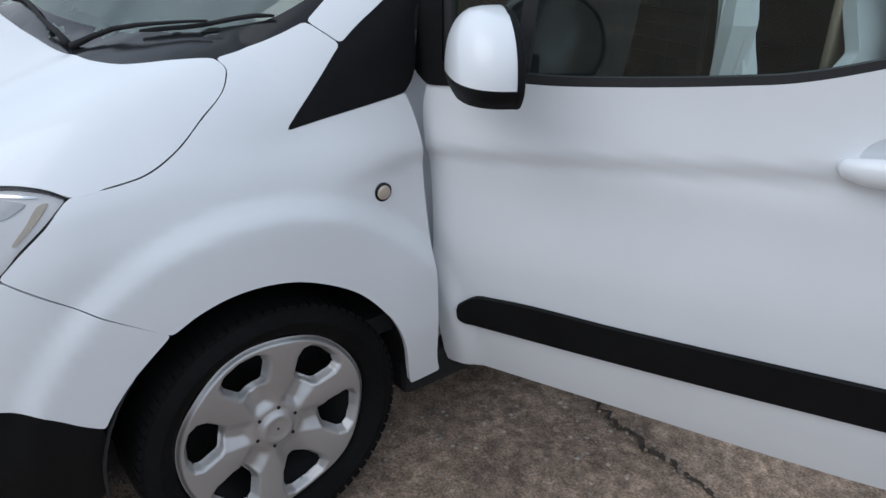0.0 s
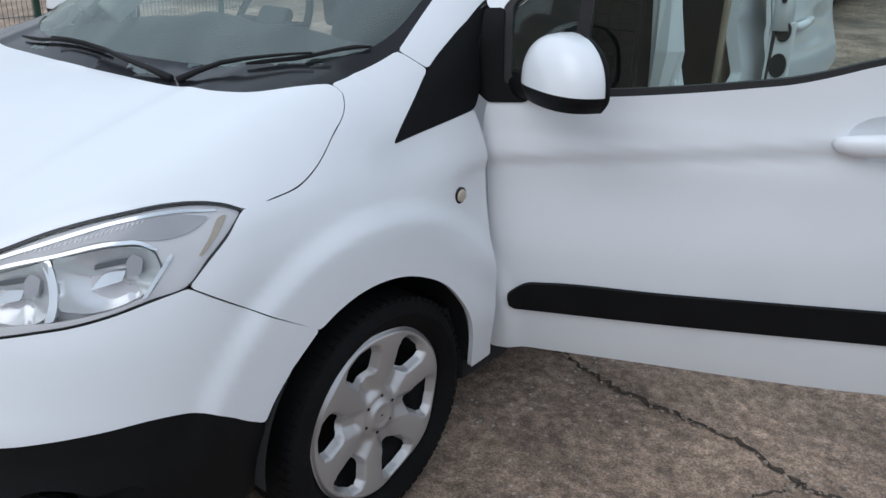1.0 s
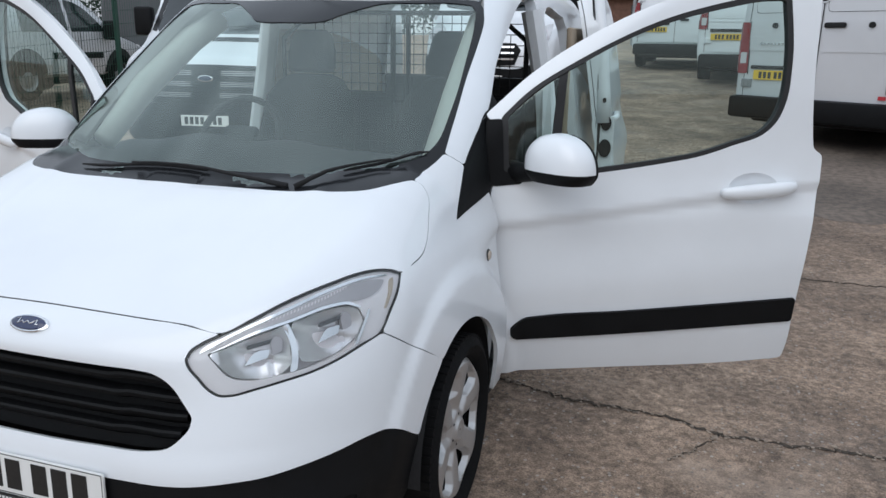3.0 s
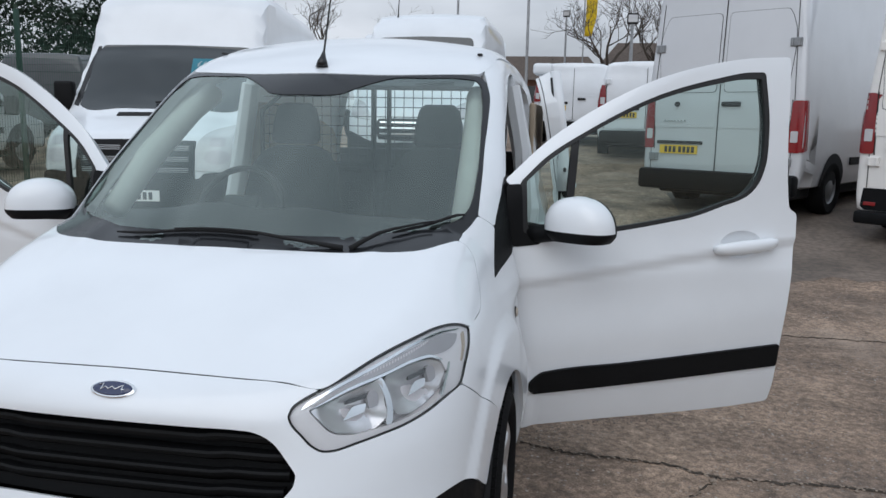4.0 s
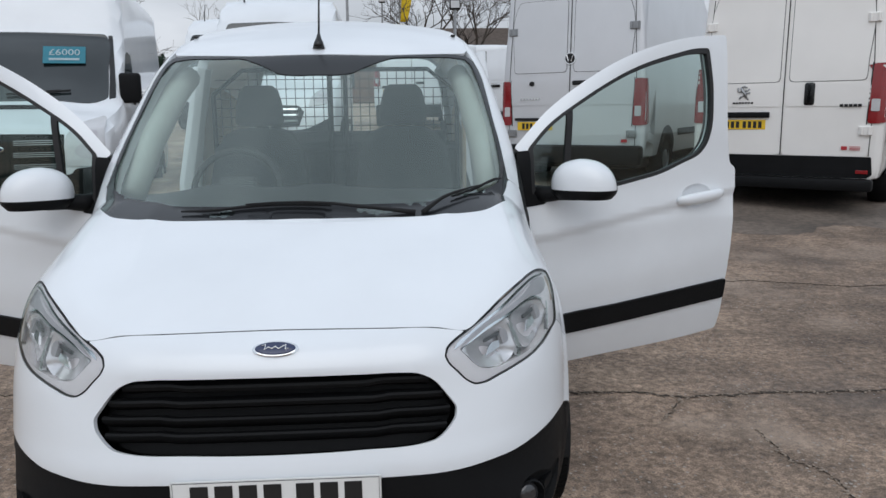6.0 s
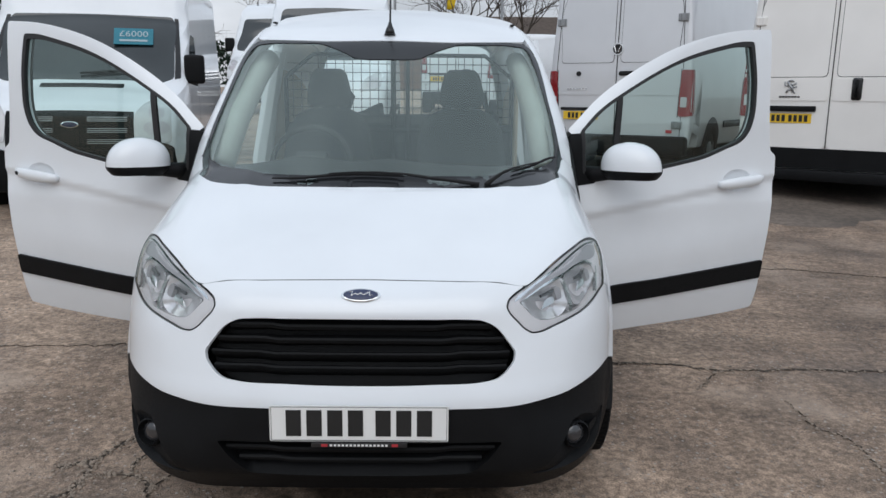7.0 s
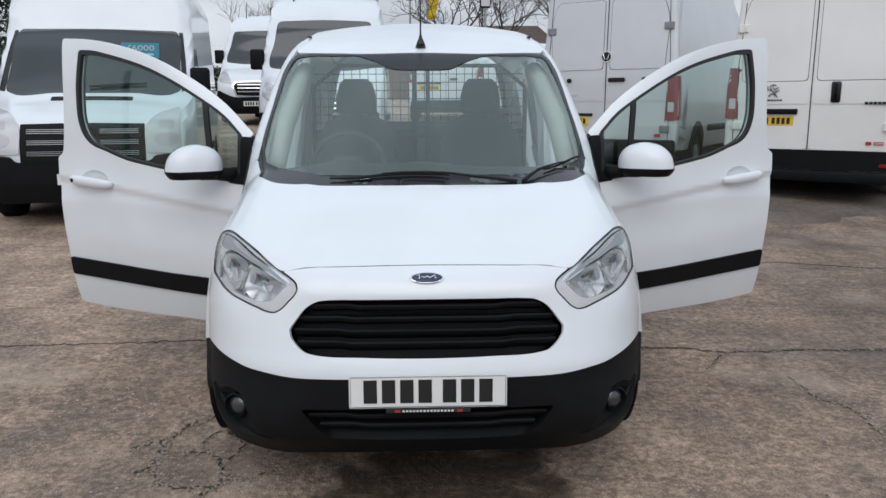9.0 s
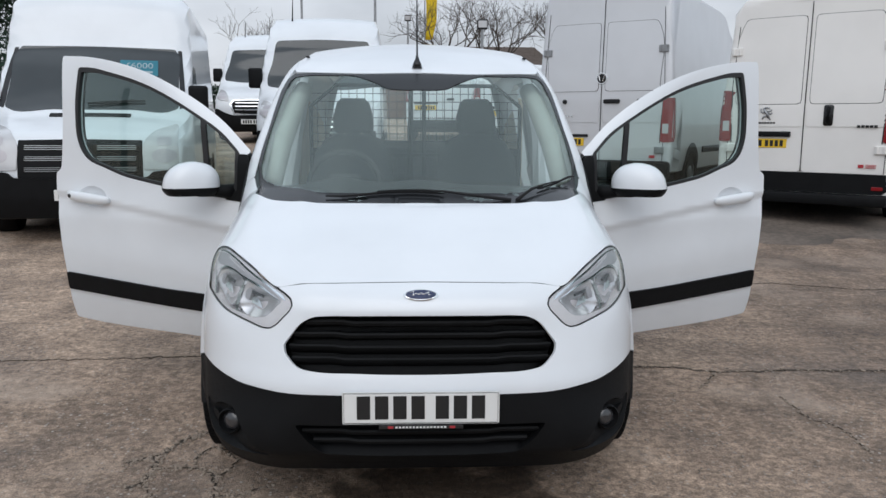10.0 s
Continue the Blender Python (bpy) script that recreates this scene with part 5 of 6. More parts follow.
for k, z in enumerate((0.98, 0.87, 0.76)):
    for s in (1, -1):
        panel("grille_slot", TF, "nose", [(s * 0.15, z - 0.022), (s * 0.55, z - 0.022), (s * 0.53, z + 0.020), (s * 0.15, z + 0.020)], GAP, tall, "recessed grille mesh", lift=0.011, thick=0.002, step=0.05)
        for dz in (-0.018, 0.0, 0.018):
            panel("grille_wire", TF, "nose", [(s * 0.16, z + dz - 0.002), (s * 0.54, z + dz - 0.002), (s * 0.54, z + dz + 0.003), (s * 0.16, z + dz + 0.003)], STEEL, tall, lift=0.014, thick=0.003, step=0.05)
p, n = skin(TF, "nose", [(0.0, 0.93)])
ob = oval("badge", 0, 0, 0.085, 0.035, 0, CHROME, tall, 0.012)
ob.matrix_basis = pose(p[0][0], p[0][1] - 0.015, p[0][2])
ob = oval("badge_face", 0, 0, 0.072, 0.026, -0.006, BLUE, ob, 0.012)
plate_bars(tall, 0.0, -0.045, 0.50, PLATEWHITE, -1)
for s in (1, -1):
    panel("pillar_cover", TF, "nose", [(s * 0.925, 1.40), (s * 0.99, 1.42), (s * 0.965, 1.75), (s * 0.925, 2.11), (s * 0.880, 2.11), (s * 0.912, 1.72)], GLOSSBLACK, tall, "black screen pillar", lift=0.004, thick=0.01, step=0.05, smooth_edge=0.03)
door_mirror(tall, 1.05, 1.0, 1.52)
# the windscreen's dimming is put into the card and print colours
TEAL = mat("blue_price_card", (0.015, 0.175, 0.235), 0.5)
CARDINK = mat("dimmed_white_print", (0.36, 0.44, 0.47), 0.5)
p, n = skin(TF, "nose", [(0.46, 1.88)])
card = part("price_board", box(-0.21, 0.21, -0.004, 0.004, -0.125, 0.125), TEAL, tall, "blue price board behind the glass")
card.matrix_basis = pose(p[0][0], p[0][1] - 0.03, p[0][2], -42, 0, 4)
txt = bpy.data.curves.new("price", "FONT")
txt.body, txt.size, txt.align_x, txt.align_y, txt.extrude = "\u00a36000", 0.125, "CENTER", "CENTER", 0.002
txt.materials.append(CARDINK)
price = new("price", txt)
price.parent = card
price.matrix_basis = pose(0, -0.007, 0.03, 90, 0, 0)
tagged(price, "white painted price figures")
part("bar", box(-0.15, 0.15, -0.009, -0.005, -0.085, -0.055), CARDINK, card)

# two more white vans further back
MPROF = [(-0.2, 0.85), (0.05, 1.05), (0.45, 1.24), (0.68, 1.34), (0.78, 1.42), (1.28, 2.12), (1.46, 2.38), (1.74, 2.60), (2.2, 2.70), (6.5, 2.72)]
NOSE = [(0.2, 0.06), (0.5, 0.0), (0.75, 0.0), (1.0, 0.06), (1.25, 0.16)]
for nm, lab, x, y, rz, s_lamp in (("panel_van", "white panel van with a dark front bumper", -1.47, 9.5, 1, 0), ("panel_van", "white panel van with a chrome-edged black grille", -3.78, 16.3, -2, 1)):
    v, MF = shell(nm, lab, 5.6, 2.02, MPROF, NOSE, WHITE, pose(x, y, ground_z(y + 1) + (0.07 if y < 12 else 0.02), 0, 0, rz), windows=[CABWIN])
    front_face(v, MF, WHITE, 2.02, 2.42, [(0, 1.41), (0.45, 1.415), (0.84, 1.46), (0.86, 1.55), (0.80, 1.86), (0.77, 2.18), (0.72, 2.23), (0, 2.25)],
               [(0, 0.96), (0.42, 0.95), (0.50, 0.86), (0.42, 0.66), (0, 0.64)], [(0.56, 0.93), (0.60, 1.06), (0.78, 1.20), (0.86, 1.22), (0.87, 1.06), (0.82, 0.97)],
               [(0, 0.62), (0.50, 0.62), (0.88, 0.78), (0.89, 0.55), (0.84, 0.32), (0, 0.27)], 0)
    for k, z in enumerate((0.90, 0.82, 0.74)):
        panel("grille_bar", MF, "nose", sym([(0, z - 0.012), (0.40, z - 0.012), (0.41, z + 0.012), (0, z + 0.012)]), CHROME, v, "bright grille bar", lift=0.014, thick=0.01, step=0.05)
    if s_lamp:
        rim = [(0.0, 0.985), (0.46, 0.975), (0.545, 0.87), (0.44, 0.63), (0.0, 0.61)]
        panel("grille_frame", MF, "nose", sym(rim), CHROME, v, "chrome grille frame", holes=[sym([(0, 0.955), (0.43, 0.945), (0.50, 0.865), (0.41, 0.655), (0, 0.64)])], lift=0.012, thick=0.01, step=0.05)
    plate_bars(v, 0.0, -0.05, 0.46, PLATEWHITE, -1)
    door_mirror(v, 0.98, 1.0, 1.60)
    part("roof_aerial", tube([(-0.55, 1.80, 2.58), (-0.55, 1.82, 2.63), (-0.55, 1.90, 3.0)], [0.02, 0.012, 0.005], 6), GAP, v, "short black aerial")


# ---------------------------------------------------------------- vans seen from behind
def rear_doors(v, form, paint, W, ztop, low, press=None, hinges=None, waist=1.42):
    """Two rear doors with shut lines, pressed panels edged by painted groove shade, and hinges."""
    h = W / 2
    p0, p1 = press or (waist + 0.08, ztop - 0.11)
    lines = tagged(new("door_lines"))
    lines.parent = v

    def line(q0, q1, w=0.004, lift=0.0125):
        d = Vector((q1[0] - q0[0], q1[1] - q0[1])).normalized()
        e = Vector((-d[1], d[0])) * w
        panel("shut_line", form, "rear", [(q0[0] + e[0], q0[1] + e[1]), (q1[0] + e[0], q1[1] + e[1]), (q1[0] - e[0], q1[1] - e[1]), (q0[0] - e[0], q0[1] - e[1])], GAP, lines, lift=lift, thick=0.002, step=0.3, smooth_edge=0.08, corner=0.001)
    for s in (1, -1):
        d = panel("rear_door", form, "rear", [(s * 0.004, low), (s * (h - 0.13), low), (s * (h - 0.12), 1.2), (s * (h - 0.19), ztop - 0.25), (s * (h - 0.26), ztop - 0.04), (s * 0.2, ztop), (s * 0.004, ztop)], paint, v, "painted rear door", lift=0.004, thick=0.03, step=0.07, smooth_edge=0.03, corner=0.05)
        win = [(s * 0.045, p0), (s * (h - 0.19), p0), (s * (h - 0.225), p1 - 0.09), (s * (h - 0.275), p1), (s * 0.045, p1)]
        mx, mz = s * (0.045 + h - 0.20) / 2, (p0 + p1) / 2
        inner = [(mx + (a - mx) * 0.955, mz + (b - mz) * 0.970) for a, b in win]
        # the pressing's groove shade, put on as a thin dark ring
        panel("groove_shade", form, "rear", win, GAP, d, "thin dark ring standing in for groove shade", holes=[dense(rounded(inner, 0.05), 0.05)], lift=0.0065, thick=0.003, step=0.07, smooth_edge=0.04, corner=0.05) if W > 1.9 else None
        panel("pressed_panel", form, "rear", [(mx + (a - mx) * 0.985, mz + (b - mz) * 0.990) for a, b in win], paint, d, lift=0.011, thick=0.008, step=0.07, smooth_edge=0.03, corner=0.05)
        panel("waist_panel", form, "rear", [(s * 0.03, low + 0.55), (s * (h - 0.15), low + 0.55), (s * (h - 0.15), waist), (s * 0.03, waist)], paint, d, lift=0.012, thick=0.010, step=0.07, smooth_edge=0.03, corner=0.03)
        for z in hinges or (low + 0.35, 1.62, ztop - 0.30):
            p, n = skin(form, "rear", [(s * (h - 0.17), z)])
            hg = part("hinge", box(p[0][0] - 0.065, p[0][0] + 0.065, p[0][1] - 0.01, p[0][1] + 0.032, z - 0.05, z + 0.05, 0.008), STEEL if paint is SILVER else paint, d, "door hinge")
            for dx in (-0.038, 0.038):
                part("hinge_knuckle", tube([(p[0][0] + dx, p[0][1] + 0.034, z - 0.04), (p[0][0] + dx, p[0][1] + 0.034, z + 0.04)], 0.014, 8), STEEL if paint is SILVER else paint, hg)
        line((s * (h - 0.125), low), (s * (h - 0.115), 1.2), lift=0.008)
        line((s * (h - 0.115), 1.2), (s * (h - 0.185), ztop - 0.25), lift=0.008)
    line((0, low + 0.01), (0, ztop - 0.01), 0.005)
    # painted corner posts
    for s in (1, -1):
        panel("corner_post", form, "rear", [(s * (h - 0.125), low - 0.15), (s * (h - 0.03), low), (s * (h - 0.04), 1.2), (s * (h - 0.12), ztop - 0.2), (s * (h - 0.19), ztop - 0.2), (s * (h - 0.115), 1.2)], paint, v, thick=0.03, step=0.05, smooth_edge=0.03)
    panel("roof_header", form, "rear", sym([(0, ztop + 0.01), (h - 0.3, ztop - 0.03), (h - 0.2, ztop - 0.2), (h - 0.14, ztop - 0.2), (h - 0.22, ztop + 0.03), (0, ztop + 0.09)]), paint, v, thick=0.03, step=0.05, smooth_edge=0.03)


def tail_lamp(v, form, s, length, x1, z0, z1):
    """A tall lamp that wraps the rear corner: red shell on both faces, clear band, fine facets, dark joint."""
    t = panel("tail_lamp", form, "rear", [(s * (x1 - 0.135), z0), (s * (x1 + 0.01), z0), (s * (x1 + 0.01), z1), (s * (x1 - 0.115), z1)], REDLENS, v, "red tail lamp with clear band", lift=0.016, thick=0.05, step=0.04, smooth_edge=0.03, corner=0.03)
    panel("side_lens", form, "side", [(length - 0.17, z0 + 0.03), (length - 0.03, z0), (length - 0.03, z1), (length - 0.13, z1)], REDLENS, t, "red lens round the corner", side=s, lift=0.012, thick=0.02, step=0.05, smooth_edge=0.03, corner=0.02)
    mid = z0 + (z1 - z0) * 0.30
    panel("clear_band", form, "rear", [(s * (x1 - 0.110), mid - 0.06), (s * (x1 - 0.03), mid - 0.06), (s * (x1 - 0.03), mid + 0.07), (s * (x1 - 0.110), mid + 0.07)], CLEARLENS, t, lift=0.021, thick=0.008, step=0.04, smooth_edge=0.03)
    for k in range(5):
        z = z0 + (z1 - z0) * (0.52 + 0.09 * k)
        panel("facet", form, "rear", [(s * (x1 - 0.115), z), (s * (x1 - 0.02), z), (s * (x1 - 0.02), z + 0.018), (s * (x1 - 0.115), z + 0.018)], REDLENS, t, lift=0.020, thick=0.005, step=0.05, smooth_edge=0.04, corner=0.004)
    panel("shadow_line", form, "rear", [(s * (x1 - 0.147), z0 - 0.01), (s * (x1 - 0.136), z0 - 0.01), (s * (x1 - 0.116), z1 + 0.01), (s * (x1 - 0.127), z1 + 0.01)], GAP, t, "dark joint", lift=0.012, thick=0.01, step=0.05, smooth_edge=0.05, corner=0.002)


BPROF = [(-0.2, 0.9), (0.1, 1.1), (0.8, 1.35), (1.5, 2.2), (2.2, 2.64), (3.0, 2.78), (6.5, 2.78)]
box_van, BF = shell("panel_van", "dusty white panel van seen from behind", 5.6, 2.05, BPROF, NOSE, OFFWHITE, pose(4.76, 6.92, 0.20, 0, 0, 141) @ pose(0, -5.6, 0))
rear_doors(box_van, BF, OFFWHITE, 2.05, 2.66, 0.62, press=(1.44, 2.50), hinges=(0.90, 2.10))
panel("lower_cladding", BF, "rear", sym([(0, 0.615), (0.93, 0.615), (0.95, 0.42), (0.90, 0.38), (0, 0.38)]), BLACK, box_van, "black lower cladding", lift=0.01, thick=0.03, step=0.08, smooth_edge=0.04)
part("rear_step", box(-0.97, 0.97, 5.55, 5.70, 0.24, 0.375, 0.03), BLACK, box_van, "black rear step", smooth=True)
for s in (1, -1):
    tail_lamp(box_van, BF, s, 5.6, 1.0, 0.98, 1.62)
    p, n = skin(BF, "rear", [(s * 0.85, 0.45)])
    part("reflector", box(s * 0.85 - 0.06, s * 0.85 + 0.06, p[0][1] + 0.01, p[0][1] + 0.025, 0.43, 0.47, 0.004), REDLENS, box_van)
part("handle_strip", box(0.14, 0.72, 5.585, 5.64, 1.045, 1.11, 0.012), BLACK, box_van, "black plate-lamp strip", smooth=True)
plate_bars(box_van, 0.44, 5.595, 0.965, PLATEYELLOW)
part("door_handle", box(-0.325, -0.215, 5.58, 5.63, 1.18, 1.43, 0.024, 3), GLOSSBLACK, box_van, "black upright handle plate", smooth=True)
part("grip", tube([(-0.27, 5.632, 1.21), (-0.27, 5.65, 1.25), (-0.27, 5.65, 1.36), (-0.27, 5.632, 1.40)], 0.020, 8), BLACK, box_van, "black upright grip", smooth="all")
em = part("emblem", tube([(0.41, 5.612, 1.275), (0.425, 5.614, 1.32), (0.455, 5.614, 1.355), (0.47, 5.612, 1.395)], [0.013, 0.017, 0.018, 0.012], 7), STEEL, box_van, "dark metal rampant emblem", smooth="all")
for pts in ([(0.465, 5.612, 1.395), (0.43, 5.612, 1.405), (0.405, 5.612, 1.39)], [(0.45, 5.612, 1.35), (0.40, 5.612, 1.355), (0.375, 5.612, 1.375)], [(0.435, 5.612, 1.33), (0.39, 5.612, 1.325), (0.37, 5.612, 1.335)], [(0.425, 5.612, 1.30), (0.47, 5.612, 1.29), (0.485, 5.612, 1.26)], [(0.46, 5.612, 1.34), (0.50, 5.612, 1.345), (0.505, 5.612, 1.39)], [(0.41, 5.612, 1.28), (0.385, 5.612, 1.255)]):
    part("emblem_stroke", tube(pts, 0.009, 6), STEEL, em, smooth="all")
for k in range(7):
    part("bar", box(0.33 + k * 0.034, 0.355 + k * 0.034, 5.60, 5.612, 1.205, 1.225), GAP, box_van)
for k in range(5):
    part("bar", box(-0.80 + k * 0.045, -0.765 + k * 0.045, 5.595, 5.607, 1.16, 1.19), GAP, box_van)
for v, x in ((box_van, -0.66),):
    part("sticker", box(x - 0.03, x + 0.03, 5.60, 5.604, 0.69, 0.73), RED, v, "small red sticker")
    for k in range(3):
        part("bar", box(x - 0.16, x - 0.05, 5.60, 5.604, 0.69 + k * 0.016, 0.697 + k * 0.016), RED, v)

CPROF = [(-0.2, 0.9), (0.1, 1.1), (0.8, 1.35), (1.5, 2.2), (2.2, 2.80), (3.0, 3.0), (6.5, 3.0)]
silver, SF = shell("silver_van", "silver panel van with ribbed rear doors", 5.9, 2.04, CPROF, NOSE, SILVER, pose(2.67, 8.62, 0.35, 0, 0, 146) @ pose(0, -5.9, 0))
rear_doors(silver, SF, SILVER, 2.04, 2.86, 0.52, press=(1.50, 2.45), hinges=(0.69, 2.06))
part("rear_bumper", box(-1.0, 1.0, 5.80, 6.02, 0.28, 0.54, 0.04), BLACK, silver, "black rear bumper", smooth=True)
for s in (1, -1):
    tail_lamp(silver, SF, s, 5.9, 0.995, 0.80, 1.40)
    p, n = skin(SF, "rear", [(s * 0.55, 1.36)])
    bm = bmesh.new()
    bmesh.ops.create_cone(bm, cap_ends=True, segments=20, radius1=0.035, radius2=0.03, depth=0.04, matrix=Matrix.Translation((p[0][0], p[0][1] + 0.02, 1.36)) @ Matrix.Rotation(radians(-90), 4, "X"))
    part("lock_cap", bm, GAP, silver, "round black cap")
p, n = skin(SF, "rear", [(0.0, 1.68), (-0.22, 1.30)])
bm = bmesh.new()
bmesh.ops.create_cone(bm, cap_ends=True, segments=32, radius1=0.085, radius2=0.08, depth=0.02, matrix=Matrix.Translation((0, p[0][1] + 0.012, 1.68)) @ Matrix.Rotation(radians(-90), 4, "X"))
em = part("emblem", bm, CHROME, silver, "round chrome emblem")
bm = bmesh.new()
bmesh.ops.create_cone(bm, cap_ends=True, segments=32, radius1=0.066, radius2=0.064, depth=0.02, matrix=Matrix.Translation((0, p[0][1] + 0.016, 1.68)) @ Matrix.Rotation(radians(-90), 4, "X"))
part("emblem_face", bm, GAP, em)
part("emblem_stroke", tube([(-0.045, p[0][1] + 0.028, 1.72), (-0.018, p[0][1] + 0.028, 1.64), (0, p[0][1] + 0.028, 1.69), (0.018, p[0][1] + 0.028, 1.64), (0.045, p[0][1] + 0.028, 1.72)], 0.007, 6), CHROME, em)
part("door_handle", box(-0.28, -0.04, p[1][1], p[1][1] + 0.05, 1.33, 1.39, 0.02), GAP, silver, "black door handle", smooth=True)
part("plate_recess", box(0.18, 0.80, p[1][1] - 0.0, p[1][1] + 0.03, 0.86, 0.90, 0.008), GAP, silver, "dark plate-lamp strip")
plate_bars(silver, 0.50, p[1][1] + 0.006, 0.79, PLATEYELLOW)
for k in range(7):
    part("bar", box(0.42 + k * 0.045, 0.45 + k * 0.045, p[1][1] + 0.004, p[1][1] + 0.014, 1.14, 1.165), CHROME, silver)
part("sticker", box(-0.80, -0.72, p[1][1] + 0.0, p[1][1] + 0.012, 0.58, 0.62), RED, silver, "small red sticker")

SPROF = [(-0.2, 0.75), (0.1, 0.9), (0.9, 1.12), (1.7, 1.72), (2.2, 1.84), (4.6, 1.84)]
for x, y, rz, lab in ((2.18, 14.0, 177, "small white van seen from behind"), (0.75, 16.8, 178, "second small white van seen from behind")):
    v, f2 = shell("compact_van", lab, 4.4, 1.80, SPROF, NOSE, WHITE, pose(x, y, ground_z(y) + 0.05, 0, 0, rz) @ pose(0, -4.4, 0), tumble=0.14)
    rear_doors(v, f2, WHITE, 1.80, 1.72, 0.55, press=(1.14, 1.60), hinges=(0.75, 1.45), waist=1.08)
    part("rear_bumper", box(-0.86, 0.86, 4.32, 4.48, 0.28, 0.52, 0.05), BLACK, v, "black rear bumper", smooth=True)
    for s in (1, -1):
        tail_lamp(v, f2, s, 4.4, 0.885, 0.95, 1.38)
    plate_bars(v, 0.42, 4.41, 0.82, PLATEYELLOW)
    part("handle_strip", box(0.12, 0.7, 4.39, 4.43, 0.91, 0.96, 0.01), GAP, v, "dark handle strip")
    part("door_handle", box(-0.28, -0.1, 4.39, 4.44, 1.0, 1.05, 0.015), GAP, v)


# ---------------------------------------------------------------- inside of the small van
before_cabin = set(van.children)
def seat(x, label):
    st = tagged(new("front_seat"), label)
    st.parent = van
    def cushion(name, rows, lab=""):
        vs, fs, cols = [], [], 20
        for (cx, cy, cz, hx, hy, tilt) in rows:
            for k in range(cols):
                t = 2 * math.pi * k / cols
                c, d = math.cos(t), math.sin(t)
                ex, ey = abs(c) ** 0.45 * (1 if c > 0 else -1) * hx, abs(d) ** 0.55 * (1 if d > 0 else -1) * hy
                vs.append((x + cx + ex, cy + ey, cz + tilt * ey))
        m = len(rows)
        for i in range(m - 1):
            fs += [(i * cols + k, i * cols + (k + 1) % cols, (i + 1) * cols + (k + 1) % cols, (i + 1) * cols + k) for k in range(cols)]
        fs += [tuple(range(cols))[::-1], tuple(range((m - 1) * cols, m * cols))]
        return raw(name, vs, fs, FABRIC, st, lab)
    cushion("seat_base", [(0, 1.82, 0.52, 0.20, 0.22, 0), (0, 1.82, 0.56, 0.25, 0.27, 0), (0, 1.82, 0.64, 0.25, 0.27, -0.1), (0, 1.82, 0.68, 0.21, 0.24, -0.1)])
    cushion("backrest", [(0, 2.06, 0.60, 0.22, 0.07, 0), (0, 2.10, 0.72, 0.25, 0.085, 0), (0, 2.15, 0.95, 0.25, 0.08, 0), (0, 2.20, 1.14, 0.225, 0.07, 0), (0, 2.23, 1.22, 0.17, 0.06, 0), (0, 2.235, 1.25, 0.10, 0.04, 0)])
    cushion("headrest", [(0, 2.235, 1.255, 0.10, 0.04, 0), (0, 2.235, 1.275, 0.122, 0.055, 0), (0, 2.245, 1.36, 0.118, 0.055, 0), (0, 2.25, 1.435, 0.098, 0.05, 0), (0, 2.25, 1.462, 0.07, 0.03, 0)])
    for dx in (-0.05, 0.05):
        part("headrest_post", tube([(x + dx, 2.23, 1.20), (x + dx, 2.24, 1.30)], 0.007, 8), STEEL, st)


seat(-0.38, "dark fabric driver's seat with headrest")
seat(0.36, "dark fabric passenger seat with headrest")

# dashboard: a loft across the cab, with a cowl over the dials
vs, fs = [], []
xs_d = np.linspace(-0.74, 0.74, 38)
for x in xs_d:
    hump = 0.035 * math.exp(-(((x + 0.38) / 0.16) ** 2)) + 0.02 * math.exp(-((x / 0.14) ** 2))
    bow = 0.10 * x * x
    for y, z in ((0.80, 0.985), (0.95, 1.005), (1.15, 1.015), (1.32, 1.02 + hump), (1.40, 1.0 + hump), (1.43, 0.95), (1.40, 0.80), (1.34, 0.60), (1.25, 0.50)):
        vs.append((x, y + bow * (1.4 - y), z - 0.02 * abs(x)))
for i in range(37):
    fs += [(i * 9 + k, i * 9 + k + 1, (i + 1) * 9 + k + 1, (i + 1) * 9 + k) for k in range(8)]
raw("dashboard", vs, fs, TRIM, van, "dark grey moulded dashboard")
wheel_at = pose(-0.38, 1.56, 1.00, 62, 0, 0)
steer = new("steering_wheel")
steer.parent = van
tagged(steer, "black three-spoke steering wheel")
part("rim", tube([(0.185 * math.cos(t), 0.185 * math.sin(t), 0) for t in np.linspace(0, 2 * math.pi, 41)], 0.014, 10), TRIM, steer, smooth="all")
part("hub", box(-0.08, 0.08, -0.065, 0.06, -0.03, 0.015, 0.02), TRIM, steer, smooth=True)
for a in (0, 180, 270):
    part("spoke", tube([(0.06 * math.cos(radians(a)), 0.06 * math.sin(radians(a)), -0.01), (0.178 * math.cos(radians(a)), 0.178 * math.sin(radians(a)), 0)], 0.014, 8), TRIM, steer, smooth="all")
part("column", tube([(0, 0, -0.02), (0, 0, -0.2)], 0.04, 12), TRIM, steer)
steer.matrix_basis = wheel_at
# inner pillar trims and head lining
for s in (1, -1):
    part("pillar_trim", tube([(s * 0.668, 1.09, 1.03), (s * 0.664, 1.33, 1.215), (s * 0.638, 1.64, 1.41), (s * 0.612, 1.80, 1.49)], [0.045, 0.055, 0.055, 0.05], 10), TRIMGREY, van, "pale grey pillar trim", smooth="all")
    bm = tube([(s * 0.80, 2.40, 0.35), (s * 0.80, 2.42, 0.95), (s * 0.755, 2.42, 1.25), (s * 0.69, 2.40, 1.56)], [0.06, 0.06, 0.05, 0.05], 8)
    part("door_pillar", bm, WHITE_IN, van, "white door pillar with pale inside")
    # cargo side lining
    bm = box(s * 0.74, s * 0.77, 3.10 if s > 0 else 2.5, 4.05, 0.40, 1.5, 0.01)
    part("cargo_lining", bm, PLY, van, "ply lined cargo side")
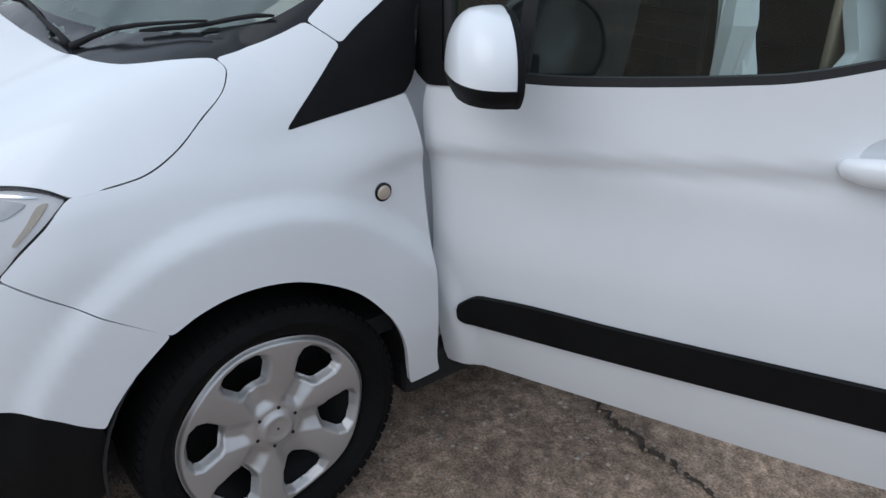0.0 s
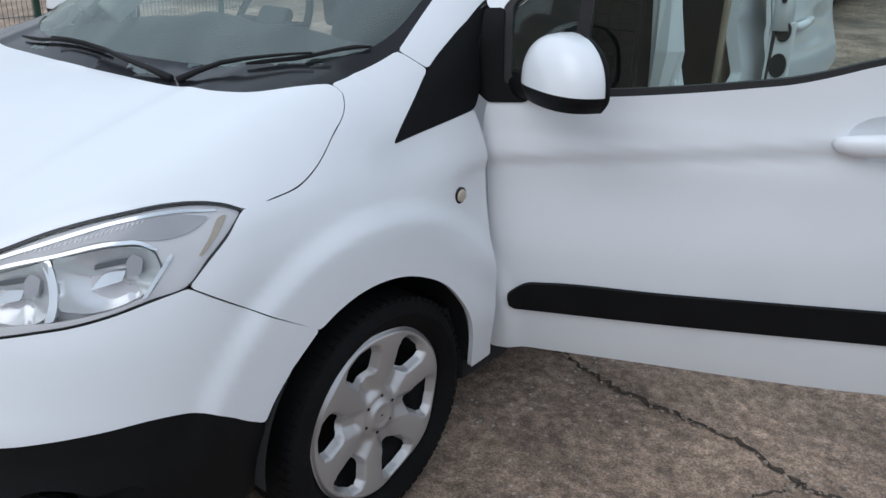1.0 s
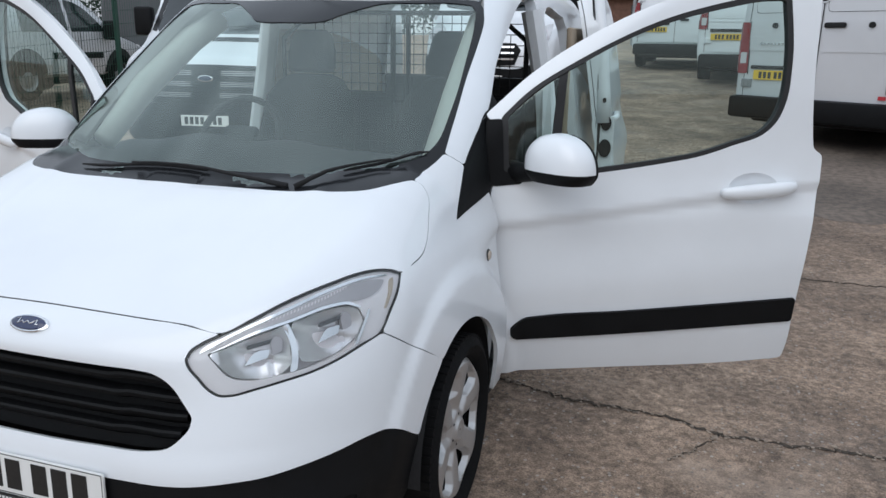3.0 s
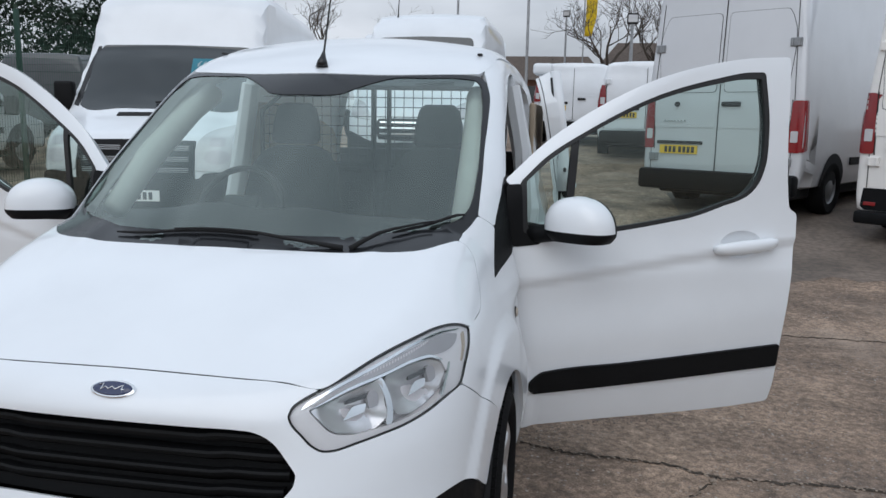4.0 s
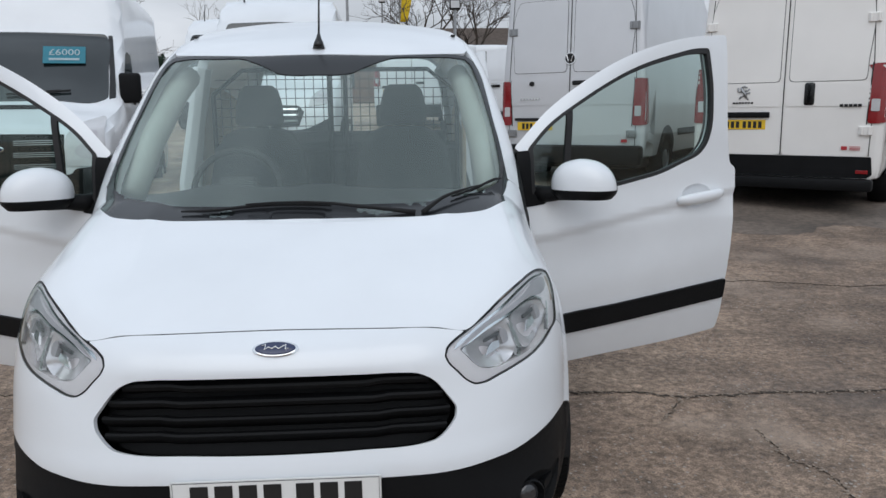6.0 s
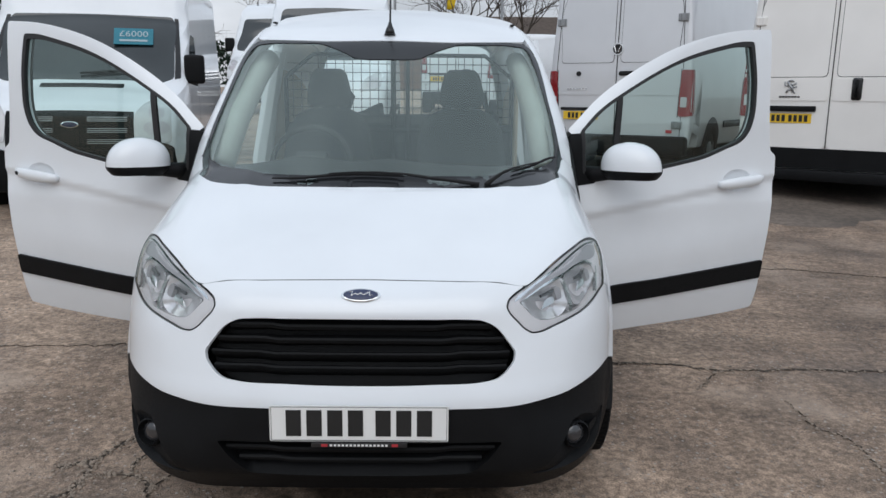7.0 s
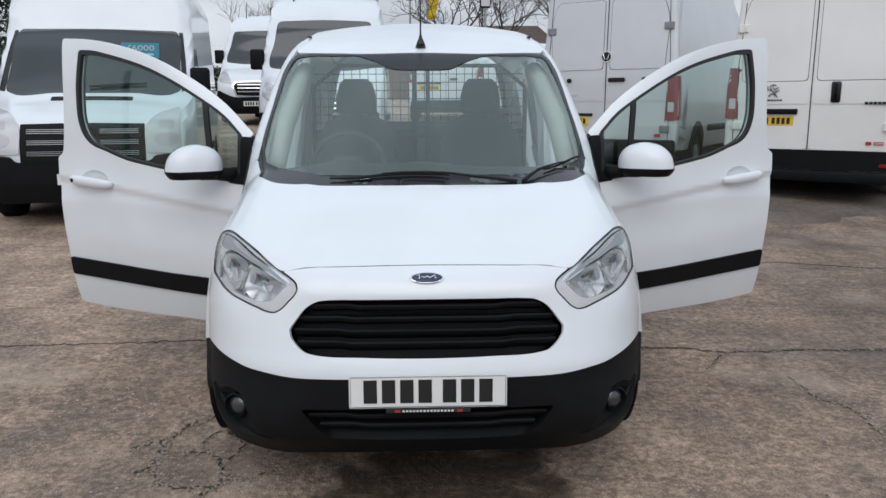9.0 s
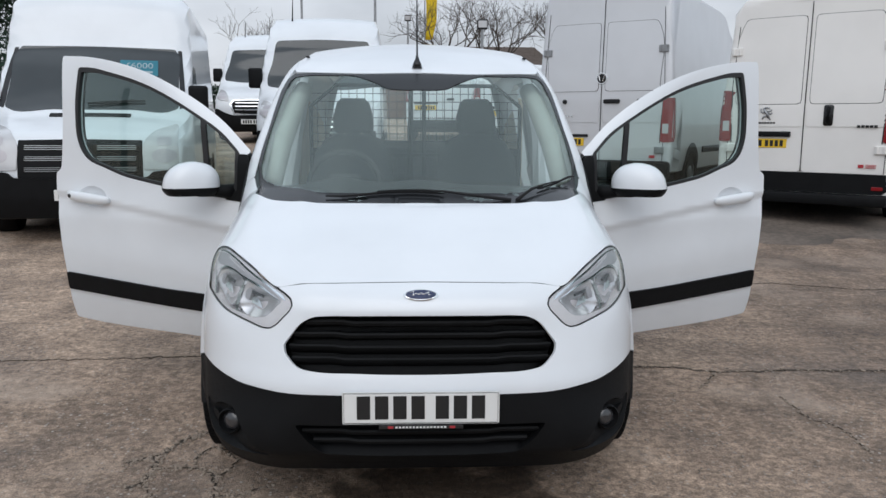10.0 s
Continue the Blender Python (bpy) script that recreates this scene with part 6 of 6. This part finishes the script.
vpanel("head_lining", "top", sym([(0, 1.62), (0.5, 1.76), (0.58, 1.9), (0.58, 2.5), (0, 2.5)]), TRIMGREY, "pale grey head lining", lift=-0.06, thick=0, step=0.1)
part("rear_door_lower", box(-0.72, 0.72, 3.98, 4.03, 0.36, 1.18, 0.01), TRIM, van, "dark lined lower rear doors")
part("cabin_floor", box(-0.80, 0.80, 1.0, 4.05, 0.33, 0.38), TRIM, van, "dark rubber floor")

# bulkhead cage behind the seats
cage = tagged(new("bulkhead_cage"), "black welded-mesh bulkhead behind the seats")
cage.parent = van
for name, pts in (("cage_post", [(-0.66, 2.46, 0.4), (-0.66, 2.46, 1.42)]), ("cage_post", [(0.66, 2.46, 0.4), (0.66, 2.46, 1.42)]), ("cage_post", [(-0.035, 2.46, 0.4), (-0.035, 2.46, 1.56)]), ("cage_post", [(0.05, 2.46, 0.4), (0.05, 2.46, 1.56)]), ("cage_rail", [(-0.66, 2.46, 1.42), (-0.5, 2.46, 1.55), (0.5, 2.46, 1.55), (0.66, 2.46, 1.42)]), ("cage_rail", [(-0.66, 2.46, 1.12), (0.66, 2.46, 1.12)])):
    part(name, tube(pts, 0.013, 6), GAP, cage)
bm = bmesh.new()
for x in np.arange(-0.62, 0.63, 0.05):
    tube([(x, 2.46, 0.42), (x, 2.46, 1.54 if abs(x) < 0.5 else 1.45)], 0.0022, 4, bm)
for z in np.arange(0.45, 1.55, 0.05):
    tube([(-0.65, 2.464, z), (0.65, 2.464, z)], 0.0022, 4, bm)
tagged(part("wire_mesh", bm, GAP, cage), kind="stuff")
for x0, x1, z0, z1 in ((-0.66, -0.035, 0.42, 1.16), (0.05, 0.66, 0.42, 1.16)):
    part("cage_sheet", box(x0, x1, 2.468, 2.474, z0, z1), GAP, cage)


# ---------------------------------------------------------------- sliding side door, run back along the body
slide = tagged(new("sliding_door"), "open white sliding door with bare inner frame")
slide.parent = van
SL = [(2.54, 0.34), (2.54, 1.1), (2.55, 1.62), (2.60, 1.72), (3.30, 1.73), (3.36, 1.66), (3.36, 0.80), (3.16, 0.74), (2.98, 0.55), (2.87, 0.34)]
panel("door_skin", van_form, "side", SL, WHITE, slide, step=0.05, thick=0.07)
inn = panel("inner_frame", van_form, "side", SL, WHITE_IN, slide, "white pressed inner frame", holes=[[(2.68, 1.02), (2.70, 1.50), (3.20, 1.52), (3.22, 1.02)], [(2.70, 0.55), (2.70, 0.92), (3.03, 0.92), (2.88, 0.55)]], lift=-0.075, thick=0.02, step=0.06)
part("front_edge", box(0.755, 0.860, 2.532, 2.552, 0.36, 1.04, 0.006), WHITE_IN, slide, "white door edge")
part("front_edge", tube([(0.80, 2.545, 1.0), (0.79, 2.55, 1.15), (0.765, 2.555, 1.40), (0.72, 2.56, 1.72)], [0.045, 0.040, 0.034, 0.03], 8), WHITE_IN, slide, "white upper door edge", smooth="all")
for z, r in ((1.0, 0.030), (0.855, 0.036), (1.13, 0.010), (0.60, 0.014)):
    m = Matrix.Translation((0.815 if z < 1.1 else 0.80, 2.526 if z < 1.1 else 2.505, z)) @ Matrix.Rotation(radians(90), 4, "X") @ Matrix.Diagonal((1, 1.45, 1, 1))
    bm = bmesh.new()
    bmesh.ops.create_cone(bm, cap_ends=True, segments=18, radius1=r, radius2=r, depth=0.012, matrix=m)
    part("edge_plug", bm, GAP, slide, "black oval plug")
p, n = skin(van_form, "side", [(2.70, 1.02)])
x0 = p[0][0]
part("handle", tube([(x0 + 0.000, 2.60, 1.015), (x0 + 0.024, 2.625, 1.017), (x0 + 0.030, 2.70, 1.024), (x0 + 0.024, 2.80, 1.033), (x0, 2.825, 1.035)], [0.010, 0.018, 0.020, 0.018, 0.010], 12), WHITE, slide, "white pull handle", smooth="all")
part("top_roller", box(0.58, 0.70, 2.60, 2.72, 1.70, 1.77, 0.02, 3), WHITE_IN, slide, "white roller bracket", smooth=True)
part("edge_seal", tube([(0.775, 2.535, 0.40), (0.775, 2.535, 1.05), (0.755, 2.54, 1.25), (0.70, 2.55, 1.68)], 0.012, 6), SEAL, slide, "black edge rubber")
part("lower_arm", box(0.70, 0.80, 2.60, 2.66, 0.40, 0.44, 0.005), STEEL, slide, "steel runner arm")
slide.matrix_basis = pose(0.158, 0.765, 0.03)


for ob in set(van.children) - before_cabin:
    if ob.name.split(".")[0] not in ("head_lining", "sliding_door"):
        ob.matrix_basis = pose(0, 0.055, 0.055) @ ob.matrix_basis


# ---------------------------------------------------------------- wipers and aerial
def wiper(x0, y0, x1, y1, label):
    w = tagged(new("wiper"), label)
    w.parent = van
    q = np.linspace((x0, y0), (x1, y1), 9)
    p, n = skin(van_form, "top", q)
    part("arm", tube([tuple(a + b * h) for a, b, h in zip(p, n, (0.004, 0.014, 0.020, 0.022, 0.022, 0.021, 0.020, 0.018, 0.016))][:7], [0.009, 0.007, 0.006, 0.005, 0.004, 0.0035, 0.003], 6), GAP, w, smooth="all")
    d = (q[-1] - q[0]) / np.linalg.norm(q[-1] - q[0])
    off = np.array([-d[1], d[0]]) * 0.018
    if off[1] < 0:
        off = -off
    q2 = np.linspace(q[3] + off * 0.2, q[-1] + d * 0.03 + off * 0.2, 9)
    p2, n2 = skin(van_form, "top", q2)
    part("blade", tube([tuple(a + b * 0.008) for a, b in zip(p2, n2)], [0.003] + [0.0052] * 7 + [0.003], 6), GAP, w, smooth="all")


wiper(0.40, 0.690, 0.676, 0.985, "black windscreen wiper on passenger side")
wiper(0.375, 0.690, -0.35, 0.715, "long black windscreen wiper on driver side")
aerial = tagged(new("aerial"), "black roof aerial on a rubber foot")
aerial.parent = van
part("foot", tube([(0, 1.60, 1.648), (0, 1.605, 1.672), (0, 1.615, 1.692), (0, 1.622, 1.708)], [0.026, 0.020, 0.011, 0.007], 14), GLOSSBLACK, aerial, smooth="all")
part("mast", tube([(0, 1.622, 1.70), (0, 1.70, 1.90), (0, 1.82, 2.20)], [0.005, 0.0035, 0.0025], 8), GLOSSBLACK, aerial)
for s in (1, -1):
    p, n = skin(van_form, "top", [(0.60, 1.98), (0.60, 2.10)])
    part("roof_plug", box(s * 0.59, s * 0.61, 1.95, 1.99, p[0][2] - 0.002, p[0][2] + 0.006, 0.002), SEAL, van, "small black roof plug")


# ---------------------------------------------------------------- fence, poles, trees and roofs behind
fence = tagged(new("mesh_fence"), "dark green welded-mesh fence on steel posts", "fence")
FX = -7.3
for y in np.arange(-1.0, 16.1, 2.5):
    z0 = ground_z(y)
    part("post", box(FX - 0.03, FX + 0.03, y - 0.03, y + 0.03, z0 - 0.1, z0 + 2.6, 0.004), GREENPOST, fence)
wires, wf = [], []
def wire(a, b, r):
    k = len(wires)
    d = (Vector(b) - Vector(a)).normalized()
    u = d.orthogonal().normalized() * r
    w = d.cross(u)
    for p in (a, b):
        for c in (u, w, -u, -w):
            wires.append(tuple(Vector(p) + c))
    wf.extend([(k + i, k + (i + 1) % 4, k + 4 + (i + 1) % 4, k + 4 + i) for i in range(4)])
for y in np.arange(-1.0, 16.0, 0.055):
    z0 = ground_z(y)
    wire((FX, y, z0 + 0.06), (FX, y, z0 + 2.45), 0.003)
for y in np.arange(-1.0, 16.0, 2.5):
    for h in np.arange(0.1, 2.46, 0.2):
        wire((FX - 0.005, y, ground_z(y) + h), (FX - 0.005, y + 2.5, ground_z(y + 2.5) + h), 0.004)
tagged(raw("wire_mesh", wires, wf, GREENPOST, fence, smooth=False), kind="stuff")

BARK = mat("grey_bark", (0.085, 0.070, 0.058), 0.9, var=0.4, scale=6, bump=0.6, bump_scale=30)
HEDGE = mat("dark_evergreen", (0.020, 0.045, 0.026), 0.85, var=0.5, scale=3)
BRICK = mat("dull_brick", (0.16, 0.085, 0.06), 0.9, var=0.3, scale=4)
SLATE = mat("brown_roof_tiles", (0.10, 0.075, 0.06), 0.85, var=0.3, scale=5)
YELLOW = mat("yellow_flag_cloth", (0.80, 0.56, 0.02), 0.8, var=0.12, scale=3)


def bare_tree(x, y, h, seed, label):
    """A leafless tree: trunk, limbs and twigs that fork and thin out."""
    rng = random.Random(seed)
    t = tagged(new("bare_tree"), label, "tree", "bare trees behind the yard")
    trunk, limbs = [], []
    def grow(p, d, ln, r, depth):
        q = [p]
        n = 4
        for i in range(n):
            d = (d + Vector((rng.gauss(0, 0.12), rng.gauss(0, 0.12), rng.gauss(0.03, 0.06)))).normalized()
            q.append(q[-1] + d * ln / n)
        (trunk if depth == 0 else limbs).append((q, [r * (1 - 0.45 * i / n) for i in range(n + 1)], depth))
        if depth >= 5:
            return
        for k in range(rng.choice((3, 4)) if depth < 4 else 3):
            a = q[rng.choice((2, 3, 4, 4))]
            side = Vector((rng.gauss(0, 1), rng.gauss(0, 1), rng.gauss(0.25, 0.5))).normalized()
            grow(a, (d * 0.75 + side * 0.75).normalized(), ln * rng.uniform(0.58, 0.8), r * 0.52, depth + 1)
    grow(Vector((0, 0, -0.2)), Vector((0, 0, 1)), h * 0.30, h * 0.018, 0)
    for name, items in (("trunk", trunk), ("crown", limbs)):
        vs, fs = [], []
        for q, rad, depth in items:
            sides = 8 if depth < 2 else 3
            k = len(vs)
            for i, p in enumerate(q):
                d = (q[min(i + 1, len(q) - 1)] - q[max(i - 1, 0)]).normalized()
                u = d.orthogonal().normalized()
                w = d.cross(u)
                for j in range(sides):
                    a = 2 * math.pi * j / sides
                    vs.append(p + (u * math.cos(a) + w * math.sin(a)) * max(rad[i], 0.006))
            for i in range(len(q) - 1):
                fs += [(k + i * sides + j, k + i * sides + (j + 1) % sides, k + (i + 1) * sides + (j + 1) % sides, k + (i + 1) * sides + j) for j in range(sides)]
        raw(name, vs, fs, BARK, t, "bare twiggy crown" if name == "crown" else "")
    t.matrix_basis = pose(x, y, ground_z(y))
    return t


bare_tree(1.4, 40, 9.5, 3, "leafless tree with a fine twiggy crown")
bare_tree(5.6, 42, 9.5, 5, "leafless spreading tree beside roofs")
bare_tree(8.2, 46, 10.5, 9, "leafless tall tree behind the vans")
bare_tree(-12.2, 40, 9.5, 12, "leafless tree above the parked vans")
bare_tree(-9.5, 44, 8.5, 14, "smaller leafless tree above the parked vans")


def hedge(x0, x1, y, h, seed, label):
    """A ragged evergreen bank of many small clumps."""
    rng = np.random.RandomState(seed)
    n = int(abs(x1 - x0) * (2600 if y < 30 else 200))
    vs, fs = [], []
    for i in range(n):
        x = rng.uniform(x0, x1)
        top = h * (0.75 + 0.25 * math.sin(x * 1.3 + seed) * math.cos(x * 0.47))
        z = ground_z(y) + top * rng.uniform(0, 1) ** 0.6
        c = Vector((x, y + rng.uniform(-0.8, 0.8), z))
        k = len(vs)
        for _ in range(3):
            vs.append(c + Vector(rng.normal(0, 0.055 if y < 30 else 0.16, 3)))
        fs.append((k, k + 1, k + 2))
    tagged(raw("hedge", vs, fs, HEDGE, smooth=False), label, "hedge", kind="stuff")


hedge(-17, -7.8, 18, 6.0, 2, "dark overgrown bank of evergreen behind the fence")
hedge(-30, 22, 55, 4.0, 4, "far dark line of shrubs")


# vehicles parked beyond the fence
GREYCAR = mat("dark_grey_paint", (0.05, 0.055, 0.06), 0.3, coat=0.6)
KPROF = [(-0.2, 0.72), (0.1, 0.84), (0.9, 1.06), (1.9, 1.66), (2.4, 1.74), (4.4, 1.66)]
KWIN = [(1.30, 1.06), (1.90, 1.48), (2.2, 1.54), (2.2, 1.04)]
KWIN_REAR = [(2.28, 1.04), (2.28, 1.55), (3.3, 1.54), (3.3, 1.02)]
for x, y, paint, lab in ((-9.4, 11.2, SILVER, "silver people carrier parked beyond the fence"), (-9.6, 16.2, GREYCAR, "dark grey car parked beyond the fence")):
    k, kf = shell("parked_car", lab, 4.4, 1.78, KPROF, NOSE, paint, pose(x, y, ground_z(y) + 0.02, 0, 0, 186), windows=[KWIN, KWIN_REAR], tumble=0.14)
    front_face(k, kf, paint, 1.78, 1.6, [(0, 1.10), (0.5, 1.12), (0.68, 1.18), (0.62, 1.54), (0, 1.60)], [(0, 0.70), (0.4, 0.70), (0.4, 0.58), (0, 0.58)], [(0.5, 0.68), (0.52, 0.78), (0.74, 0.84), (0.76, 0.74)], [(0, 0.5), (0.7, 0.5), (0.7, 0.36), (0, 0.34)], 0)
    door_mirror(k, 0.92, 1.35, 1.08)


def house(x, y, w, d, h, r, label):
    b = tagged(new("house"), label, "house")
    z0 = ground_z(y)
    part("wall", box(x - w / 2, x + w / 2, y, y + d, z0, z0 + h), BRICK, b, "brick wall")
    e = 0.4
    raw("roof", [(x - w / 2 - e, y - e, z0 + h), (x + w / 2 + e, y - e, z0 + h), (x + w / 2 + e, y + d + e, z0 + h), (x - w / 2 - e, y + d + e, z0 + h), (x - w / 2 + 1, y + d / 2, z0 + h + r), (x + w / 2 - 1, y + d / 2, z0 + h + r)], [(0, 1, 5, 4), (3, 2, 5, 4), (0, 3, 4), (1, 2, 5), (0, 1, 2, 3)], SLATE, b, "brown tiled roof", smooth=False)
    part("window", box(x - 1, x + 0.2, y - 0.06, y, z0 + h - 1.4, z0 + h - 0.4), DARKGLASS, b)


house(5.2, 44, 7, 6, 2.6, 1.9, "low brick house with a brown tiled roof")
house(-2.5, 52, 9, 6, 2.4, 1.8, "far low house with a brown roof")


def lamp_post(x, y, h, label, heads=1):
    L = tagged(new("flood_lamp"), label, "lamp post")
    z0 = ground_z(y)
    part("pole", tube([(x, y, z0), (x, y, z0 + h)], [0.07, 0.045], 10), STEEL, L)
    part("head", box(x - 0.17, x + 0.17, y - 0.12, y + 0.10, z0 + h - 0.05, z0 + h + 0.27, 0.03), GAP, L, "black flood lamp head")
    part("lens", box(x - 0.14, x + 0.14, y - 0.13, y - 0.122, z0 + h, z0 + h + 0.22), CLEARLENS, L)


lamp_post(-0.18, 40, 5.25, "black flood lamp on a post")
lamp_post(2.34, 23.9, 3.40, "slim flood lamp on a tall post")
lamp_post(-1.6, 33, 9.5, "tall slim lamp post")
lamp_post(-5.5, 38, 10.5, "tall slim lamp post above the parked vans")
lamp_post(6.6, 30, 4.8, "flood lamp post beside the trees")
part_pole = tagged(new("flag"), "tall yellow feather flag on a pole", "flag")
z0 = ground_z(40)
part("pole", tube([(0.72, 40, z0), (0.72, 40, z0 + 8.2)], 0.035, 8), STEEL, part_pole)
vs, fs = [], []
for i in range(15):
    for j in range(4):
        f = i / 14
        vs.append((0.76 + 0.64 * j / 3 * (0.55 + 0.45 * min(1, 4 * f)) + 0.05 * math.sin(5 * f + j), 40 + 0.05 * math.sin(8 * f + 1.5 * j), z0 + 4.25 + 3.9 * f))
fs = [(i * 4 + j, i * 4 + j + 1, (i + 1) * 4 + j + 1, (i + 1) * 4 + j) for i in range(14) for j in range(3)]
cl = raw("cloth", vs, fs, YELLOW, part_pole, "yellow cloth")
md = cl.modifiers.new("thick", "SOLIDIFY")
md.thickness = 0.004
